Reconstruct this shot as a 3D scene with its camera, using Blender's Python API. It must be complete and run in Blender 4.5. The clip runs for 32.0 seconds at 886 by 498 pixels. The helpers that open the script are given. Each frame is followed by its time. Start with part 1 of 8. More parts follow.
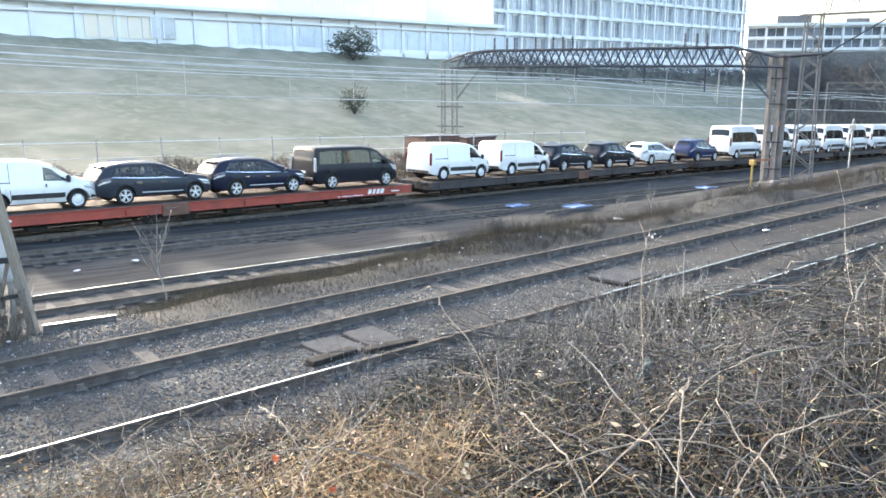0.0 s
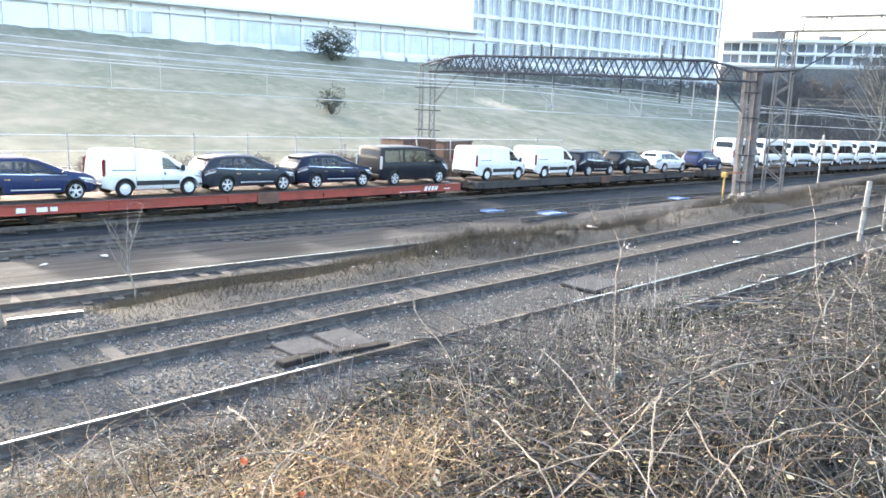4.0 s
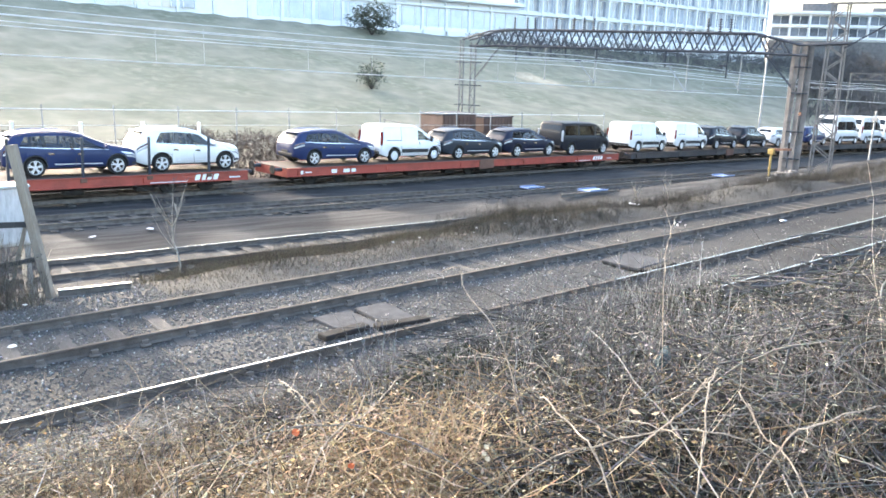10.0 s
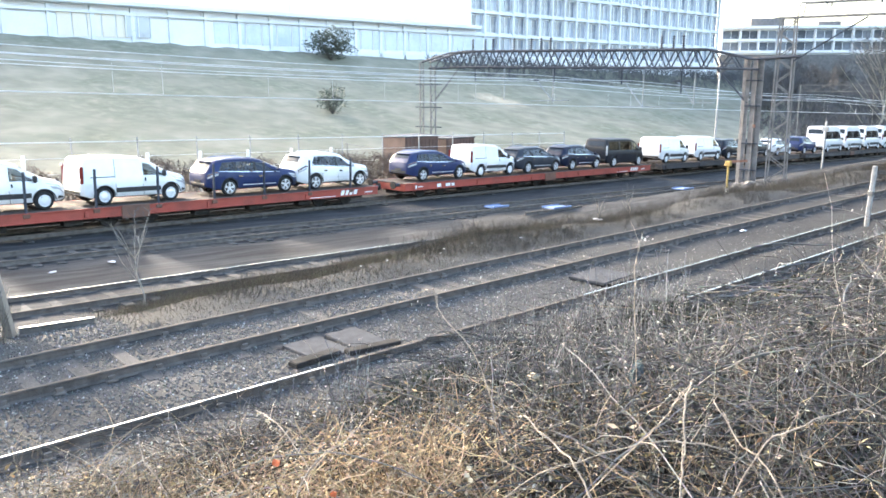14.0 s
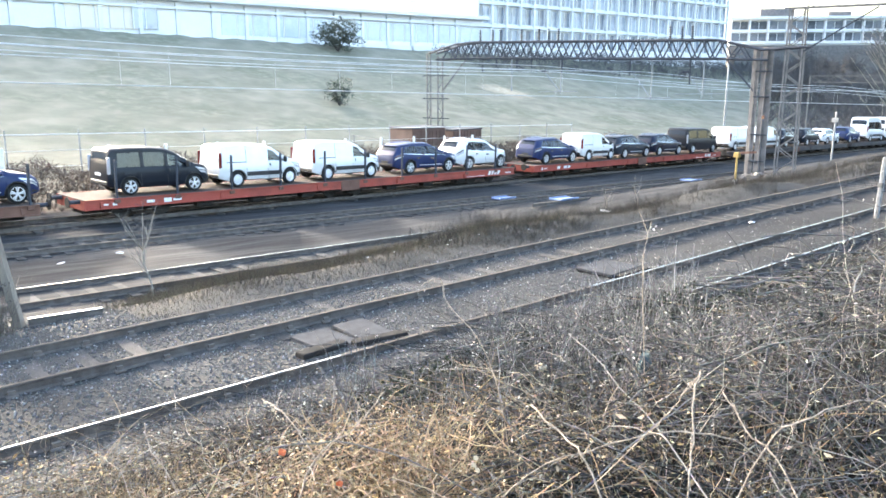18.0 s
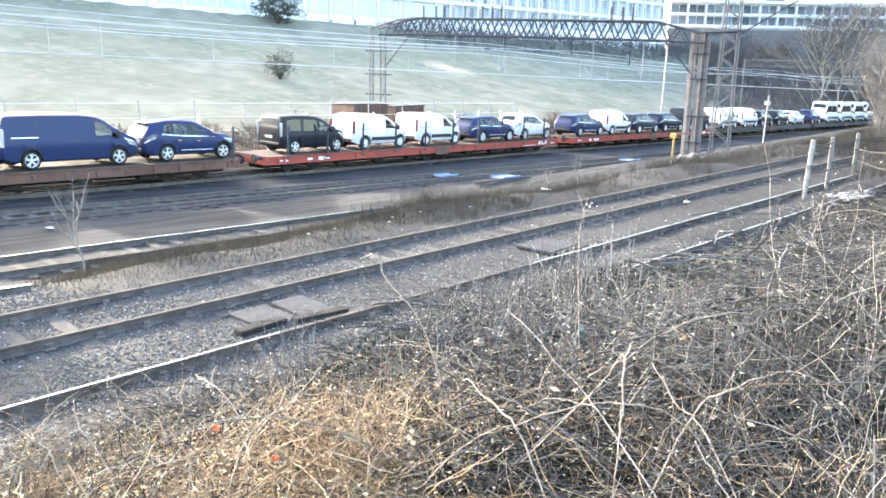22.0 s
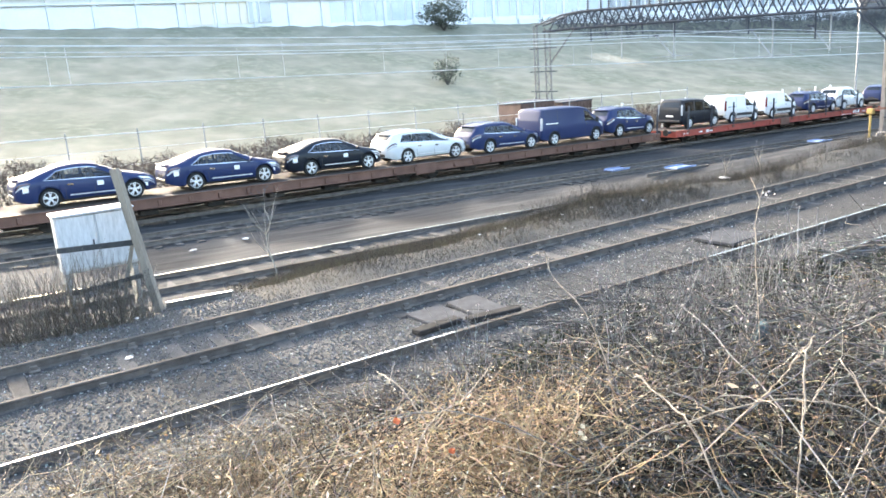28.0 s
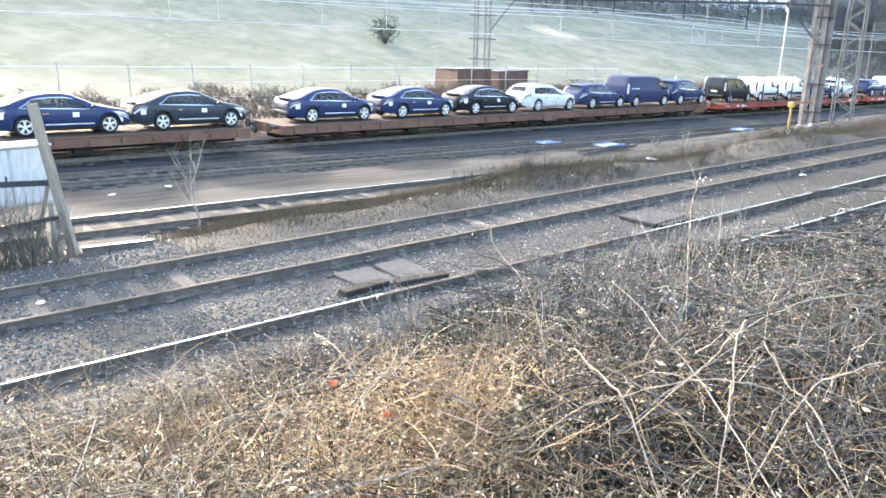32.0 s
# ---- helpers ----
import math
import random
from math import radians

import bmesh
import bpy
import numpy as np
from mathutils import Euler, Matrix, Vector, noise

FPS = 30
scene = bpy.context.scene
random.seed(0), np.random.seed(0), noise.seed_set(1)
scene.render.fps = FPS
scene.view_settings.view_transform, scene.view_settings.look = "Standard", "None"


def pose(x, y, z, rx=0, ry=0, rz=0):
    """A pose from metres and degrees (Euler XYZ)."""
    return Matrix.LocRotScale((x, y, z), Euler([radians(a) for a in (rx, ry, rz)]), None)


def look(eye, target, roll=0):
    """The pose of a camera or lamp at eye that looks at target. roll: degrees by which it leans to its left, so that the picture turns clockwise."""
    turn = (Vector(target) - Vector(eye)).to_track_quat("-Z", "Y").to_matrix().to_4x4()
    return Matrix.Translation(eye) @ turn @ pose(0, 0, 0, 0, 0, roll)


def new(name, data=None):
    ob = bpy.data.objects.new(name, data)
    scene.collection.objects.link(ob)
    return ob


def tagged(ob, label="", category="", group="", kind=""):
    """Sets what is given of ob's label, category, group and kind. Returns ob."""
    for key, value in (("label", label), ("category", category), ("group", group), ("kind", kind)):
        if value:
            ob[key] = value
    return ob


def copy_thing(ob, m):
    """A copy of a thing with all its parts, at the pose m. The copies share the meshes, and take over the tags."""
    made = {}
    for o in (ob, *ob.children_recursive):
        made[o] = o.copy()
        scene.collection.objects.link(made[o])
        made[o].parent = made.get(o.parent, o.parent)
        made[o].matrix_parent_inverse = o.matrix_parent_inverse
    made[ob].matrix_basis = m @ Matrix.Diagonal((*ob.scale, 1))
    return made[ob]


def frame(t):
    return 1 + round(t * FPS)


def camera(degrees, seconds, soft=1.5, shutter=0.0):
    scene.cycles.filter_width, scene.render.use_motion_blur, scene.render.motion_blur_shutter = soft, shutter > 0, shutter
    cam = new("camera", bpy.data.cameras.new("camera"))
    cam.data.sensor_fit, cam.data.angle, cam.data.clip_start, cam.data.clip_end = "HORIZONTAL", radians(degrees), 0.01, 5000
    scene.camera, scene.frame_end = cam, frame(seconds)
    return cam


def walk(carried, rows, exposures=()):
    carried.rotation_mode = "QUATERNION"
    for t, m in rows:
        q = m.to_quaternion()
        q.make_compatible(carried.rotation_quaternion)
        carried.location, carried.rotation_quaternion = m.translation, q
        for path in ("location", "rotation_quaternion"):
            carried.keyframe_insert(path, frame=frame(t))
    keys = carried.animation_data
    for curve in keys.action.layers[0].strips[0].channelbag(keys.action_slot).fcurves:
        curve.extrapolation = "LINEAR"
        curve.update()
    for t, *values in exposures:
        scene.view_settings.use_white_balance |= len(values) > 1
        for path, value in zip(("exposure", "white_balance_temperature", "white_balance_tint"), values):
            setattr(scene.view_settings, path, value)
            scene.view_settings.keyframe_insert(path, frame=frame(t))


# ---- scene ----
PATH = [
    (0.0, 0.050, -7.967, 4.094, 78.18, 0.27, -40.25),
    (0.5, 0.056, -7.969, 4.099, 78.65, -0.34, -41.52),
    (1.0, 0.058, -7.971, 4.100, 77.82, -1.23, -44.18),
    (1.5, 0.056, -7.963, 4.098, 78.59, -1.55, -43.95),
    (2.0, 0.057, -7.958, 4.096, 77.83, -2.01, -44.10),
    (2.5, 0.045, -7.957, 4.101, 77.58, -2.07, -42.82),
    (3.0, 0.042, -7.950, 4.104, 77.77, -1.96, -41.99),
    (3.5, 0.049, -7.949, 4.098, 78.22, -1.77, -41.75),
    (5.5, 0.049, -7.958, 4.104, 78.52, -1.22, -42.21),
    (6.0, 0.048, -7.957, 4.104, 78.46, -1.34, -42.04),
    (6.5, 0.043, -7.957, 4.106, 78.16, -1.63, -41.67),
    (7.0, 0.044, -7.957, 4.107, 77.91, -1.21, -41.98),
    (7.5, 0.046, -7.957, 4.110, 77.74, -1.40, -42.45),
    (8.0, 0.044, -7.948, 4.104, 77.87, -1.62, -42.71),
    (8.5, 0.036, -7.949, 4.111, 77.51, -1.66, -42.58),
    (9.0, 0.024, -7.934, 4.097, 77.05, -2.37, -41.17),
    (9.5, 0.024, -7.928, 4.096, 76.48, -2.48, -40.48),
    (10.0, 0.016, -7.916, 4.098, 76.60, -1.53, -38.99),
    (10.5, 0.006, -7.906, 4.104, 78.22, -1.13, -39.99),
    (11.0, -0.017, -7.902, 4.111, 78.44, -0.08, -41.81),
    (11.5, -0.024, -7.928, 4.114, 78.72, 1.23, -42.54),
    (12.0, -0.021, -7.926, 4.105, 77.45, 1.26, -41.73),
    (12.5, -0.014, -7.923, 4.105, 77.63, 0.88, -42.68),
    (13.0, -0.018, -7.918, 4.104, 77.72, 0.44, -42.80),
    (13.5, -0.017, -7.906, 4.107, 77.82, 0.10, -42.23),
    (14.0, -0.020, -7.909, 4.108, 78.20, 0.01, -41.88),
    (14.5, -0.022, -7.915, 4.104, 78.46, 0.03, -41.95),
    (16.5, -0.018, -7.904, 4.089, 77.77, -0.85, -43.73),
    (17.0, -0.021, -7.917, 4.098, 78.14, 0.03, -42.65),
    (17.5, -0.013, -7.904, 4.096, 77.25, 0.03, -40.73),
    (18.0, -0.006, -7.895, 4.092, 77.60, 0.07, -41.36),
    (18.5, -0.014, -7.892, 4.080, 76.70, -0.62, -40.96),
    (19.0, -0.012, -7.888, 4.086, 76.64, -1.41, -41.72),
    (19.5, -0.002, -7.891, 4.079, 76.37, -1.41, -44.48),
    (20.0, 0.005, -7.898, 4.073, 75.29, -1.58, -46.97),
    (20.5, 0.005, -7.898, 4.076, 74.81, -2.03, -46.58),
    (21.0, 0.006, -7.900, 4.077, 74.71, -1.76, -45.86),
    (21.5, 0.007, -7.905, 4.083, 75.65, -1.53, -45.86),
    (22.0, 0.005, -7.912, 4.082, 75.99, -1.19, -45.41),
    (22.5, 0.001, -7.917, 4.081, 76.07, -0.96, -44.96),
    (23.0, 0.004, -7.912, 4.080, 75.32, -0.97, -44.93),
    (23.5, 0.005, -7.901, 4.079, 74.66, -1.24, -44.14),
    (24.0, 0.010, -7.898, 4.075, 74.44, -1.38, -44.49),
    (24.5, -0.004, -7.883, 4.074, 74.49, -1.67, -43.63),
    (25.0, -0.009, -7.875, 4.075, 74.93, -0.91, -43.36),
    (25.5, -0.024, -7.864, 4.070, 74.62, -0.80, -40.09),
    (27.5, -0.030, -7.974, 4.103, 76.76, 2.93, -36.96),
    (28.0, -0.021, -7.985, 4.102, 76.17, 3.87, -33.70),
    (28.5, -0.043, -8.001, 4.104, 77.31, 3.80, -34.43),
    (29.0, -0.040, -7.996, 4.105, 76.39, 4.18, -33.89),
    (29.5, -0.054, -7.998, 4.102, 74.96, 3.84, -34.53),
    (30.0, -0.053, -7.983, 4.104, 72.25, 1.77, -35.77),
    (30.5, -0.065, -7.971, 4.092, 72.16, 0.24, -37.23),
    (31.0, -0.090, -7.944, 4.103, 71.89, -0.85, -36.26),
    (31.5, -0.085, -7.939, 4.107, 72.54, -0.53, -37.00),
    (32.0, -0.083, -7.925, 4.113, 73.37, -1.03, -38.04)
]
cam = camera(59.15, 32.0, soft=1.65)
walk(cam, [(t, pose(x, y, z, rx, ry, rz)) for t, x, y, z, rx, ry, rz in PATH], exposures=[(0.0, 2.9, 6500, 9), (4.0, 3.2, 6550, 10), (14.0, 3.15, 6550, 10), (20.0, 3.25, 6450, 9), (21.0, 3.4, 6450, 9), (23.0, 3.53, 6450, 9), (25.0, 3.48, 6450, 9), (28.0, 3.2, 6600, 9), (30.0, 3.02, 6700, 10), (31.0, 3.36, 6650, 10), (32.0, 3.45, 6600, 10)])

# ---- light: a low winter sun ahead and to one side, behind thin haze ----
SUN_AZ, SUN_EL = 6.0, 16.5
sun_dir = Vector((-math.sin(radians(SUN_AZ)) * math.cos(radians(SUN_EL)), math.cos(radians(SUN_AZ)) * math.cos(radians(SUN_EL)), math.sin(radians(SUN_EL))))
world = bpy.data.worlds.new("winter_sky")
scene.world = world
world.use_nodes = True
wn = world.node_tree.nodes
sky = wn.new("ShaderNodeTexSky")
sky.sky_type, sky.sun_disc = "NISHITA", False
sky.sun_elevation, sky.sun_rotation = radians(SUN_EL), radians(-SUN_AZ)
sky.air_density, sky.dust_density, sky.ozone_density = 1.0, 4.0, 1.0
world.node_tree.links.new(sky.outputs[0], wn["Background"].inputs[0])
wn["Background"].inputs[1].default_value = 0.15
sun = new("sun", bpy.data.lights.new("sun", "SUN"))
sun.data.energy, sun.data.angle, sun.data.color = 1.8, radians(3.0), (1.0, 0.92, 0.82)
sun.matrix_world = look(sun_dir * 100, (0, 0, 0))


# ---- mesh helpers ----
class Geo:
    def __init__(self):
        self.v, self.f = [], []

    def add(self, verts, faces):
        n = len(self.v)
        self.v.extend([tuple(p) for p in verts])
        self.f.extend([tuple(i + n for i in f) for f in faces])
        return self

    def box(self, c, s, m=None, bevel=0.0):
        x, y, z = s[0] / 2, s[1] / 2, s[2] / 2
        if bevel <= 0:
            vs = [Vector((i * x, j * y, k * z)) for k in (-1, 1) for i, j in ((-1, -1), (1, -1), (1, 1), (-1, 1))]
            fs = [(3, 2, 1, 0), (4, 5, 6, 7), (0, 1, 5, 4), (1, 2, 6, 5), (2, 3, 7, 6), (3, 0, 4, 7)]
        else:
            b = min(bevel, x * 0.9, y * 0.9, z * 0.9)
            rings = []
            for k, zz, q in ((0, -z, b), (1, -z + b, 0), (2, z - b, 0), (3, z, b)):
                rings.append([Vector(p + (zz,)) for p in ((-x + q + b, -y + q), (x - q - b, -y + q), (x - q, -y + q + b), (x - q, y - q - b), (x - q - b, y - q), (-x + q + b, y - q), (-x + q, y - q - b), (-x + q, -y + q + b))])
            vs = [p for r in rings for p in r]
            fs = [tuple(range(7, -1, -1)), tuple(range(24, 32))]
            for k in range(3):
                for i in range(8):
                    j = (i + 1) % 8
                    fs.append((k * 8 + i, k * 8 + j, k * 8 + 8 + j, k * 8 + 8 + i))
        c = Vector(c)
        vs = [(m @ p if m else p) + c for p in vs]
        return self.add(vs, fs)

    def tube(self, pts, rad, n=6, cap=True):
        pts = [Vector(p) for p in pts]
        k = len(pts)
        rad = [rad] * k if not hasattr(rad, "__len__") else rad
        vs, fs = [], []
        up = None
        for i, p in enumerate(pts):
            d = (pts[min(i + 1, k - 1)] - pts[max(i - 1, 0)])
            d = d.normalized() if d.length > 1e-9 else Vector((0, 0, 1))
            a = Vector((0, 0, 1)) if abs(d.z) < 0.9 else Vector((1, 0, 0))
            if up is not None:
                a = up
            s = d.cross(a)
            s = s.normalized() if s.length > 1e-6 else d.orthogonal().normalized()
            u = s.cross(d)
            up = u
            for j in range(n):
                w = 2 * math.pi * j / n
                vs.append(p + (s * math.cos(w) + u * math.sin(w)) * rad[i])
        for i in range(k - 1):
            for j in range(n):
                l = (j + 1) % n
                fs.append((i * n + j, i * n + l, (i + 1) * n + l, (i + 1) * n + j))
        if cap:
            fs.append(tuple(range(n - 1, -1, -1)))
            fs.append(tuple((k - 1) * n + j for j in range(n)))
        return self.add(vs, fs)

    def beam(self, a, b, w, h):
        a, b = Vector(a), Vector(b)
        d = b - a
        q = d.to_track_quat("X", "Z").to_matrix()
        return self.box((a + b) / 2, (d.length, w, h), q)

    def lathe(self, prof, n, axis="y", c=(0, 0, 0)):
        vs, fs = [], []
        for r, h in prof:
            for j in range(n):
                w = 2 * math.pi * j / n
                p = (r * math.cos(w), h, r * math.sin(w)) if axis == "y" else (r * math.cos(w), r * math.sin(w), h)
                vs.append(Vector(p) + Vector(c))
        k = len(prof)
        for i in range(k - 1):
            for j in range(n):
                l = (j + 1) % n
                fs.append((i * n + j, i * n + l, (i + 1) * n + l, (i + 1) * n + j))
        return self.add(vs, fs)

    def extrude(self, prof, x0, x1):
        """A closed profile of (y, z) drawn along x."""
        n = len(prof)
        self.add([(x0, y, z) for y, z in prof] + [(x1, y, z) for y, z in prof],
                 [(i, (i + 1) % n, n + (i + 1) % n, n + i) for i in range(n)] + [tuple(range(n - 1, -1, -1)), tuple(range(n, 2 * n))])
        return self


def mesh_of(name, g, mat, smooth=False):
    me = bpy.data.meshes.new(name)
    me.from_pydata(g.v, [], g.f)
    me.materials.append(mat)
    if smooth:
        me.polygons.foreach_set("use_smooth", [True] * len(me.polygons))
    me.update()
    return me


def thing(name, label, category, group="", kind="", m=None, g=None, mat=None, smooth=False):
    ob = new(name, mesh_of(name, g, mat, smooth) if g else None)
    if m is not None:
        ob.matrix_basis = m
    return tagged(ob, label, category, group, kind)


def part(name, g, mat, parent, label="", smooth=False, kind=""):
    ob = new(name, g if isinstance(g, bpy.types.Mesh) else mesh_of(name, g, mat, smooth))
    ob.parent = parent
    return tagged(ob, label, "", "", kind)


def sharp_smooth(ob, deg=35):
    me = ob.data
    me.polygons.foreach_set("use_smooth", [True] * len(me.polygons))
    me.set_sharp_from_angle(angle=radians(deg))
    return ob


# ---- materials ----
def mat_new(name):
    m = bpy.data.materials.new(name)
    m.use_nodes = True
    return m, m.node_tree.nodes, m.node_tree.links, m.node_tree.nodes["Principled BSDF"]


def ramp(nodes, stops):
    r = nodes.new("ShaderNodeValToRGB")
    e = r.color_ramp.elements
    e[0].position, e[0].color = stops[0][0], (*stops[0][1], 1)
    e[1].position, e[1].color = stops[-1][0], (*stops[-1][1], 1)
    for p, c in stops[1:-1]:
        k = e.new(p)
        k.color = (*c, 1)
    return r


def surf(name, c1, c2, scale=6.0, rough=0.7, metal=0.0, bump=0.15, fine=40.0, spec=0.4, coat=0.0, rand=0.0, stretch=(1, 1, 1), mid=None):
    """A surface that varies between two colours at two scales, with fine relief."""
    m, n, l, p = mat_new(name)
    tc = n.new("ShaderNodeTexCoord")
    mp = n.new("ShaderNodeMapping")
    mp.inputs["Scale"].default_value = stretch
    l.new(tc.outputs["Object"], mp.inputs[0])
    a, b = n.new("ShaderNodeTexNoise"), n.new("ShaderNodeTexNoise")
    a.inputs["Scale"].default_value, a.inputs["Detail"].default_value = scale, 6
    b.inputs["Scale"].default_value, b.inputs["Detail"].default_value = fine, 4
    l.new(mp.outputs[0], a.inputs[0]), l.new(mp.outputs[0], b.inputs[0])
    mx = n.new("ShaderNodeMath")
    mx.operation = "ADD"
    sc = n.new("ShaderNodeMath")
    sc.operation, sc.inputs[1].default_value = "MULTIPLY", 0.45
    l.new(b.outputs[0], sc.inputs[0]), l.new(a.outputs[0], mx.inputs[0]), l.new(sc.outputs[0], mx.inputs[1])
    src = mx.outputs[0]
    if rand:
        oi = n.new("ShaderNodeObjectInfo")
        s2 = n.new("ShaderNodeMath")
        s2.operation, s2.inputs[1].default_value, s2.inputs[2].default_value = "MULTIPLY_ADD", rand, -rand / 2
        l.new(oi.outputs["Random"], s2.inputs[0])
        ad = n.new("ShaderNodeMath")
        l.new(src, ad.inputs[0]), l.new(s2.outputs[0], ad.inputs[1])
        src = ad.outputs[0]
    r = ramp(n, [(0.45, c1), (0.95, c2)] if mid is None else [(0.42, c1), (0.7, mid), (0.98, c2)])
    l.new(src, r.inputs[0]), l.new(r.outputs[0], p.inputs["Base Color"])
    p.inputs["Roughness"].default_value, p.inputs["Metallic"].default_value = rough, metal
    p.inputs["Specular IOR Level"].default_value, p.inputs["Coat Weight"].default_value = spec, coat
    p.inputs["Coat Roughness"].default_value = 0.06
    if bump:
        bp = n.new("ShaderNodeBump")
        bp.inputs["Strength"].default_value, bp.inputs["Distance"].default_value = bump, 0.02
        l.new(mx.outputs[0], bp.inputs["Height"]), l.new(bp.outputs[0], p.inputs["Normal"])
    return m


def paint(name, c, rough=0.3, dirt_and_shade=0.12, coat=0.8):
    d = tuple(x * (1 - dirt_and_shade) + 0.12 * dirt_and_shade for x in c)
    return surf(name, c, d, 2.5, rough, 0.0, 0.02, 30, 0.5 * min(1, coat + 0.2), coat)


def leafy(name, cols, rough=0.8, thin=0.0):
    """Small pieces whose colour differs from piece to piece."""
    m, n, l, p = mat_new(name)
    gm = n.new("ShaderNodeNewGeometry")
    r = ramp(n, [(i / (len(cols) - 1), c) for i, c in enumerate(cols)])
    l.new(gm.outputs["Random Per Island"], r.inputs[0])
    tc, ns = n.new("ShaderNodeTexCoord"), n.new("ShaderNodeTexNoise")
    ns.inputs["Scale"].default_value = 30
    l.new(tc.outputs["Object"], ns.inputs[0])
    mx = n.new("ShaderNodeMix")
    mx.data_type, mx.blend_type = "RGBA", "MULTIPLY"
    mx.inputs[0].default_value = 0.5
    l.new(r.outputs[0], mx.inputs[6]), l.new(ns.outputs[1], mx.inputs[7])
    l.new(mx.outputs[2], p.inputs["Base Color"])
    p.inputs["Roughness"].default_value = rough
    p.inputs["Specular IOR Level"].default_value = 0.08
    if thin:
        tr, ms = n.new("ShaderNodeBsdfTranslucent"), n.new("ShaderNodeMixShader")
        ms.inputs[0].default_value = thin
        l.new(mx.outputs[2], tr.inputs[0])
        l.new(p.outputs[0], ms.inputs[1]), l.new(tr.outputs[0], ms.inputs[2])
        l.new(ms.outputs[0], n["Material Output"].inputs[0])
    return m


def car_pane(name, clear):
    """Thin car glass: tinted, see-through, with a sky gloss."""
    m, n, l, p = mat_new(name)
    tr, gl, ms, fr, sc = n.new("ShaderNodeBsdfTransparent"), n.new("ShaderNodeBsdfGlossy"), n.new("ShaderNodeMixShader"), n.new("ShaderNodeFresnel"), n.new("ShaderNodeMath")
    tr.inputs[0].default_value = (clear * 0.95, clear, clear, 1)
    gl.inputs["Roughness"].default_value = 0.04
    sc.operation, sc.inputs[1].default_value, sc.inputs[2].default_value = "MULTIPLY_ADD", 1.3, 0.02
    fr.inputs[0].default_value = 1.5
    l.new(fr.outputs[0], sc.inputs[0]), l.new(sc.outputs[0], ms.inputs[0])
    l.new(tr.outputs[0], ms.inputs[1]), l.new(gl.outputs[0], ms.inputs[2]), l.new(ms.outputs[0], n["Material Output"].inputs[0])
    return m


M = {}
M["lid_board"] = surf("weathered_lid_board", (0.04, 0.042, 0.045), (0.078, 0.08, 0.086), 6, 0.95, 0, 0.4, 40, 0.06)
M["timber_dark"] = surf("rotten_dark_timber", (0.026, 0.0245, 0.023), (0.05, 0.047, 0.044), 7, 0.95, 0, 0.4, 40, 0.05)
M["rail_side"] = surf("rusty_rail", (0.085, 0.073, 0.065), (0.19, 0.165, 0.143), 5, 0.9, 0.0, 0.2, 60, 0.1)
M["rail_top"] = surf("polished_rail_head", (0.95, 0.92, 0.84), (0.8, 0.77, 0.7), 3, 0.25, 1.0, 0.03, 30)
M["rail_dull"] = surf("dull_rail_head", (0.075, 0.064, 0.056), (0.14, 0.122, 0.106), 3, 0.9, 0.0, 0.12, 30, 0.08)
M["sleeper"] = surf("weathered_sleeper", (0.05, 0.047, 0.044), (0.10, 0.095, 0.09), 6, 0.95, 0, 0.5, 50, 0.1, rand=0.3, stretch=(3, 1, 1))
M["stone"] = leafy("ballast_stones", [(0.105, 0.103, 0.099), (0.155, 0.152, 0.146), (0.225, 0.221, 0.212), (0.12, 0.118, 0.113), (0.18, 0.177, 0.17), (0.135, 0.132, 0.127), (0.09, 0.088, 0.085), (0.58, 0.57, 0.55)], 0.95)
M["concrete"] = surf("weathered_concrete", (0.17, 0.168, 0.16), (0.36, 0.355, 0.34), 5, 0.9, 0, 0.35, 60, rand=0.2)
M["white_conc"] = surf("pale_concrete", (0.45, 0.44, 0.42), (0.68, 0.67, 0.63), 5, 0.85, 0, 0.3, 50, rand=0.15)
M["timber"] = surf("grey_boards", (0.036, 0.038, 0.04), (0.075, 0.077, 0.08), 4, 0.95, 0, 0.4, 40, 0.08, rand=0.3, stretch=(1, 6, 1))
M["steel_rust"] = surf("rust_brown_steel", (0.125, 0.114, 0.109), (0.24, 0.222, 0.212), 3, 0.8, 0.1, 0.3, 40)
M["steel_dark"] = surf("dark_steel", (0.03, 0.034, 0.044), (0.075, 0.08, 0.095), 3, 0.75, 0.2, 0.15, 30)
M["steel_grey"] = surf("galvanised_steel", (0.2, 0.205, 0.21), (0.36, 0.365, 0.37), 4, 0.5, 0.3, 0.1, 30)
M["wire"] = surf("copper_wire", (0.55, 0.54, 0.52), (0.7, 0.69, 0.67), 4, 0.4, 0.2, 0.0, 30)
M["wag_red"] = surf("wagon_red_paint", (0.30, 0.045, 0.03), (0.20, 0.05, 0.035), 1.5, 0.65, 0, 0.15, 25, mid=(0.36, 0.075, 0.05))
M["wag_brown"] = surf("wagon_brown_paint", (0.10, 0.05, 0.035), (0.19, 0.10, 0.07), 1.5, 0.75, 0, 0.2, 25)
M["wag_dark"] = surf("wagon_dark_paint", (0.03, 0.032, 0.04), (0.085, 0.07, 0.06), 1.5, 0.7, 0, 0.2, 25)
M["under"] = surf("black_underframe", (0.016, 0.015, 0.014), (0.05, 0.042, 0.036), 4, 0.85, 0.1, 0.2, 30)
M["white_mark"] = surf("white_marking_paint", (0.72, 0.72, 0.7), (0.82, 0.82, 0.8), 8, 0.6, 0, 0.05, 50)
M["fence_grey"] = surf("grey_fence_post", (0.11, 0.107, 0.102), (0.2, 0.196, 0.188), 6, 0.8, 0, 0.2, 40)
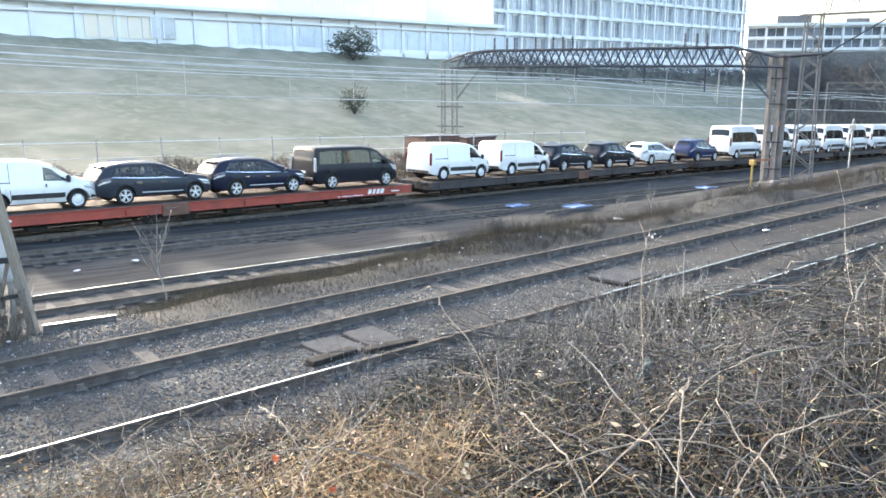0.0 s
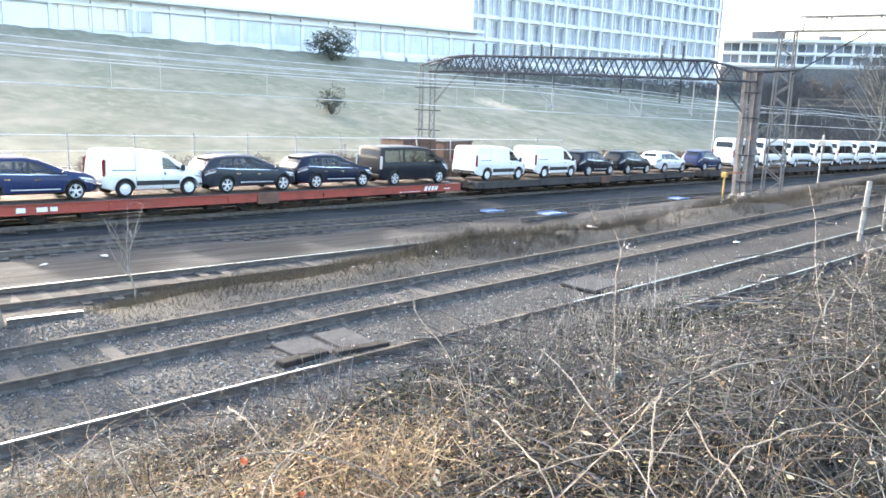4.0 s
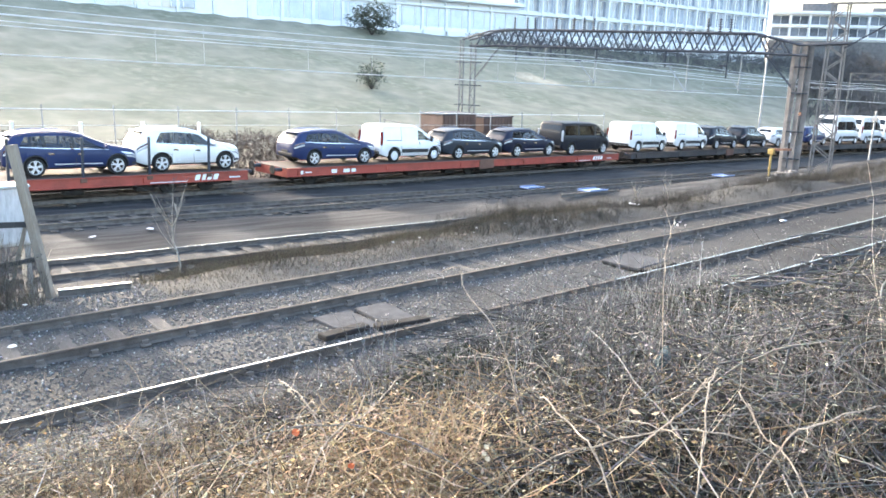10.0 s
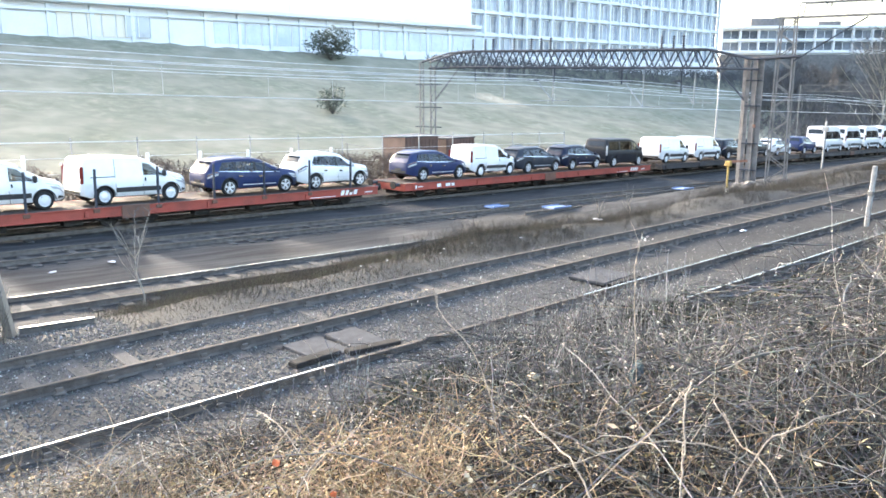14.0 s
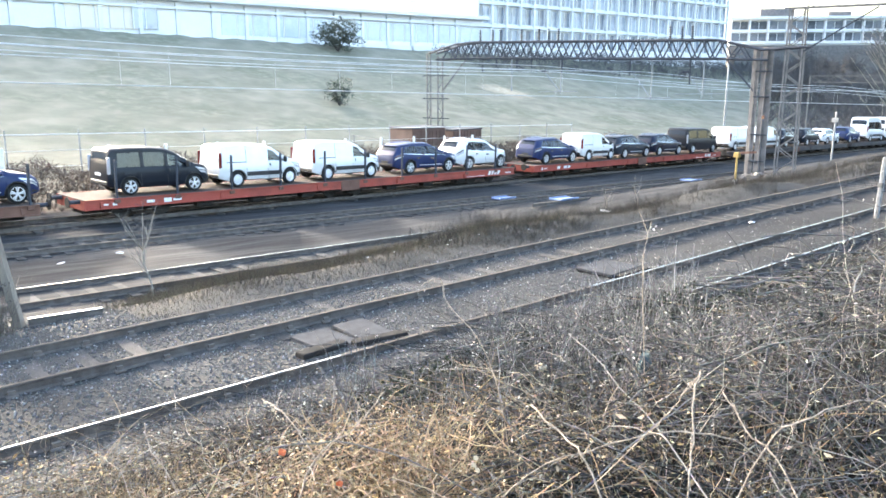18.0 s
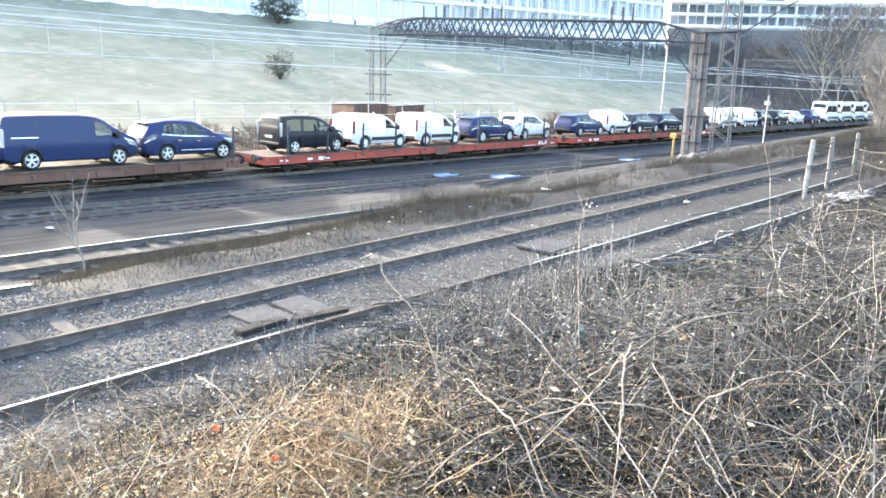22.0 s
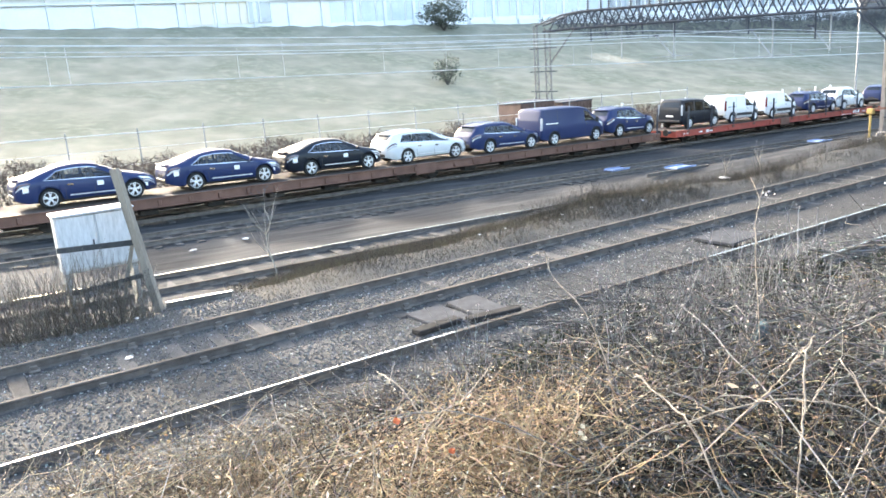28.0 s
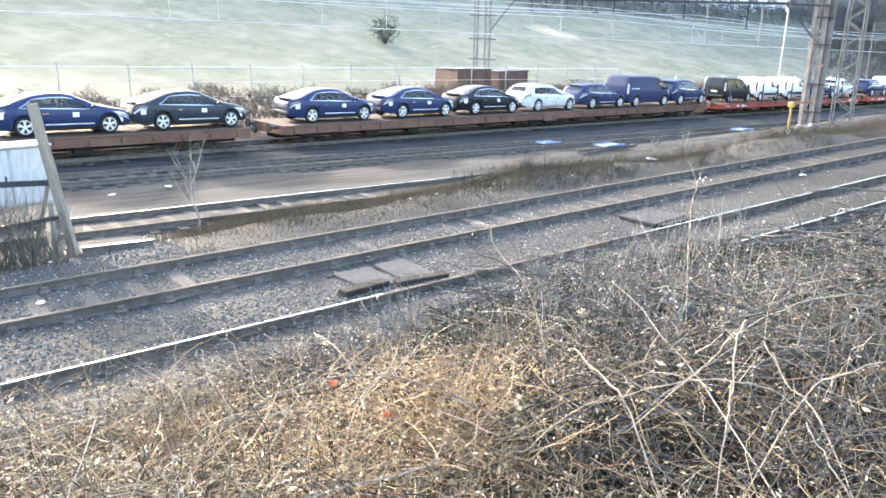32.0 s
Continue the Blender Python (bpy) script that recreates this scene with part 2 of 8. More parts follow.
M["post_white"] = surf("pale_stanchion", (0.55, 0.55, 0.53), (0.75, 0.75, 0.72), 6, 0.6, 0.1, 0.1, 40)
M["yellow"] = surf("yellow_paint", (0.42, 0.28, 0.08), (0.34, 0.23, 0.08), 6, 0.6, 0, 0.1, 40)
M["blue_panel"] = surf("pale_blue_panel", (0.17, 0.22, 0.36), (0.24, 0.3, 0.44), 3, 0.8, 0, 0.05, 30, 0.1)
M["p_white"] = paint("white_car_paint", (0.8, 0.8, 0.79))
M["p_silver"] = paint("silver_car_paint", (0.62, 0.63, 0.63), 0.28)
M["p_black"] = paint("black_car_paint", (0.010, 0.013, 0.020), 0.42, 0.01, 0.16)
M["p_grey"] = paint("dark_grey_car_paint", (0.028, 0.034, 0.045), 0.42, 0.01, 0.16)
M["p_blue"] = paint("deep_blue_car_paint", (0.019, 0.031, 0.09), 0.42, 0.01, 0.16)
M["p_navy"] = paint("navy_car_paint", (0.010, 0.014, 0.032), 0.42, 0.01, 0.16)
M["glass"] = surf("tinted_glass", (0.022, 0.03, 0.04), (0.035, 0.045, 0.06), 2, 0.14, 0, 0.0, 20, 0.12, 0.0)
M["pane_clear"] = car_pane("clear_car_glass", 0.62)
M["pane_dark"] = car_pane("privacy_car_glass", 0.1)
M["seat"] = surf("dark_seat_cloth", (0.02, 0.02, 0.023), (0.045, 0.045, 0.05), 9, 0.9, 0, 0.1, 60)
M["rubber"] = surf("tyre_rubber", (0.012, 0.012, 0.012), (0.03, 0.03, 0.03), 8, 0.9, 0, 0.1, 60)
M["alloy"] = surf("bright_alloy", (0.72, 0.72, 0.73), (0.84, 0.84, 0.85), 5, 0.35, 0.4, 0.02, 30)
M["chrome"] = surf("chrome_trim", (0.75, 0.75, 0.76), (0.65, 0.65, 0.66), 5, 0.12, 1.0, 0.0, 30)
M["black_plastic"] = surf("black_plastic", (0.02, 0.02, 0.021), (0.045, 0.045, 0.046), 6, 0.6, 0, 0.1, 60)
M["lamp_red"] = surf("red_lamp_lens", (0.13, 0.01, 0.01), (0.2, 0.02, 0.016), 5, 0.1, 0, 0, 30, 0.6, 1.0)
M["lamp_smoke"] = surf("smoked_lamp_lens", (0.05, 0.018, 0.02), (0.09, 0.03, 0.03), 5, 0.08, 0, 0, 30, 0.6, 1.0)
M["lamp_clear"] = surf("clear_lamp_lens", (0.55, 0.57, 0.6), (0.7, 0.72, 0.75), 8, 0.08, 0.4, 0, 30, 0.8, 1.0)
M["facade"] = surf("white_facade_panel", (0.74, 0.75, 0.77), (0.84, 0.84, 0.85), 0.4, 0.6, 0, 0.03, 6, rand=0.1)
M["warm_panel"] = surf("cream_panel", (0.74, 0.66, 0.55), (0.8, 0.73, 0.63), 0.6, 0.6, 0, 0.03, 6)
M["pale_pane"] = surf("pale_glazing", (0.5, 0.56, 0.62), (0.66, 0.71, 0.76), 0.5, 0.25, 0, 0.02, 4, 0.5, rand=0.2)
M["facade_frame"] = surf("white_facade_frame", (0.8, 0.8, 0.8), (0.72, 0.73, 0.74), 0.5, 0.6, 0, 0.03, 8)
M["office_glass"] = surf("office_window_glass", (0.14, 0.17, 0.22), (0.4, 0.45, 0.52), 0.25, 0.12, 0, 0.02, 1, 0.8, 0.5, rand=0.6)
M["brick"] = surf("sooty_brick", (0.10, 0.098, 0.1), (0.19, 0.18, 0.175), 1.5, 0.9, 0, 0.2, 12)
M["cabin"] = surf("rusty_brown_cabin", (0.07, 0.042, 0.035), (0.13, 0.085, 0.07), 1.5, 0.85, 0, 0.15, 14)
M["cabinet"] = surf("weathered_grey_panel", (0.36, 0.38, 0.4), (0.58, 0.6, 0.62), 6, 0.55, 0.1, 0.2, 30, stretch=(3, 3, 0.5))
M["insulator"] = surf("slate_insulator", (0.03, 0.032, 0.04), (0.06, 0.062, 0.075), 10, 0.6, 0, 0.05, 40)
M["bark_pale"] = surf("pale_bark", (0.2, 0.18, 0.15), (0.4, 0.37, 0.32), 8, 0.9, 0, 0.3, 60)
M["bark"] = surf("winter_bark", (0.05, 0.046, 0.043), (0.11, 0.102, 0.095), 8, 0.9, 0, 0.4, 60)
M["twigs"] = leafy("winter_twigs", [(0.1, 0.1, 0.105), (0.16, 0.159, 0.165), (0.125, 0.125, 0.13)])
M["scrub_brown"] = leafy("brown_dead_scrub", [(0.13, 0.105, 0.088), (0.19, 0.15, 0.125), (0.10, 0.08, 0.068), (0.23, 0.19, 0.16)])
M["evergreen"] = leafy("dark_evergreen_leaves", [(0.13, 0.15, 0.125), (0.18, 0.2, 0.165), (0.15, 0.165, 0.145)], thin=0.8)
# Shaded and sunlit cane copies: grey for shade, gold for sun in the colour.
M["cane"] = leafy("shade_grey_canes", [(0.043, 0.042, 0.043), (0.075, 0.074, 0.075), (0.15, 0.149, 0.151), (0.06, 0.059, 0.06), (0.03, 0.03, 0.03), (0.21, 0.209, 0.211), (0.048, 0.048, 0.048)])
M["cane_sun_gold"] = leafy("sun_gold_canes", [(0.10, 0.076, 0.056), (0.23, 0.178, 0.12), (0.52, 0.42, 0.285), (0.06, 0.048, 0.037), (0.036, 0.03, 0.026), (0.36, 0.29, 0.2), (0.075, 0.06, 0.046)])
M["cane_hero"] = surf("woody_cane", (0.10, 0.075, 0.06), (0.37, 0.315, 0.25), 28, 0.7, 0, 0.2, 70)
M["bleached"] = surf("bleached_leaf", (0.36, 0.29, 0.19), (0.5, 0.43, 0.3), 30, 0.7, 0, 0.1, 90)
M["cane_pale"] = leafy("pale_dead_canes", [(0.4, 0.36, 0.31), (0.52, 0.48, 0.42), (0.32, 0.28, 0.24)])
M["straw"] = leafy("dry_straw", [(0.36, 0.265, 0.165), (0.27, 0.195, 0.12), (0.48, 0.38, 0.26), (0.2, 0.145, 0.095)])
# Pale tones stand for sun highlights, dark ones for shaded gaps.
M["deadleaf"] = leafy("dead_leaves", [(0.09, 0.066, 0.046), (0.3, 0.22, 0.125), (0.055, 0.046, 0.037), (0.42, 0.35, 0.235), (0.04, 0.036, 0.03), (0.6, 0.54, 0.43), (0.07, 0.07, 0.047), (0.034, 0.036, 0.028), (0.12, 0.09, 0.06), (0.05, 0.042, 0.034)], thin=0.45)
# Shade deep in the tangle is put into these dark leaf tones.
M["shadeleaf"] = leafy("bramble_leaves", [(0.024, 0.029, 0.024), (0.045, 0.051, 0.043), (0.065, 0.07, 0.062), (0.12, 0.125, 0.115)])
M["cane_far"] = leafy("far_bramble_canes", [(0.03, 0.029, 0.029), (0.05, 0.049, 0.049), (0.078, 0.077, 0.077), (0.038, 0.037, 0.037), (0.115, 0.114, 0.113)])
M["cane_mid"] = leafy("grey_dead_canes", [(0.1, 0.1, 0.1), (0.17, 0.169, 0.168), (0.07, 0.07, 0.07), (0.24, 0.238, 0.235), (0.13, 0.13, 0.13)])
M["stalk"] = leafy("upright_dead_stalks", [(0.2, 0.199, 0.204), (0.3, 0.298, 0.303), (0.12, 0.12, 0.123), (0.48, 0.475, 0.475), (0.15, 0.149, 0.152)], thin=0.15)
M["stalk_brown"] = leafy("red_brown_stalks", [(0.22, 0.165, 0.135), (0.34, 0.27, 0.22), (0.14, 0.1, 0.085), (0.45, 0.38, 0.3)], thin=0.3)
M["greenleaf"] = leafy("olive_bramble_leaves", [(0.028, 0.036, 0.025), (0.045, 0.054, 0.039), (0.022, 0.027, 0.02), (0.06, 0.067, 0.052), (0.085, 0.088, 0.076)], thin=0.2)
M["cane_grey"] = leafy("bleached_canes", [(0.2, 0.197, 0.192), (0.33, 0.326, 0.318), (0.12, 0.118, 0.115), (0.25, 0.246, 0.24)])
M["post_wood"] = surf("weathered_post_wood", (0.15, 0.125, 0.10), (0.3, 0.26, 0.21), 7, 0.9, 0, 0.3, 60, stretch=(1, 1, 0.2))
M["sleeper_pale"] = surf("pale_sleeper", (0.05, 0.047, 0.044), (0.11, 0.105, 0.098), 6, 0.95, 0, 0.5, 50, 0.1, rand=0.4)
M["dark_glass"] = surf("dark_window_glass", (0.07, 0.08, 0.095), (0.2, 0.22, 0.25), 0.3, 0.25, 0, 0.0, 1, 0.15, rand=0.6)
# Sun glints on the left growth are put into this pale leaf colour.
M["paleleaf"] = leafy("pale_narrow_leaves", [(0.62, 0.52, 0.34), (0.5, 0.4, 0.24), (0.7, 0.63, 0.5), (0.4, 0.36, 0.2)], thin=0.45)
M["seed"] = leafy("pale_seed_heads", [(0.6, 0.57, 0.5), (0.72, 0.7, 0.66)], thin=0.4)
M["shrub"] = leafy("shrub_stems", [(0.15, 0.135, 0.115), (0.24, 0.215, 0.187), (0.33, 0.3, 0.26), (0.11, 0.098, 0.085)], thin=0.3)
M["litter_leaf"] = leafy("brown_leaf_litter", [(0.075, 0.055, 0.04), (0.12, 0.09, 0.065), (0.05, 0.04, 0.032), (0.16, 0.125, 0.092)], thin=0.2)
# Low sunlight on the clump is part of this gold.
M["sun_goldleaf"] = leafy("sun_gold_leaves", [(0.36, 0.265, 0.165), (0.5, 0.4, 0.265), (0.22, 0.15, 0.095), (0.6, 0.52, 0.4), (0.13, 0.09, 0.06)], thin=0.5)
M["redleaf"] = surf("orange_leaf", (0.55, 0.14, 0.05), (0.4, 0.1, 0.04), 30, 0.7, 0, 0.1, 90)
M["weed"] = leafy("dry_weeds", [(0.085, 0.084, 0.081), (0.123, 0.121, 0.117), (0.077, 0.078, 0.072), (0.178, 0.176, 0.17), (0.072, 0.074, 0.068)], thin=0.65)
M["weed_tan"] = leafy("tan_weeds", [(0.21, 0.198, 0.164), (0.265, 0.25, 0.21), (0.175, 0.171, 0.143), (0.32, 0.305, 0.26), (0.15, 0.148, 0.125)], thin=0.7)
M["deck"] = surf("worn_deck_plate", (0.05, 0.036, 0.03), (0.10, 0.075, 0.062), 2.5, 0.85, 0, 0.2, 30)
M["teal"] = surf("teal_plastic", (0.018, 0.045, 0.06), (0.03, 0.07, 0.085), 12, 0.6, 0, 0.1, 60)
M["litter"] = surf("white_litter", (0.5, 0.5, 0.5), (0.68, 0.68, 0.68), 8, 0.6)
M["rubble"] = surf("pale_rubble", (0.17, 0.17, 0.175), (0.34, 0.34, 0.345), 3, 0.9, 0, 0.4, 30)


# ---- the lie of the land ----
def line_z(x):
    """Rail level of the lower lines, which fall gently."""
    return -1.163 - 0.033 * (np.clip(x, -60, 150) - 10)


def line_y(x):
    """The train line, which bends away gently past the gantry."""
    return 23.3 + 0.08 * (x - 10) - 0.0165 * (np.hypot(x - 45, 10) + x - 45)


def sstep(a, b, v):
    t = np.clip((v - a) / (b - a), 0, 1)
    return t * t * (3 - 2 * t)


def land(x, y):
    x, y = np.asarray(x, float), np.asarray(y, float)
    low = line_z(x) - 0.19
    z = np.full(np.broadcast(x, y).shape, -0.15)
    bank = 2.42 * (1 - np.exp(-np.clip(-1.3 - y, 0, 60) / 1.95)) * (1 - 0.32 * sstep(9, 18, x) * sstep(-5.6, -4.0, y))
    z = z + bank
    shelf = np.maximum(low, -1.55) + (low - np.maximum(low, -1.55)) * sstep(15.0, 17.2, y)
    z = z + (shelf + 0.15) * sstep(6.1, 10.6, y)
    z = z + 0.38 * np.exp(-((y - 8.0) / 1.5) ** 2) * sstep(4, 11, x) * (0.8 + 0.35 * np.sin(x * 0.5))
    ridge = 9.6 - 0.026 * (np.clip(x, -80, 200) - 24)
    s = np.clip((y - 29) / 59, 0, 1)
    z = z + (ridge - low) * s ** 1.6 * (y > 29)
    amp = 0.03 + 0.10 * sstep(27, 40, y) + 0.10 * (1 - sstep(-3.5, -1.6, y)) + 0.05 * sstep(6, 7.5, y) * (1 - sstep(10, 12, y))
    z = z + amp * (np.sin(x * 1.7 + 1.3 * np.sin(y * 1.1)) * 0.5 + np.sin(y * 2.3 + x * 0.6) * 0.5)
    z = z + 0.06 * np.exp(-((y - 0.7) / 0.6) ** 2)
    z = z + 0.17 * np.exp(-(y / 0.45) ** 2) * (1 - sstep(4.0, 5.3, x))
    far = sstep(600, 2500, np.hypot(x, y))
    return z * (1 - far)


def axis_steps(segs):
    out = []
    for a, b, s in segs:
        out += list(np.arange(a, b, s))
    return np.array(out + [segs[-1][1]])


gx = axis_steps([(-4500, -500, 500), (-500, -60, 40), (-60, -12, 4), (-12, 60, 0.5), (60, 130, 2), (130, 500, 18), (500, 4500, 500)])
gy = axis_steps([(-4500, -500, 500), (-500, -40, 40), (-40, -10, 2), (-10, 12, 0.3), (12, 30, 0.6), (30, 95, 1.3), (95, 500, 25), (500, 4500, 500)])
GX, GY = np.meshgrid(gx, gy)
GZ = land(GX, GY)
nx, ny = len(gx), len(gy)
gm_v = np.stack([GX.ravel(), GY.ravel(), GZ.ravel()], 1)
ii = (np.arange(ny - 1)[:, None] * nx + np.arange(nx - 1)[None, :]).ravel()
gm_f = np.stack([ii, ii + 1, ii + nx + 1, ii + nx], 1)


def ground_material():
    m, n, l, p = mat_new("railway_ground")
    gm = n.new("ShaderNodeNewGeometry")
    sp = n.new("ShaderNodeSeparateXYZ")
    l.new(gm.outputs["Position"], sp.inputs[0])

    def noise_(s, d=5):
        t = n.new("ShaderNodeTexNoise")
        t.inputs["Scale"].default_value, t.inputs["Detail"].default_value = s, d
        l.new(gm.outputs["Position"], t.inputs[0])
        return t

    def band(a, b, wob):
        w = n.new("ShaderNodeMath")
        w.operation, w.inputs[1].default_value = "MULTIPLY_ADD", wob
        l.new(noise_(0.7).outputs[0], w.inputs[0]), l.new(sp.outputs[1], w.inputs[2])
        k = n.new("ShaderNodeMapRange")
        k.inputs[1].default_value, k.inputs[2].default_value = a + wob / 2, b + wob / 2
        l.new(w.outputs[0], k.inputs[0])
        return k.outputs[0]

    def mix(fac, a, b):
        k = n.new("ShaderNodeMix")
        k.data_type = "RGBA"
        l.new(fac, k.inputs[0]), l.new(a, k.inputs[6]), l.new(b, k.inputs[7])
        return k.outputs[2]

    vor = n.new("ShaderNodeTexVoronoi")
    vor.inputs["Scale"].default_value = 30
    l.new(gm.outputs["Position"], vor.inputs[0])
    bal = ramp(n, [(0.0, (0.043, 0.043, 0.0425)), (0.5, (0.064, 0.064, 0.063)), (1.0, (0.092, 0.092, 0.09))])
    l.new(vor.outputs["Color"], bal.inputs[0])
    patch = ramp(n, [(0.35, (0.55, 0.53, 0.5)), (0.7, (1.0, 1.0, 1.0))])
    l.new(noise_(0.5).outputs[0], patch.inputs[0])
    bm = n.new("ShaderNodeMix")
    bm.data_type, bm.blend_type = "RGBA", "MULTIPLY"
    bm.inputs[0].default_value = 0.7
    l.new(bal.outputs[0], bm.inputs[6]), l.new(patch.outputs[0], bm.inputs[7])
    # Bank soil near black: shade under the plants is mixed into its colour.
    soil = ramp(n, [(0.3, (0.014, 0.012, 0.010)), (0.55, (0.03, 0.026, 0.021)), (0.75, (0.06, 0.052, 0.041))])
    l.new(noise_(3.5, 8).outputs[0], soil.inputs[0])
    low = ramp(n, [(0.3, (0.022, 0.022, 0.0225)), (0.5, (0.04, 0.04, 0.041)), (0.62, (0.058, 0.058, 0.058)), (0.8, (0.078, 0.077, 0.076))])
    drawn = n.new("ShaderNodeMapping")
    drawn.inputs["Rotation"].default_value = (0, 0, math.radians(-2))
    drawn.inputs["Scale"].default_value = (0.22, 1.9, 1.0)
    l.new(gm.outputs["Position"], drawn.inputs[0])
    streaks = noise_(1.6, 9)
    l.new(drawn.outputs[0], streaks.inputs[0])
    l.new(streaks.outputs[0], low.inputs[0])
    grass = ramp(n, [(0.25, (0.16, 0.158, 0.118)), (0.45, (0.205, 0.2, 0.152)), (0.6, (0.245, 0.236, 0.182)), (0.8, (0.31, 0.292, 0.23))])
    gn = noise_(0.35, 10)
    l.new(gn.outputs[0], grass.inputs[0])
    green = ramp(n, [(0.3, (0.105, 0.12, 0.082)), (0.5, (0.15, 0.16, 0.112)), (0.7, (0.27, 0.26, 0.2))])
    l.new(noise_(1.1, 10).outputs[0], green.inputs[0])
    lush = ramp(n, [(0.44, (0, 0, 0)), (0.66, (0.75, 0.75, 0.75))])
    l.new(noise_(0.11, 6).outputs[0], lush.inputs[0])
    turf = mix(lush.outputs[0], grass.outputs[0], green.outputs[0])
    scar = n.new("ShaderNodeMapping")
    scar.inputs["Location"].default_value = (-77.4 / 3.4, -67.0 / 4.5, 0)
    scar.inputs["Scale"].default_value = (1 / 3.4, 1 / 4.5, 0)
    l.new(gm.outputs["Position"], scar.inputs[0])
    far_off = n.new("ShaderNodeVectorMath")
    far_off.operation = "LENGTH"
    l.new(scar.outputs[0], far_off.inputs[0])
    wob = n.new("ShaderNodeMath")
    wob.operation, wob.inputs[1].default_value = "MULTIPLY_ADD", 1.4
    l.new(noise_(0.6, 6).outputs[0], wob.inputs[0]), l.new(far_off.outputs["Value"], wob.inputs[2])
    bare = n.new("ShaderNodeMapRange")
    bare.inputs[1].default_value, bare.inputs[2].default_value, bare.inputs[3].default_value, bare.inputs[4].default_value = 1.1, 1.7, 0.85, 0.0
    l.new(wob.outputs[0], bare.inputs[0])
    sand = ramp(n, [(0.3, (0.36, 0.29, 0.2)), (0.7, (0.52, 0.45, 0.34))])
    l.new(noise_(2.0, 6).outputs[0], sand.inputs[0])
    turf = mix(bare.outputs[0], turf, sand.outputs[0])
    c = mix(band(-2.0, -1.3, 0.6), soil.outputs[0], bm.outputs[2])
    # Ballast darkens along x: some dirt, and shade painted into the colour.
    dirt_and_shade = n.new("ShaderNodeMapRange")
    dirt_and_shade.inputs[1].default_value, dirt_and_shade.inputs[2].default_value, dirt_and_shade.inputs[4].default_value = 9.0, 24.0, 0.8
    l.new(sp.outputs[0], dirt_and_shade.inputs[0])
    grime_shade = ramp(n, [(0.35, (0.018, 0.018, 0.0187)), (0.65, (0.032, 0.032, 0.033))])
    l.new(noise_(1.6, 8).outputs[0], grime_shade.inputs[0])
    c = mix(dirt_and_shade.outputs[0], c, grime_shade.outputs[0])
    verge = ramp(n, [(0.3, (0.04, 0.039, 0.036)), (0.55, (0.06, 0.059, 0.055)), (0.8, (0.088, 0.087, 0.081))])
    l.new(noise_(4.0, 9).outputs[0], verge.inputs[0])
    c = mix(band(5.5, 6.2, 0.8), c, verge.outputs[0])
    c = mix(band(9.6, 11.0, 1.6), c, low.outputs[0])
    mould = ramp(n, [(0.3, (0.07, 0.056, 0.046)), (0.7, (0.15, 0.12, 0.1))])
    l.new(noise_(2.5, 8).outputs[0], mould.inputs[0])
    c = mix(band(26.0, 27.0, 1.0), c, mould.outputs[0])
    tussock = ramp(n, [(0.3, (0.13, 0.112, 0.086)), (0.5, (0.175, 0.155, 0.118)), (0.75, (0.235, 0.212, 0.165))])
    l.new(noise_(1.3, 9).outputs[0], tussock.inputs[0])
    c = mix(band(29.5, 31.5, 2.0), c, mix(band(33.0, 47.0, 9.0), tussock.outputs[0], turf))
    l.new(c, p.inputs["Base Color"])
    p.inputs["Roughness"].default_value, p.inputs["Specular IOR Level"].default_value = 0.95, 0.15
    bp = n.new("ShaderNodeBump")
    bp.inputs["Strength"].default_value, bp.inputs["Distance"].default_value = 0.35, 0.03
    l.new(vor.outputs["Distance"], bp.inputs["Height"]), l.new(bp.outputs[0], p.inputs["Normal"])
    return m


gme = bpy.data.meshes.new("ground")
gme.from_pydata(gm_v.tolist(), [], gm_f.tolist())
gme.polygons.foreach_set("use_smooth", [True] * len(gme.polygons))
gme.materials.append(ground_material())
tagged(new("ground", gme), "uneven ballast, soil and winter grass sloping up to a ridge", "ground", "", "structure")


# ---- tracks ----
RAIL = [(-0.07, -0.16), (0.07, -0.16), (0.07, -0.145), (0.012, -0.125), (0.012, -0.045), (0.035, -0.03), (0.035, -0.006), (-0.035, -0.006), (-0.035, -0.03), (-0.012, -0.045), (-0.012, -0.125), (-0.07, -0.145)]


def swept(prof, pts):
    g, n = Geo(), len(prof)
    vs = [(x, y + a, z + b) for x, y, z in pts for a, b in prof]
    fs = [(k * n + i, k * n + (i + 1) % n, (k + 1) * n + (i + 1) % n, (k + 1) * n + i) for k in range(len(pts) - 1) for i in range(n)]
    fs += [tuple(range(n - 1, -1, -1)), tuple((len(pts) - 1) * n + i for i in range(n))]
    return g.add(vs, fs)


sl_me = {}


def sleeper_mesh(mat):
    if mat not in sl_me:
        sl_me[mat] = mesh_of("sleeper", Geo().box((0, 0, 0), (0.26, 2.5, 0.14), None, 0.02), M[mat])
    return sl_me[mat]


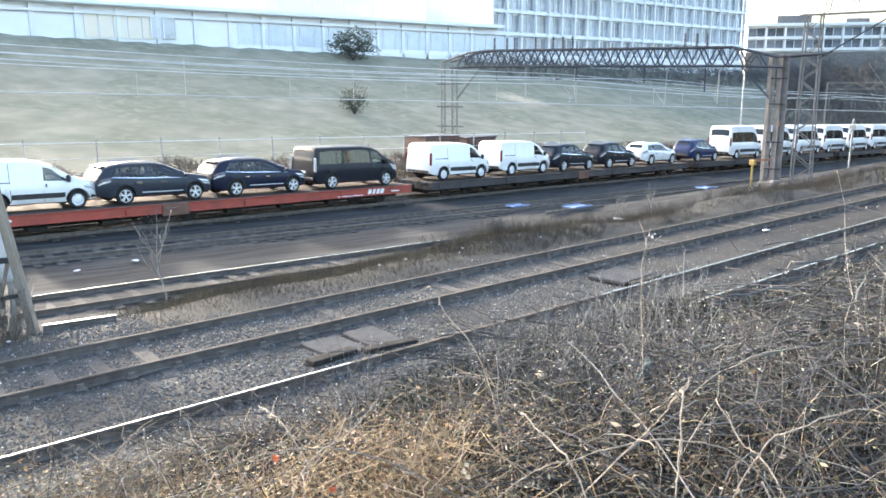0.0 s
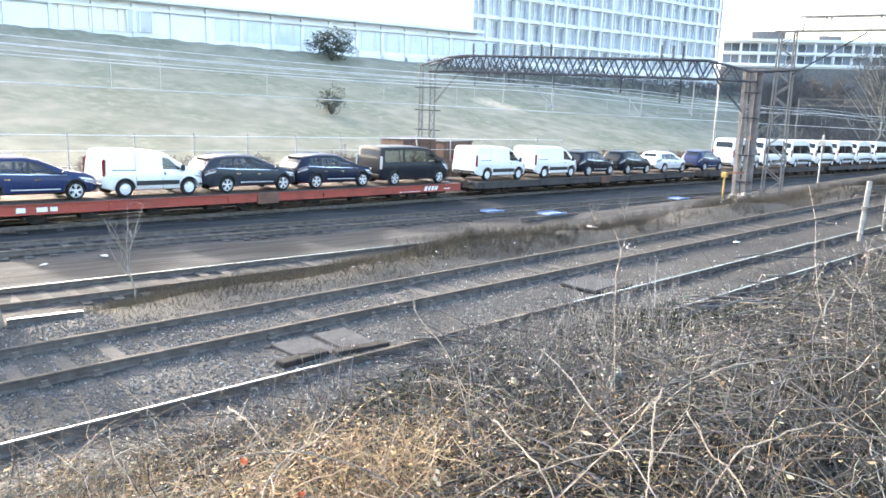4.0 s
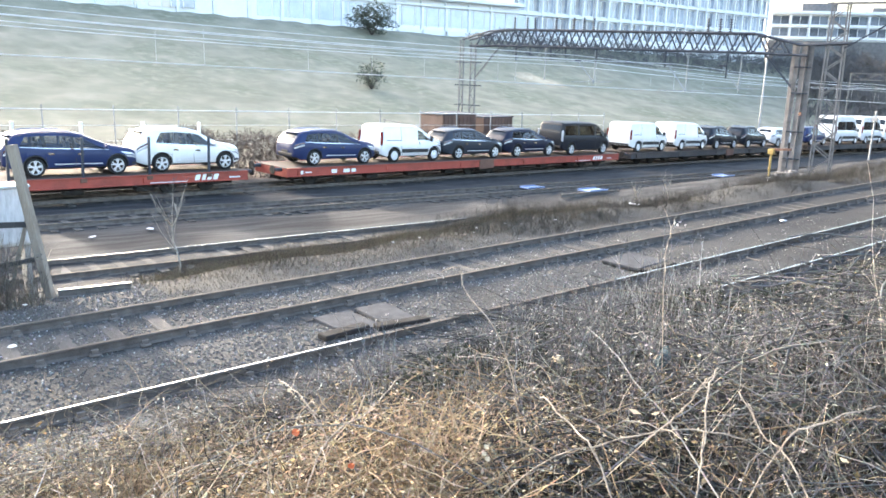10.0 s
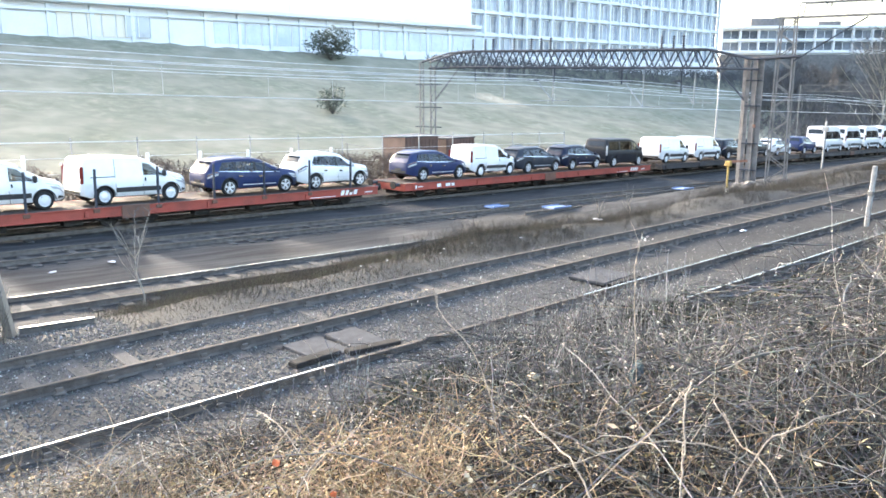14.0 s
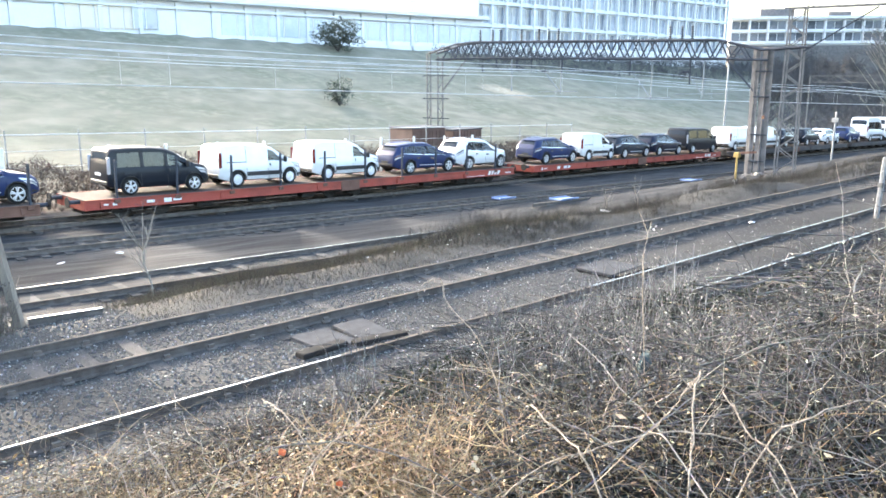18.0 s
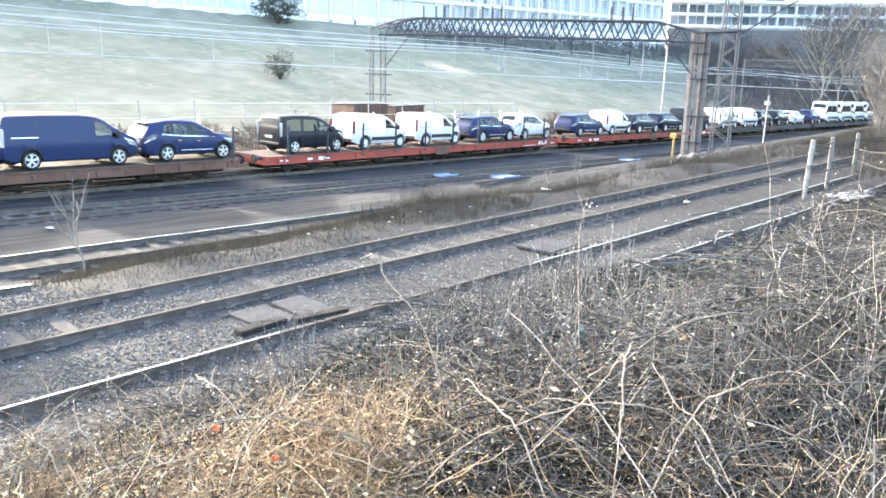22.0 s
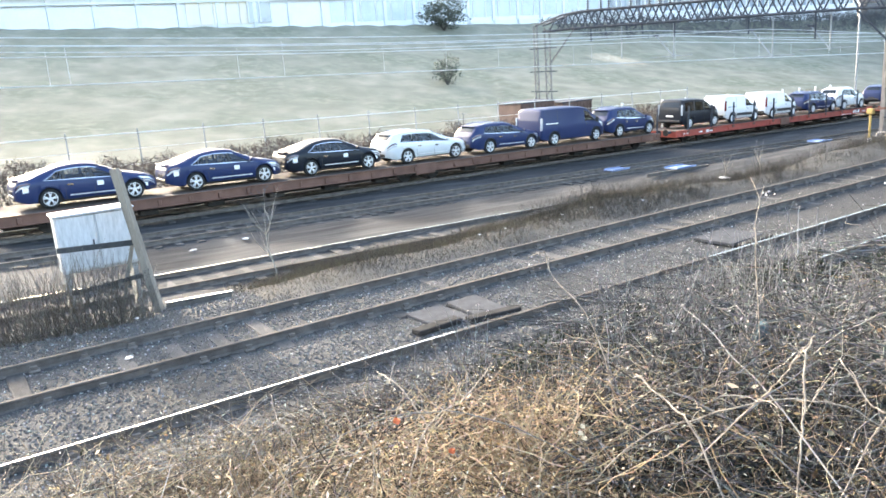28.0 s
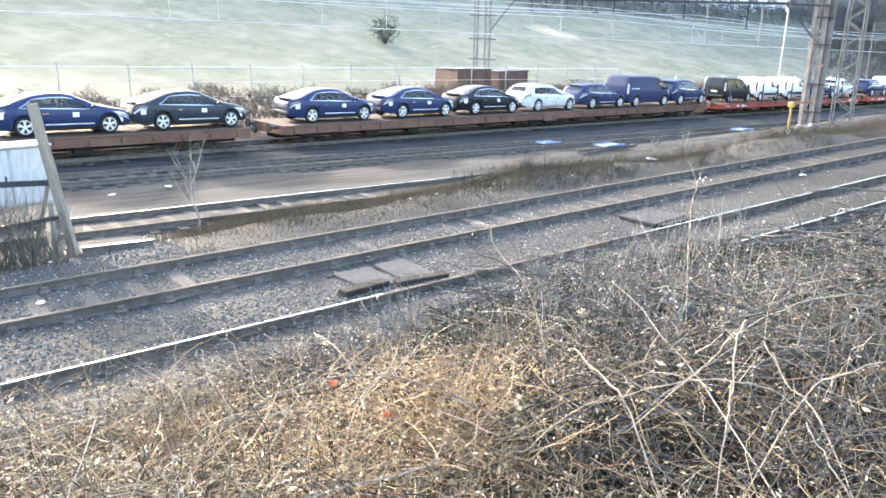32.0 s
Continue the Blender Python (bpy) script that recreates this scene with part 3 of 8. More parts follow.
def track(label, yz, x0, x1, tops, gauge=1.505, step=0.72, mat="sleeper", sunk=0.0, chairs=False):
    """yz(x) gives the place of the near rail; the far rail lies a gauge away."""
    tr = thing("railway_track", label, "railway track", "tracks")
    xs = np.linspace(x0, x1, max(2, int((x1 - x0) / 4)))
    for k, top in enumerate(tops):
        if top is None:
            continue
        pts = [(x, yz(x)[0] + k * gauge, yz(x)[1]) for x in xs]
        rl = part("rail", swept(RAIL, pts), M["rail_side"], tr)
        part("rail_head", swept([(-0.034, -0.006), (0.034, -0.006), (0.03, 0.0), (-0.03, 0.0)], pts), M["rail_dull"], rl)
        if top == "rail_top":
            strip = [(-0.017, 0.0), (0.017, 0.0), (0.014, 0.004), (-0.014, 0.004)] if yz(0.0)[0] > 5 else [(-0.012, 0.0), (0.008, 0.0), (0.006, 0.003), (-0.010, 0.003)]
            # Siding strips lie only where the rail should glint; the gaps imitate lost shine.
            for a, b in ((x0, x1),) if yz(0.0)[0] > 5 else ((x0, 6.2), (12.2, x1)) if k else ((13.5, x1),):
                part("worn_strip", swept(strip, [(x, yz(x)[0] + k * gauge, yz(x)[1]) for x in np.linspace(a, b, 9)]), M["rail_top"], rl, "bright worn strip that sets the glint of the rail head")
    me = sleeper_mesh(mat)
    for i in range(int((x1 - x0) / step)):
        x = x0 + i * step + random.uniform(-0.04, 0.04)
        y, z = yz(x)
        s = part("sleeper", me, None, tr)
        s.matrix_basis = pose(x, y + gauge / 2 + random.uniform(-0.03, 0.03), z - 0.16 - 0.07 - sunk + random.uniform(-0.012, 0.012), 0, random.uniform(-0.6, 0.6), random.uniform(-1.2, 1.2))
    if chairs:
        ch = mesh_of("rail_chair", Geo().box((0, 0, 0), (0.16, 0.32, 0.05), None, 0.015).box((0, -0.09, 0.04), (0.10, 0.05, 0.08)).box((0, 0.09, 0.04), (0.10, 0.05, 0.08)), M["rail_side"])
        for i in range(int(chairs / step)):
            x = max(x0, 0) + i * step
            for k in (0, 1):
                c = part("rail_chair", ch, None, tr)
                c.matrix_basis = pose(x, yz(x)[0] + k * gauge, yz(x)[1] - 0.145)
    return tr


track("rusty siding track with glint strips on its worn rails in grey ballast", lambda x: (0.0, 0.0), -9.6, 32.0, ("rail_top", "rail_top"), sunk=0.012, chairs=26)
track("rusty siding track with weathered sleepers in grey ballast", lambda x: (3.535, 0.0), -9.6, 38.4, ("rail_dull", "rail_dull"), sunk=-0.012, chairs=30)
track("lower siding track with a bright rail beside dry weeds", lambda x: (11.72 + 0.035 * (x - 6), float(line_z(x)) - 0.05), -12, 21, ("rail_dull", "rail_top"), mat="sleeper_pale", sunk=-0.035)
track("dark running line on dirty ballast", lambda x: (18.1 + 0.02 * (x - 20), float(line_z(x))), -24, 118, ("rail_dull", "rail_dull"), sunk=0.0)
track("running line under the car train", lambda x: (float(line_y(x)) - 0.75, float(line_z(x))), -60, 150, ("rail_dull", "rail_dull"), step=1.2)
stub = thing("loose_rail", "short bright length of rail lying on the ballast", "rail", m=pose(3.24, 7.0, float(land(3.8, 6.9)) + 0.13, 0, 0, -9))
part("rail", Geo().extrude(RAIL, 0, 1.24), M["rail_side"], stub)
part("rail_head", Geo().extrude([(-0.034, -0.006), (0.034, -0.006), (0.03, 0.0), (-0.03, 0.0)], 0, 1.24), M["rail_top"], stub)
for lx, ly, ln, rz in ((25.4, 15.0, 4.2, 2.0),):
    lr = thing("loose_rail", "dark rusty length of rail lying on the ground", "rail", m=pose(lx, ly, float(land(lx + ln / 2, ly)) + 0.18, 0, 1.9, rz))
    part("rail", Geo().extrude(RAIL, 0, ln), M["rail_side"], lr)


# ---- vehicles ----
def smooth_interp(pts, xs, r=0.07):
    px, pz = [p[0] for p in pts], [p[1] for p in pts]
    return sum(np.interp(xs + d, px, pz) for d in (-r, -r / 2, 0, r / 2, r)) / 5


class Shell:
    """A car body: stations along x, each a section from the near sill over the roof to the far sill. The glazed sides stay open."""

    def __init__(self, s):
        self.s = s
        L, wb, roh, r = s["L"], s["wb"], s["roh"], s["r"]
        xs = set(np.round(np.linspace(0, L, 49), 3))
        for xw in (roh, roh + wb):
            xs |= set(np.round(xw + (r + 0.06) * np.cos(np.linspace(0, np.pi, 15)), 3))
        bend = 1 - np.cos(np.linspace(0, np.pi / 2, 9))
        xs |= set(np.round(s.get("rr", 0.34) * bend, 3)) | set(np.round(L - s.get("fr", 0.6) * bend, 3))
        xs |= set(np.round(s["ws"], 3)) | set(np.round(self.glazed(), 3))
        self.xs = np.array(sorted(x for x in xs if 0 <= x <= L))

    def glazed(self):
        """Where the open glasshouse side begins and ends."""
        w = self.s["win"]
        return (min(w[0][0], w[0][3]) - 0.06, w[-1][1] + 0.07)

    def sect(self, x):
        s = self.s
        x = np.atleast_1d(x).astype(float)
        top = smooth_interp(s["top"], x)
        belt = np.minimum(smooth_interp(s["belt"], x), top - 0.03)
        d0, d1 = np.clip(x / s.get("rr", 0.34), 0, 1), np.clip((s["L"] - x) / s.get("fr", 0.6), 0, 1)
        rc, fc = s.get("rc", 0.7), s.get("fc", 0.5)
        w = s["W"] / 2 * (rc + (1 - rc) * np.sqrt(1 - (1 - d0) ** 2)) * (fc + (1 - fc) * (1 - (1 - d1) ** 2.2) ** 0.6)
        k = np.clip((top - belt) / 0.42, 0, 1)
        wt = w * (0.93 - (0.93 - s["tw"]) * k)
        zb = s["sill"] + 0.12 * (1 - np.clip(x / 0.35, 0, 1)) + 0.05 * (1 - np.clip((s["L"] - x) / 0.4, 0, 1))
        for xw in (s["roh"], s["roh"] + s["wb"]):
            q = (s["r"] + 0.06) ** 2 - (x - xw) ** 2
            zb = np.maximum(zb, np.where(q > 0, s["r"] + np.sqrt(np.maximum(q, 0)), 0))
        zb = np.minimum(zb, belt - 0.10)
        zm = np.maximum(zb + 0.05, belt * 0.66)
        zs = np.maximum(zm + 0.02, belt - 0.10)
        dr = 0.07 * k + 0.012
        return [(w * 0.93, zb), (w * 0.972, zb + 0.04), (w, zm), (w * 0.988, zs), (w * 0.955, belt), (wt, top - dr), (wt * 0.93, top - dr * 0.5), (wt * 0.78, top - dr * 0.2), (wt * 0.42, top - 0.004), (wt * 0, top)]

    def body(self):
        sec = self.sect(self.xs)
        cols = [(-a, z) for a, z in sec] + [(a, z) for a, z in sec[-2::-1]]
        n = len(cols)
        vs = [(x, cols[j][0][i], cols[j][1][i]) for i, x in enumerate(self.xs) for j in range(n)]
        k = len(self.xs)
        g0, g1 = self.glazed()
        w0, w1 = self.s["ws"]
        fs = []
        for i in range(k - 1):
            xm = (self.xs[i] + self.xs[i + 1]) / 2
            for j in range(n - 1):
                if j in (4, n - 6) and g0 < xm < g1:
                    continue
                if 5 <= j < n - 6 and w0 < xm < w1:
                    continue
                fs.append((i * n + j, (i + 1) * n + j, (i + 1) * n + j + 1, i * n + j + 1))
        fs += [tuple(range(n)), tuple((k - 1) * n + j for j in range(n - 1, -1, -1))]
        return Geo().add(vs, fs)

    def pillars(self):
        """Pillars and rails round the side windows, as side patches."""
        g0, g1 = self.glazed()
        edge = [(g0, g0)]
        for b0, b1, t1, t0, v0, v1 in self.s["win"]:
            edge += [(b0, t0), (b1, t1)]
        edge.append((g1, g1))
        v0, v1 = self.s["win"][0][4], self.s["win"][0][5]
        out = [(g0, g1, g1, g0, 0.0, v0), (g0, g1, g1, g0, v1, 1.0)]
        for (b0, t0), (b1, t1) in zip(edge[0::2], edge[1::2]):
            out.append((b0, b1, t1, t0, v0, v1))
        return out

    def side(self, c, sgn, lo=4, hi=5, off=0.0, n=6, g=None):
        """A patch on the side; c gives x at (bottom rear, bottom front, top front, top rear) and the two heights 0..1."""
        b0, b1, t1, t0, v0, v1 = c
        g = g or Geo()
        vs, m = [], 4
        for j in range(m + 1):
            u = j / m
            v = v0 + (v1 - v0) * u
            x = np.linspace(b0 + (t0 - b0) * u, b1 + (t1 - b1) * u, n + 1)
            sec = self.sect(x)
            a = sec[lo][0] * (1 - v) + sec[hi][0] * v + off
            z = sec[lo][1] * (1 - v) + sec[hi][1] * v
            vs += [(x[i], sgn * a[i], z[i]) for i in range(n + 1)]
        fs = [(j * (n + 1) + i, j * (n + 1) + i + 1, (j + 1) * (n + 1) + i + 1, (j + 1) * (n + 1) + i) for j in range(m) for i in range(n)]
        if sgn > 0:
            fs = [f[::-1] for f in fs]
        return g.add(vs, fs)

    def over(self, x0, x1, frac=0.92, off=0.01, n=8):
        """A patch over the top from side to side: a windscreen or a rear window."""
        xs = np.linspace(x0, x1, n + 1)
        sec = self.sect(xs)
        half = [(sec[q][0] * frac, sec[q][1]) for q in (5, 6, 7, 8, 9)]
        cols = [(-a, z) for a, z in half] + [(a, z) for a, z in half[-2::-1]]
        m = len(cols)
        sl = np.gradient(sec[9][1], xs)
        vs = [(x - off * sl[i] / math.hypot(1, sl[i]), cols[j][0][i], cols[j][1][i] + off / math.hypot(1, sl[i])) for i, x in enumerate(xs) for j in range(m)]
        fs = [(i * m + j, (i + 1) * m + j, (i + 1) * m + j + 1, i * m + j + 1) for i in range(n) for j in range(m - 1)]
        return Geo().add(vs, fs)

    def rim(self, c, sgn, wid=0.03, off=0.012):
        """A thin band along the upper edge and down the rear edge of the window line."""
        b0, b1, t1, t0, v0, v1 = c
        g = self.side((b0 + (t0 - b0) * 0.96, b1 + (t1 - b1) * 0.96, t1, t0, v0 + (v1 - v0) * 0.96, v1 + 0.03), sgn, 4, 5, off, 10)
        return self.side((b0 - wid, b0 + wid * 0.4, t0 + wid * 0.4, t0 - wid, v0, v1), sgn, 4, 5, off, 2, g)


SUV = dict(L=4.52, W=1.84, wb=2.69, roh=0.95, r=0.345, tw=0.72, sill=0.29, fr=0.95, fc=0.42, rr=0.45, rc=0.66,
    top=[(0, 0.92), (0.05, 1.10), (0.20, 1.30), (0.38, 1.575), (0.62, 1.645), (1.2, 1.69), (1.7, 1.695), (2.3, 1.655), (2.6, 1.58), (3.4, 1.14), (3.55, 1.10), (4.05, 1.03), (4.32, 0.92), (4.46, 0.78), (4.52, 0.62)],
    belt=[(0, 0.86), (0.1, 1.0), (0.4, 1.16), (1.0, 1.10), (1.8, 1.03), (3.3, 0.97), (4.2, 0.84), (4.52, 0.55)],
    win=[(0.72, 1.30, 1.26, 0.98, 0.06, 0.84), (1.37, 2.2, 2.13, 1.33, 0.06, 0.84), (2.28, 3.28, 2.58, 2.21, 0.06, 0.84)], ws=(2.62, 3.38), rw=(0.17, 0.38), rails=True)
CARRIER = dict(SUV, L=4.80, wb=2.85, roh=0.99, W=1.88, r=0.34,
    top=[(0, 0.92), (0.05, 1.08), (0.18, 1.25), (0.36, 1.45), (0.6, 1.54), (1.4, 1.585), (2.2, 1.58), (2.7, 1.5), (3.65, 1.09), (3.85, 1.06), (4.35, 0.97), (4.62, 0.85), (4.74, 0.74), (4.80, 0.6)],
    belt=[(0, 0.86), (0.1, 0.98), (0.4, 1.07), (1.5, 1.0), (3.5, 0.93), (4.5, 0.78), (4.8, 0.54)],
    win=[(0.5, 1.3, 1.26, 0.74, 0.05, 0.86), (1.38, 2.3, 2.25, 1.34, 0.05, 0.86), (2.38, 3.55, 2.72, 2.32, 0.05, 0.86)], ws=(2.72, 3.62), rw=(0.15, 0.36))
SALOON = dict(L=4.87, W=1.85, wb=2.85, roh=1.05, r=0.34, tw=0.70, sill=0.24, fr=1.05, fc=0.40, rr=0.6, rc=0.6,
    top=[(0, 0.80), (0.04, 0.94), (0.12, 1.03), (0.30, 1.06), (0.55, 1.12), (1.05, 1.30), (1.5, 1.425), (1.95, 1.475), (2.35, 1.475), (2.7, 1.42), (3.6, 1.03), (3.8, 0.98), (4.35, 0.88), (4.65, 0.78), (4.8, 0.66), (4.87, 0.52)],
    belt=[(0, 0.74), (0.15, 0.94), (0.6, 1.0), (1.5, 0.96), (3.5, 0.89), (4.5, 0.74), (4.87, 0.46)],
    win=[(0.92, 1.52, 1.56, 1.36, 0.05, 0.84), (1.59, 2.48, 2.40, 1.62, 0.05, 0.84), (2.56, 3.48, 2.70, 2.48, 0.05, 0.84)], ws=(2.74, 3.58), rw=(0.55, 1.38), rails=False)
ESTATE = dict(SALOON, rr=0.5, rc=0.64,
    top=[(0, 0.84), (0.05, 1.0), (0.2, 1.16), (0.42, 1.38), (0.62, 1.44), (1.4, 1.49), (2.1, 1.485), (2.65, 1.42), (3.6, 1.03), (3.8, 0.98), (4.35, 0.88), (4.65, 0.78), (4.8, 0.66), (4.87, 0.52)],
    belt=[(0, 0.76), (0.15, 0.96), (0.5, 1.03), (1.5, 0.97), (3.5, 0.89), (4.5, 0.74), (4.87, 0.46)],
    win=[(0.66, 1.5, 1.46, 0.92, 0.05, 0.84), (1.58, 2.5, 2.42, 1.54, 0.05, 0.84), (2.58, 3.48, 2.66, 2.5, 0.05, 0.84)], ws=(2.7, 3.58), rw=(0.16, 0.42), rails=True)
CONNECT = dict(L=4.42, W=1.83, wb=2.66, roh=0.86, r=0.33, tw=0.86, sill=0.29, fr=1.0, fc=0.34, rr=0.12, rc=0.88,
    top=[(0, 0.98), (0.03, 1.5), (0.09, 1.74), (0.22, 1.81), (1.0, 1.84), (1.8, 1.825), (2.35, 1.77), (2.7, 1.65), (3.45, 1.20), (3.6, 1.14), (4.05, 1.03), (4.28, 0.90), (4.38, 0.76), (4.42, 0.6)],
    belt=[(0, 0.92), (0.2, 1.06), (2.3, 1.05), (3.3, 1.03), (4.1, 0.88), (4.42, 0.54)],
    win=[(2.40, 3.36, 2.70, 2.40, 0.04, 0.82)], ws=(2.72, 3.42), rw=None, rails=False, van=True)
CONNECT_W = dict(CONNECT, win=[(0.38, 1.3, 1.28, 0.42, 0.04, 0.82), (1.42, 2.30, 2.28, 1.42, 0.04, 0.82), (2.40, 3.36, 2.70, 2.40, 0.04, 0.82)], rw=(0.03, 0.09))
CUSTOM = dict(L=4.97, W=1.99, wb=2.93, roh=1.0, r=0.345, tw=0.86, sill=0.30, fr=0.85, fc=0.45, rr=0.12, rc=0.9,
    top=[(0, 1.1), (0.03, 1.6), (0.09, 1.90), (0.22, 1.97), (1.5, 1.995), (2.6, 1.98), (3.15, 1.91), (3.45, 1.78), (4.12, 1.34), (4.28, 1.25), (4.62, 1.10), (4.82, 0.94), (4.93, 0.78), (4.97, 0.62)],
    belt=[(0, 1.02), (0.2, 1.17), (2.8, 1.15), (4.05, 1.10), (4.7, 0.9), (4.97, 0.56)],
    win=[(3.04, 4.04, 3.44, 3.04, 0.03, 0.82)], ws=(3.46, 4.1), rw=None, rails=False, van=True)


def longer(s, d, at):
    """The same vehicle with its body stretched by d behind the cab."""
    mv = lambda x: x + d if x > at else x
    return dict(s, L=s["L"] + d, wb=s["wb"] + d, top=[(mv(x), z) for x, z in s["top"]], belt=[(mv(x), z) for x, z in s["belt"]],
        win=[tuple(mv(x) for x in w[:4]) + w[4:] for w in s["win"]], ws=(s["ws"][0] + d, s["ws"][1] + d))


CUSTOM_L = longer(CUSTOM, 0.37, 2.0)
CUSTOM_BUS = dict(CUSTOM_L, win=[(0.3, 1.6, 1.6, 0.34, 0.03, 0.82), (1.72, 3.3, 3.3, 1.72, 0.03, 0.82), CUSTOM_L["win"][0]], rw=(0.03, 0.09))
MINIBUS = dict(L=5.98, W=2.06, wb=3.75, roh=1.2, r=0.35, tw=0.88, sill=0.34, fr=0.8, fc=0.5, rr=0.12, rc=0.9,
    top=[(0, 1.2), (0.04, 2.2), (0.12, 2.62), (0.4, 2.72), (3.6, 2.76), (4.2, 2.66), (4.5, 2.4), (5.15, 1.5), (5.6, 1.25), (5.88, 1.0), (5.98, 0.75)],
    belt=[(0, 1.2), (0.3, 1.36), (4.0, 1.34), (5.0, 1.26), (5.7, 1.0), (5.98, 0.7)],
    win=[(0.3, 2.0, 2.0, 0.34, 0.03, 0.64), (2.35, 3.95, 3.95, 2.35, 0.03, 0.64), (4.2, 5.05, 4.5, 4.2, 0.03, 0.64)], ws=(4.5, 5.1), rw=(0.04, 0.1), rails=False, van=True, bus=True)


def wheel_meshes(r, steel):
    key = (round(r, 3), steel)
    if key not in wheel_meshes.made:
        q = 0.66 if steel else 0.72
        ty = Geo().lathe([(r * q, -0.10), (r * 0.94, -0.105), (r, -0.06), (r, 0.06), (r * 0.94, 0.105), (r * q, 0.10)], 24)
        rm = Geo().lathe([(r * (q + 0.02), -0.098), (r * (q - 0.04), -0.10), (r * (q - 0.06), -0.03)], 24)
        hub = Geo().lathe([(r * (q - 0.05), -0.028), (0.001, -0.02)], 20)
        if steel:
            rm.lathe([(r * (q - 0.05), -0.05), (r * 0.42, -0.09), (r * 0.2, -0.10), (0.001, -0.095)], 18)
        else:
            for k in range(5):
                a = 2 * math.pi * k / 5 + 0.3
                for da in (-0.17, 0.17):
                    rm.beam((0.05 * math.cos(a), -0.085, 0.05 * math.sin(a)), (r * (q - 0.03) * math.cos(a + da), -0.095, r * (q - 0.03) * math.sin(a + da)), 0.045, 0.04)
            rm.lathe([(0.075, -0.06), (0.07, -0.10), (0.001, -0.105)], 10)
        wheel_meshes.made[key] = (mesh_of("tyre", ty, M["rubber"], True), mesh_of("rim", rm, M["alloy"]), mesh_of("brake_disc", hub, M["under"]))
    return wheel_meshes.made[key]


wheel_meshes.made = {}


def seat_geo(x, y, z):
    g = Geo().box((x, y, z), (0.5, 0.48, 0.16), None, 0.05)
    g.box((x - 0.3, y, z + 0.36), (0.14, 0.46, 0.62), pose(0, 0, 0, 0, -14, 0).to_3x3(), 0.05)
    return g.box((x - 0.4, y, z + 0.74), (0.09, 0.26, 0.16), None, 0.035)


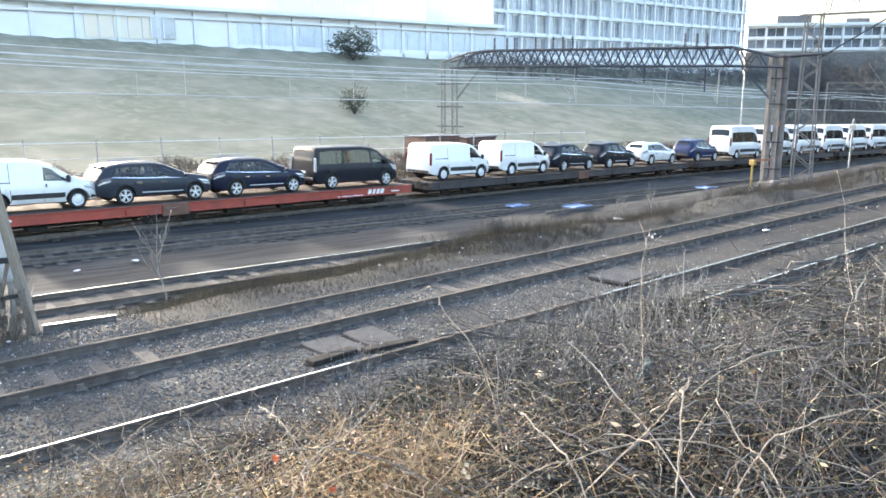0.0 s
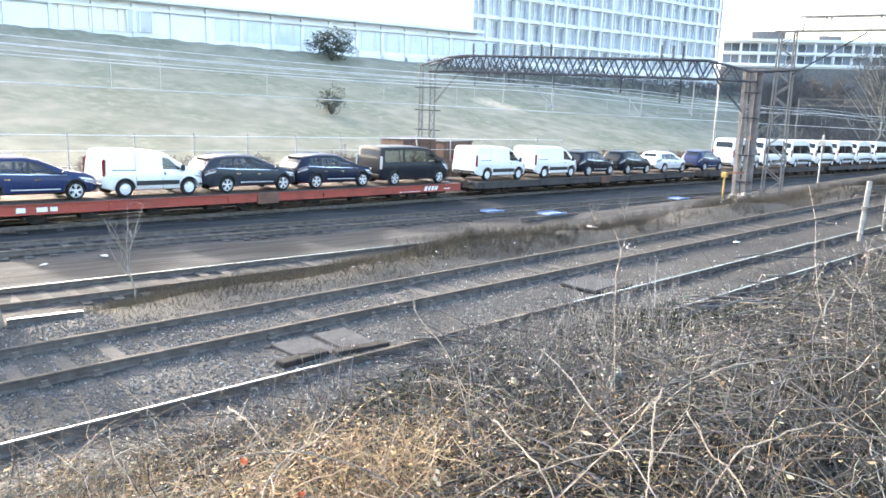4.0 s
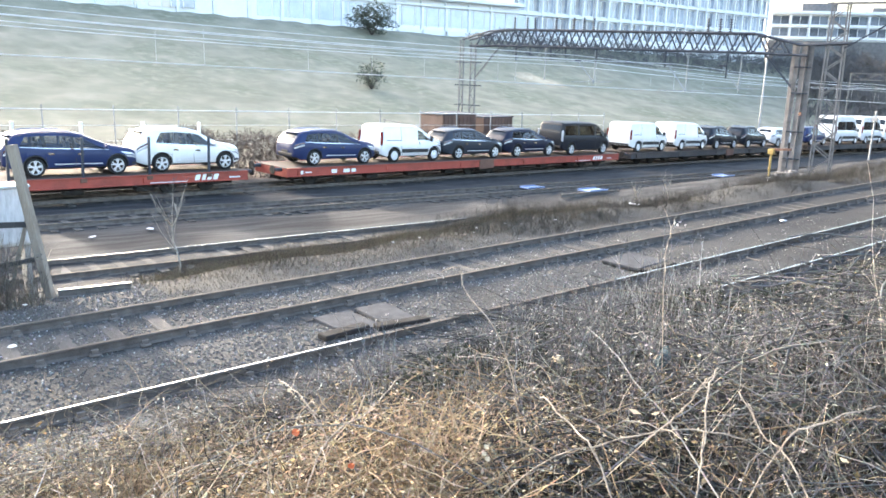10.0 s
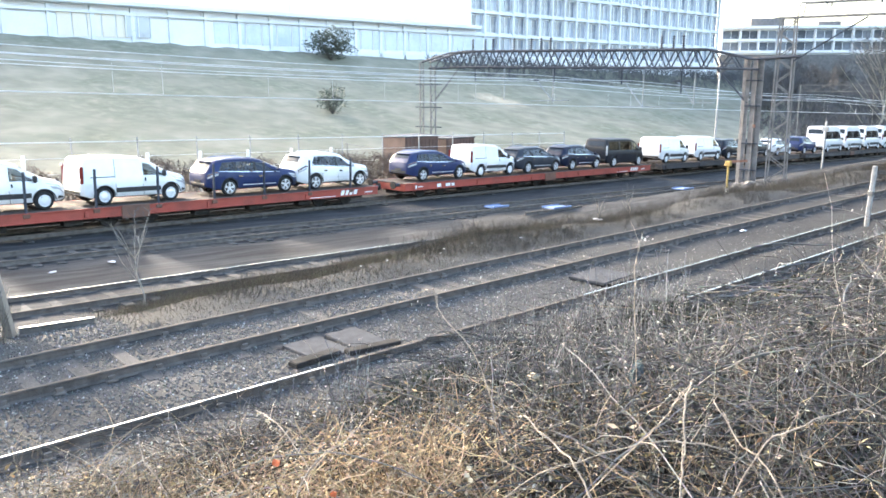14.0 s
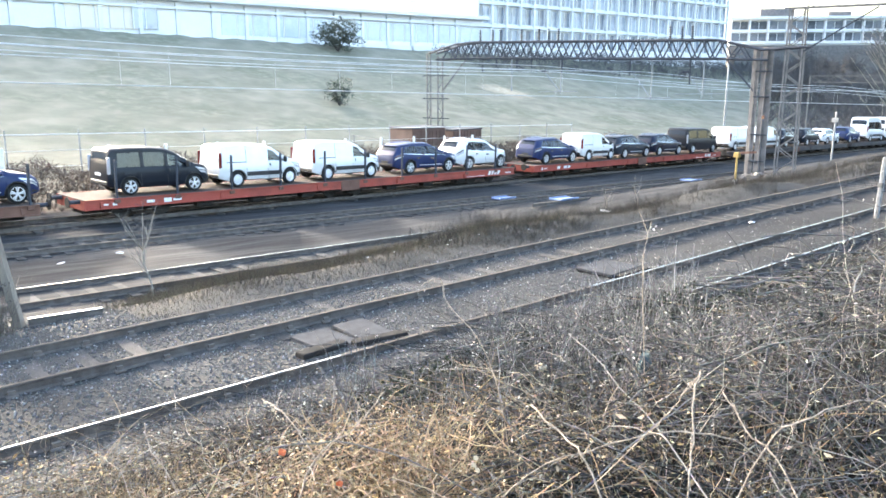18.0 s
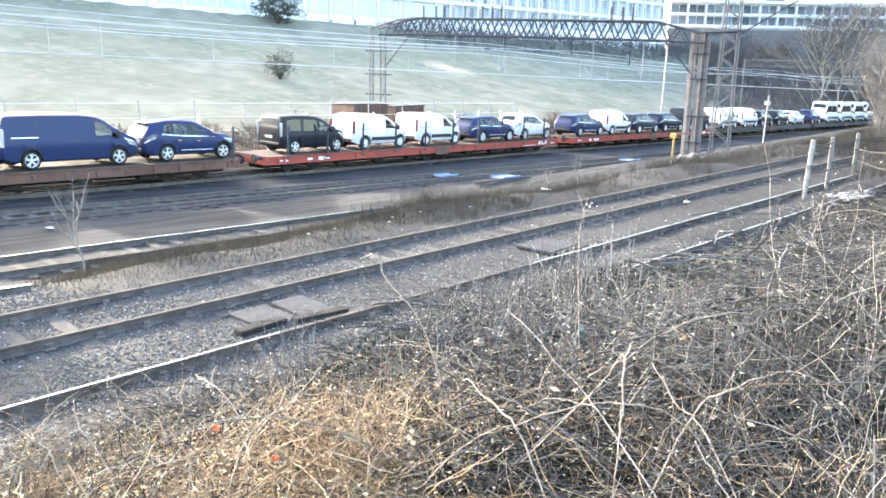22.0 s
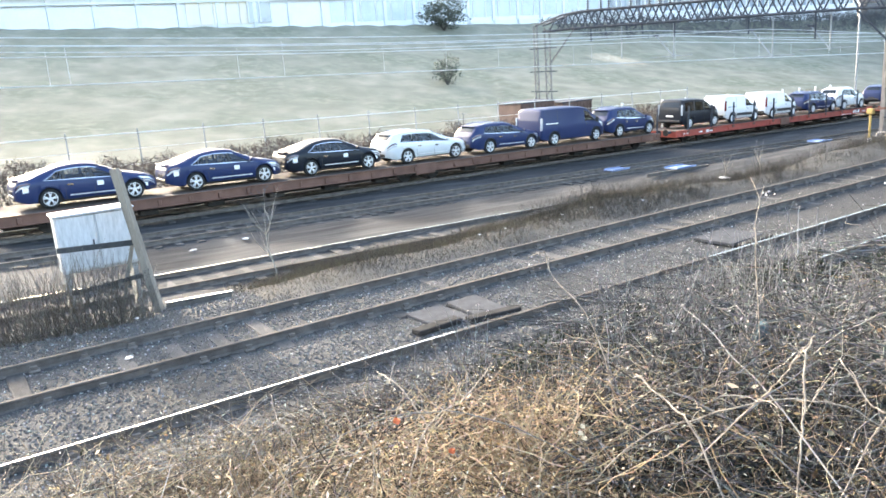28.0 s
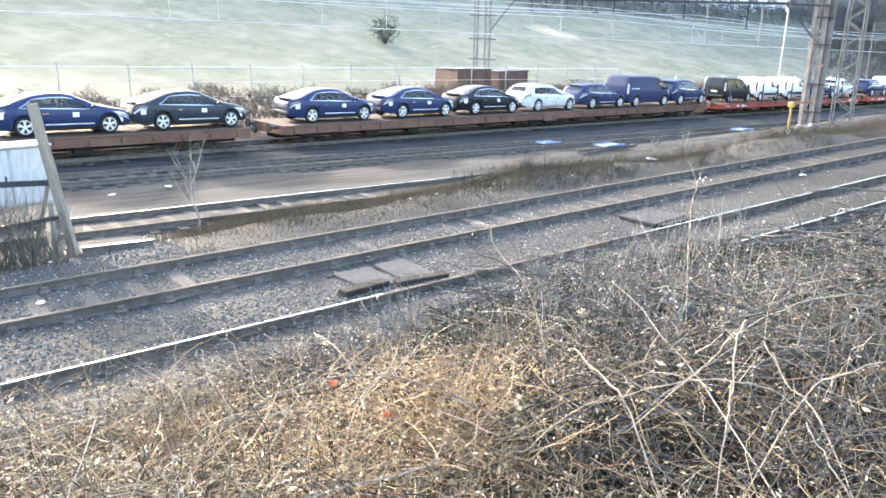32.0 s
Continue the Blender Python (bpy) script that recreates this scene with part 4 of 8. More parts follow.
def vehicle(name, label, category, s, col, group, stickers=False, steel=False, chrome=True):
    sh = Shell(s)
    v = thing(name, label, category, group)
    roh, wb, W, L, r = s["roh"], s["wb"], s["W"], s["L"], s["r"]
    van, bus = s.get("van"), s.get("bus")
    back = Matrix.Translation((-roh, 0, 0))

    def put(nm, g, mat, lab="", smooth=False):
        o = part(nm, g, M[mat], v, lab, smooth)
        o.matrix_basis = back
        return o

    sharp_smooth(put("body", sh.body(), col), 40)
    put("underbody", Geo().box((L / 2, 0, 0.34), (L - 0.7, W * 0.8, 0.18), None, 0.05), "under")
    xg0, xg1 = sh.glazed()
    zf = s["belt"][2][1] - 0.42 if van else s["top"][6][1] - 1.2
    put("cabin_floor", Geo().box(((xg0 + xg1) / 2 + 0.1, 0, zf), (xg1 - xg0, W * 0.84, 0.10)), "under", "dark cabin interior")
    xs_ = s["win"][-1][0] + 0.42
    for y in (-0.38, 0.38):
        put("seat", seat_geo(xs_, y, zf + 0.12), "seat")
    if len(s["win"]) > 1 and not bus:
        for y in (-0.4, 0.4):
            put("rear_seat", seat_geo(s["win"][-2][0] + 0.35, y, zf + 0.12), "seat")
    put("dashboard", Geo().box((s["ws"][1] - 0.45, 0, zf + 0.42), (0.5, W * 0.78, 0.16), None, 0.06), "under")
    if van and len(s["win"]) == 1:
        put("bulkhead", Geo().box((s["win"][0][0] - 0.05, 0, zf + 0.45), (0.04, W * 0.84, 0.95)), "under")
    put("windscreen", sh.over(*s["ws"], frac=1.0, off=0.0), "pane_clear", smooth=True)
    if s["rw"]:
        put("rear_window", sh.over(*s["rw"], frac=0.86, off=0.008), "glass", smooth=True)
    for w in s["win"]:
        for sg in (-1, 1):
            put("side_window", sh.side(w, sg, off=-0.008), "pane_clear" if w is s["win"][-1] or not van else "pane_dark")
    for sg in (-1, 1):
        for k, c in enumerate(sh.pillars()):
            sharp_smooth(put("window_rail" if k < 2 else "pillar", sh.side(c, sg, 4, 5, 0.0, 12 if k < 2 else 4), col), 40)
    x0, x1 = s["win"][0][0], s["win"][-1][1]
    whole = (x0, x1, s["win"][-1][2], s["win"][0][3], s["win"][0][4], s["win"][0][5])
    for sg in (-1, 1):
        for k in range(len(s["win"]) - 1):
            a, c = s["win"][k], s["win"][k + 1]
            put("pillar_cover", sh.side((a[1] - 0.01, c[0] + 0.01, c[3] + 0.01, a[2] - 0.01, a[4], a[5]), sg, off=0.004), "black_plastic")
        if not van:
            put("window_seal", sh.side((x0, x1, x1 - 0.04, x0 + 0.02, -0.02, 0.05), sg, off=0.008, n=16), "chrome" if chrome else "black_plastic")
            if stickers:
                put("window_trim", sh.rim(whole, sg), "chrome")
            put("sill_trim", sh.side((roh + r + 0.3, roh + wb - r - 0.2, roh + wb - r - 0.2, roh + r + 0.3, 0.30, 0.42), sg, 1, 2, 0.012, 8), "alloy")
    for k, x in enumerate((roh, roh + wb)):
        for sg in (-1, 1):
            ty, rm, hb = wheel_meshes(r, steel)
            w = part("wheel", ty, None, v)
            w.matrix_basis = pose(x - roh, sg * (W / 2 - 0.125), r, 0, 0, 0 if sg < 0 else 180)
            part("rim", rm, None, w)
            part("brake_disc", hb, None, w)
            part("wheel_arch", wheel_arch(r), None, v).matrix_basis = pose(x - roh, sg * (W / 2 - 0.17), r)
            g = Geo()
            arc = [((r + 0.075) * math.cos(q), -0.01, (r + 0.075) * math.sin(q)) for q in np.linspace(0.06, math.pi - 0.06, 13)]
            g.tube(arc, 0.022, 5)
            part("arch_lip", g, M["black_plastic"] if (van or s["rails"]) and col != "p_silver" else M[col], v).matrix_basis = pose(x - roh, sg * (W / 2 - 0.03), r)
    zt = 1.35 if bus else 1.1 if van else s["belt"][1][1] - 0.12
    for sg in (-1, 1):
        if van:
            put("tail_light", Geo().box((0.05, sg * W / 2 * 0.945, zt + 0.06), (0.13, 0.11, 0.66), None, 0.03), "lamp_red" if col == "p_white" else "lamp_clear")
        else:
            put("tail_light", sh.side((0.03, 0.50, 0.40, 0.05, 0.25, 1.0), sg, 3, 4, 0.012), "lamp_smoke")
            put("tail_light", sh.side((0.03, 0.42, 0.46, 0.03, 0.7, 1.0), sg, 2, 3, 0.012), "lamp_clear")
        put("headlight", sh.side((L - 0.72, L - 0.20, L - 0.14, L - 0.85, 0.35, 1.0), sg, 3, 4, 0.012), "lamp_clear")
        put("headlight", sh.side((L - 0.6, L - 0.12, L - 0.16, L - 0.74, 0.6, 1.0), sg, 2, 3, 0.012), "lamp_clear")
        xm = s["win"][-1][1] - 0.16
        zm = float(sh.sect(xm)[4][1][0]) + 0.10
        put("door_mirror", Geo().box((xm, sg * (W / 2 + 0.09), zm), (0.13, 0.2, 0.15 if not van else 0.27), None, 0.045), "black_plastic" if van else col)
        put("bumper_intake", sh.side((L - 0.42, L - 0.04, L - 0.04, L - 0.36, 0.15, 0.6), sg, 1, 2, 0.010), "black_plastic")
        seams = [s["win"][-1][0] - 0.04, s["win"][-1][1] + 0.03] if van else [w[0] - 0.04 for w in s["win"][1:]] + [s["win"][-1][1] + 0.04]
        for xq in seams:
            put("door_seam", sh.side((xq, xq + 0.016, xq + 0.016, xq, -1.2, 1.0), sg, 2, 4, 0.003, 1), "black_plastic")
        if van:
            put("rubbing_strip", sh.side((roh + r + 0.12, roh + wb - r - 0.1, roh + wb - r - 0.1, roh + r + 0.12, 0.35, 0.85), sg, 1, 2, 0.014, 8), "black_plastic" if col == "p_white" else col)
            put("door_seam", sh.side((1.28, 1.298, 1.298, 1.28, -1.0, 0.95), sg, 4, 5, 0.005, 1), "black_plastic")
            if len(s["win"]) == 1:
                put("slide_rail", sh.side((0.35, 1.28, 1.28, 0.35, -0.02, 0.03), sg, 4, 5, 0.008, 4), "black_plastic" if col == "p_white" else "alloy")
            put("door_handle", sh.side((s["win"][-1][0] + 0.03, s["win"][-1][0] + 0.09, s["win"][-1][0] + 0.09, s["win"][-1][0] + 0.03, -0.9, 0.3), sg, 3, 4, 0.018, 2), "black_plastic")
        else:
            put("sill_cladding", sh.side((roh + r + 0.1, roh + wb - r - 0.1, roh + wb - r - 0.1, roh + r + 0.1, 0.0, 1.0), sg, 0, 1, 0.010, 8), "black_plastic")
            for xd in (s["win"][1][0] + 0.02, s["win"][2][0] + 0.02):
                put("door_handle", sh.side((xd + 0.02, xd + 0.22, xd + 0.22, xd + 0.02, 0.55, 0.8), sg, 2, 3, 0.02, 2), "chrome" if chrome else col)
        if s["rails"]:
            xa, xb = 0.8, s["ws"][0] - 0.3
            xq = np.linspace(xa, xb, 9)
            sec = sh.sect(xq)
            put("roof_rail", Geo().tube([(xq[i], sg * sec[6][0][i], sec[6][1][i] + (0.05 if 0 < i < 8 else 0.0)) for i in range(9)], 0.02, 5), "chrome")
    put("rear_bumper", Geo().box((0.06, 0, s["sill"] + 0.2), (0.16, W * s.get("rc", 0.7) * 0.98, 0.2), None, 0.05), "black_plastic")
    if s["rails"] or stickers:
        zr = float(sh.sect(s["rw"][1])[9][1][0])
        put("roof_spoiler", Geo().box((s["rw"][1] - 0.02 if s["rails"] else 0.12, 0, zr + 0.005 if s["rails"] else 1.05), (0.22, W * 0.56, 0.035), None, 0.012), col)
    put("grille", Geo().box((L - 0.03, 0, 0.55 if not van else 0.66), (0.08, W * 0.34, 0.16), None, 0.03), "black_plastic")
    put("number_plate", Geo().box((-0.012, 0, 0.62 if not van else 0.8), (0.02, 0.5, 0.11)), "black_plastic" if not van else "white_mark")
    if stickers:
        for c in ((2.62, 2.84, 2.84, 2.62, 0.2, 0.95), (0.22, 0.40, 0.40, 0.22, 0.0, 0.7), (L - 0.62, L - 0.46, L - 0.46, L - 0.62, -0.5, 0.3)):
            put("protective_sticker", sh.side(c, -1, 2, 3, 0.022, 2), "white_mark", "white paper sticker")
    return v


def wheel_arch(r):
    if r not in wheel_arch.made:
        g = Geo()
        n = 12
        for y0, y1 in ((-0.06, 0.16),):
            vs = [((r + 0.075) * math.cos(math.pi * k / n), y, (r + 0.075) * math.sin(math.pi * k / n)) for y in (y0, y1) for k in range(n + 1)]
            g.add(vs, [(k, k + 1, n + 2 + k, n + 1 + k) for k in range(n)])
        g.add([((r + 0.075) * math.cos(math.pi * k / n), 0.155, (r + 0.075) * math.sin(math.pi * k / n)) for k in range(n + 1)], [tuple(range(n + 1))])
        wheel_arch.made[r] = mesh_of("wheel_arch", g, M["under"])
    return wheel_arch.made[r]


wheel_arch.made = {}
TRAIN = []  # (thing, place along the train)
G = "vehicles on the car train"
protos = {}


def load(u, key, *args, **kw):
    """Stands a vehicle on the train with its rear axle at u; alike ones are copied."""
    if key not in protos:
        protos[key] = vehicle(*args, **kw)
        TRAIN.append((protos[key], u))
    else:
        TRAIN.append((copy_thing(protos[key], Matrix()), u))


mb = ("minibus", "white high-roof minibus with dark windows on a dark wagon", "minibus", MINIBUS, "p_white", G)
for k in range(7):
    load(60.3 + 6.35 * k, "mb", *mb, steel=True)
load(54.2, "kb", "suv", "deep blue sport utility car with alloy wheels", "car", SUV, "p_blue", G)
load(47.6, "smw", "people_carrier", "white people carrier with roof rails", "car", CARRIER, "p_white", G)
load(42.4, "kk", "suv", "black sport utility car with roof rails", "car", SUV, "p_black", G)
load(37.4, "kk")
load(32.3, "cw", "panel_van", "white panel van with black rubbing strips", "van", CUSTOM, "p_white", G, steel=True)
load(26.75, "cw")
load(19.45, "cb", "van", "black window van with bright tail lamps on a red wagon", "van", CUSTOM_BUS, "p_black", G)
load(14.5, "kn", "people_carrier", "near-black people carrier with bright roof rails", "car", CARRIER, "p_navy", G)
load(9.8, "kg", "people_carrier", "dark grey people carrier on a red wagon", "car", CARRIER, "p_grey", G)
load(5.4, "tw", "small_van", "small white panel van with black strips", "van", CONNECT, "p_white", G, steel=True)
load(0.7, "bc", "people_carrier", "deep blue people carrier with roof rails", "car", CARRIER, "p_blue", G)
load(-6.35, "kw", "suv", "white sport utility car with dark windows", "car", SUV, "p_white", G)
load(-10.9, "bc")
load(-16.2, "tw")
load(-21.0, "tw")
load(-25.66, "tk", "small_van", "black small window van behind stanchions", "van", CONNECT_W, "p_black", G)
load(-32.35, "kb")
load(-37.75, "cl", "panel_van", "long deep blue panel van", "van", CUSTOM_L, "p_blue", G)
load(-42.25, "eb", "estate_car", "deep blue estate car with roof rails", "car", ESTATE, "p_blue", G)
load(-47.3, "es", "estate_car", "silver white estate car with roof rails", "car", ESTATE, "p_silver", G)
load(-52.3, "sk", "hatchback_car", "black hatchback car with white paper stickers", "car", SALOON, "p_black", G, stickers=True)
load(-57.3, "sb", "hatchback_car", "deep blue hatchback car with white paper stickers", "car", SALOON, "p_blue", G, stickers=True)
load(-62.45, "sb")
load(-69.2, "sg", "hatchback_car", "dark grey hatchback car with white paper stickers", "car", SALOON, "p_grey", G, stickers=True)
load(-74.05, "sb")
load(-79.2, "sk")
for u, k in ((103.9, "es"), (109.5, "tw"), (114.0, "tw"), (119.6, "smw")):
    load(u, k)


# ---- wagons ----
def wagon(u0, u1, col, label, mark=None, posts=(), far_posts=(), pockets=False, mid=True):
    """A flat car carrier; u0 and u1 are its ends. Its origin is at deck height."""
    L = u1 - u0
    w = thing("flat_wagon", label, "wagon", "wagons of the train")
    c = M[col]
    part("deck", Geo().box((L / 2, 0, -0.04), (L, 2.55, 0.06), None, 0.01), M["deck"], w, "worn deck plates")
    for sg in (-1, 1):
        sl = part("side_sill", Geo().box((L / 2, sg * 1.3, -0.20), (L, 0.05, 0.32)), c, w)
        for z in (-0.03, -0.375):
            part("flange", Geo().box((L / 2, sg * 1.33, z), (L, 0.09, 0.03)), c, sl)
        n = int(L / (1.15 if pockets else 2.45))
        for k in range(n):
            if pockets or k % 2 == 0:
                part("stake_pocket", Geo().box((0.6 + k * L / n, sg * 1.355, -0.22), (0.14, 0.07, 0.22), None, 0.015), c, w)
    part("centre_beam", Geo().box((L / 2, 0, -0.42), (L - 0.5, 0.9, 0.42)), M["under"], w)
    for k, x in enumerate((0.0, L)):
        part("end_beam", Geo().box((x + (0.06 if k == 0 else -0.06), 0, -0.22), (0.12, 2.55, 0.4), None, 0.02), c, w)
        for sg in (-1, 1):
            sx = -1 if k == 0 else 1
            b = part("buffer", Geo().tube([(x, sg * 0.87, -0.1), (x + sx * 0.42, sg * 0.87, -0.1)], 0.08, 10), M["steel_dark"], w)
            part("buffer_head", Geo().tube([(x + sx * 0.42, sg * 0.87, -0.1), (x + sx * 0.47, sg * 0.87, -0.1)], 0.2, 12), M["under"], b)
    ax = [1.6, 3.2, L - 3.2, L - 1.6] + ([L / 2 - 0.8, L / 2 + 0.8] if mid else [])
    for x in ax:
        g = Geo()
        for sg in (-1, 1):
            g.lathe([(0.001, sg * 0.68), (0.40, sg * 0.68), (0.42, sg * 0.74), (0.40, sg * 0.80), (0.001, sg * 0.80)], 16, "y", (x, 0, -0.43))
        g.tube([(x, -0.7, -0.43), (x, 0.7, -0.43)], 0.08, 8)
        part("wheelset", g, M["under"], w)
        for sg in (-1, 1):
            part("axlebox", Geo().box((x, sg * 0.98, -0.43), (0.28, 0.2, 0.26), None, 0.03).box((x, sg * 1.0, -0.52), (1.1, 0.08, 0.06)), M["under"], w)
    for x in np.arange(5.0, L - 4, 2.6):
        part("brake_gear", Geo().box((x, -0.8, -0.58), (0.7, 0.4, 0.2), None, 0.03), M["under"], w)
    if mid:
        part("joint_cover", Geo().box((L / 2, -1.34, -0.24), (1.1, 0.1, 0.5), None, 0.02), M["wag_brown"], w)
    for sg, ps, mt in ((-1, posts, "steel_dark"), (1, far_posts, "post_white")):
        for u in ps:
            p = part("stanchion", Geo().box((u - u0, sg * 1.31, 0.80 if sg > 0 else 0.62), (0.13 if sg > 0 else 0.08, 0.09, 1.98 if sg > 0 else 1.6), None, 0.012), M[mt], w)
            part("stanchion_foot", Geo().box((u - u0, sg * 1.31, -0.12), (0.24, 0.13, 0.16), None, 0.02), M["wag_brown"], p)
    if mark is not None:
        for x in mark:
            mk = part("logo_plate", Geo().box((x - u0, -1.328, -0.2), (1.05, 0.006, 0.30)), c, w)
            g = Geo()
            y = -1.337
            for dx, wd in ((-0.42, 0.2), (-0.15, 0.16), (0.1, 0.18), (0.36, 0.2)):
                q = x - u0 + dx
                g.add([(q - wd / 2 - 0.04, y, -0.32), (q + wd / 2 - 0.04, y, -0.32), (q + wd / 2 + 0.04, y, -0.09), (q - wd / 2 + 0.04, y, -0.09),
                       (q - wd / 2 - 0.04, y + 0.008, -0.32), (q + wd / 2 - 0.04, y + 0.008, -0.32), (q + wd / 2 + 0.04, y + 0.008, -0.09), (q - wd / 2 + 0.04, y + 0.008, -0.09)],
                      [(0, 1, 2, 3), (7, 6, 5, 4), (0, 4, 5, 1), (1, 5, 6, 2), (2, 6, 7, 3), (3, 7, 4, 0)])
            part("logo", g, M["white_mark"], mk, "plain slanted white bars")
            part("marking", Geo().box((x - u0 - 1.6, y, -0.33), (1.5, 0.006, 0.03)), M["white_mark"], w)
            part("marking", Geo().box((x - u0 + 1.2, y, -0.25), (0.5, 0.006, 0.05)), M["white_mark"], w)
        for x in (0.7, 1.1, 2.5, 3.2, 3.6):
            part("marking", Geo().box((x, -1.337, -0.22), (random.uniform(0.15, 0.4), 0.006, random.uniform(0.05, 0.2))), M["white_mark"], w, "worn white marking panel")
    TRAIN.append((w, u0))
    return w


wagon(-1.0, 24.2, "wag_red", "red two-part flat wagon carrying cars", mark=(21.9,))
near = [-26.4 + 2.43 * k for k in range(10)]
wagon(-27.6, -2.8, "wag_red", "red two-part flat wagon with stanchions along its sides", mark=(-4.6,), posts=near, far_posts=[q + 0.9 for q in near])
wagon(-64.2, -29.0, "wag_brown", "brown flat wagon with rows of stake pockets", far_posts=(-29.3,), posts=(-29.3,), pockets=True)
wagon(-100.5, -65.6, "wag_brown", "brown flat wagon with rows of stake pockets", pockets=True)
wagon(25.5, 52.4, "wag_dark", "dark two-part flat wagon carrying cars and vans")
wagon(53.6, 80.2, "wag_dark", "dark two-part flat wagon carrying minibuses")
wagon(81.4, 107.6, "wag_dark", "dark two-part flat wagon carrying minibuses")
wagon(108.7, 134.0, "wag_dark", "dark two-part flat wagon carrying vans and a car")


def travel(t):
    s = t / 32
    return 35.738 * s + 72.8245 * s ** 2 - 50.3868 * s ** 3 + 21.0232 * s ** 4


def train_pose(u, t):
    x = u + travel(t)
    return pose(x, float(line_y(x)), 0.017 - 0.033 * (x - 10) - 0.33, 0, 1.89, math.degrees(math.atan(line_y(x + 0.5) - line_y(x - 0.5))))


def motions():
    for ob, u in TRAIN:
        walk(ob, [(t, train_pose(u, t)) for t in range(0, 33, 2)])


# ---- overhead line: a lattice portal, masts and wires ----
GA, GB = Vector((37.55, 35.12, 0)), Vector((42.80, 13.95, 0))
gdir = (GB - GA).normalized()
gside = Vector((-gdir.y, gdir.x, 0))


def gp(u, z, side=0.0):
    p = GA + gdir * u + gside * side
    return (p.x, p.y, z)


def gz(u):
    p = GA + gdir * u
    return float(land(p.x, p.y))


gantry = thing("overhead_gantry", "dark lattice steel portal carrying the overhead line on rusty legs", "gantry")
for sd in (-0.45, 0.45):
    part("top_chord", Geo().tube([gp(-0.6, 5.75, sd), gp(1.6, 6.3, sd), gp(3.2, 6.42, sd), gp(19.4, 6.15, sd), gp(21.9, 5.55, sd), gp(24.2, 5.66, sd)], 0.07, 5), M["steel_dark"], gantry)
    part("bottom_chord", Geo().tube([gp(0.0, 5.32, sd), gp(2.4, 5.38, sd), gp(19.8, 5.1, sd), gp(22.3, 5.0, sd)], 0.07, 5), M["steel_dark"], gantry)
    nb = 40
    for k in range(nb):
        u0, u1 = 0.6 + 20.6 * k / nb, 0.6 + 20.6 * (k + 1) / nb
        top = lambda u: float(np.interp(u, [-0.6, 1.6, 3.2, 19.4, 21.9], [5.75, 6.3, 6.42, 6.15, 5.55]))
        bot = lambda u: float(np.interp(u, [0, 2.4, 19.8, 22.3], [5.32, 5.38, 5.1, 5.0]))
        a, b = (gp(u0, bot(u0), sd), gp(u1, top(u1), sd)) if k % 2 == 0 else (gp(u0, top(u0), sd), gp(u1, bot(u1), sd))
        part("lacing_bar", Geo().beam(a, b, 0.055, 0.075), M["steel_dark"], gantry)
for k in range(15):
    u = 1.0 + 20.0 * k / 14
    part("cross_tie", Geo().beam(gp(u, 5.3 - 0.012 * u, -0.45), gp(u, 5.3 - 0.012 * u, 0.45), 0.05, 0.05), M["steel_dark"], gantry)
for u0, hi in ((0.05, 5.6), (-0.95, 5.75)):
    z0 = gz(u0) - 0.2
    w = 0.42 if u0 > 0 else 0.3
    for du in (-w / 2, w / 2):
        part("leg_post", Geo().beam(gp(u0 + du, z0), gp(u0 + du, hi), 0.08, 0.08), M["fence_grey"], gantry)
    n = 13
    for k in range(n):
        za, zb = z0 + (hi - z0) * k / n, z0 + (hi - z0) * (k + 1) / n
        sgn = 1 if k % 2 else -1
        part("leg_lacing", Geo().beam(gp(u0 - sgn * w / 2, za), gp(u0 + sgn * w / 2, zb), 0.03, 0.05), M["fence_grey"], gantry)
    for z in (1.2, 2.6, 4.2):
        part("leg_plate", Geo().beam(gp(u0 - 0.55, z), gp(u0 + 0.75, z), 0.04, 0.06), M["steel_dark"], gantry)
part("knee_brace", Geo().beam(gp(0.2, 3.1), gp(2.3, 5.35), 0.09, 0.09), M["fence_grey"], gantry)
part("knee_brace", Geo().beam(gp(21.7, 3.15), gp(19.9, 5.1), 0.09, 0.09), M["steel_dark"], gantry)
for k, (u, w) in enumerate(((21.58, 0.12), (22.18, 0.34))):
    z0 = gz(u) - 0.2
    g = Geo().beam(gp(u - w / 2, z0), gp(u - w / 2, 5.6 + 0.1 * k), 0.3, 0.04).beam(gp(u + w / 2, z0), gp(u + w / 2, 5.6 + 0.1 * k), 0.3, 0.04).beam(gp(u, z0), gp(u, 5.6 + 0.1 * k), 0.05, w)
    part("column", g, M["steel_rust"], gantry, "rust-brown steel column")
for z in (-0.6, 0.9, 3.0, 4.4):
    part("column_plate", Geo().beam(gp(21.6, z), gp(22.44, z), 0.34, 0.07), M["steel_dark"], gantry)
part("column_base", Geo().box(gp(22.0, gz(22) + 0.05), (0.9, 1.2, 0.3), None, 0.06), M["brick"], gantry)
part("notice_plate", Geo().box(gp(22.25, 1.9, -0.3), (0.03, 0.16, 0.18)), M["wag_brown"], gantry, "small dull notice plate")
for u in (3.4, 4.4, 5.0, 6.6, 7.9, 8.6, 9.3, 16.6, 17.3, 17.9):
    zt = float(np.interp(u, [1.6, 3.2, 19.4], [6.3, 6.42, 6.15]))
    g = Geo()
    prof = [(0.0, zt)]
    for j in range(6):
        prof += [(0.035, zt + 0.06 + 0.13 * j), (0.11, zt + 0.11 + 0.13 * j), (0.105, zt + 0.125 + 0.13 * j), (0.035, zt + 0.15 + 0.13 * j)]
    g.lathe(prof + [(0.0, zt + 0.86)], 8, "z", gp(u, 0))
    part("insulator", g, M["insulator"], gantry)
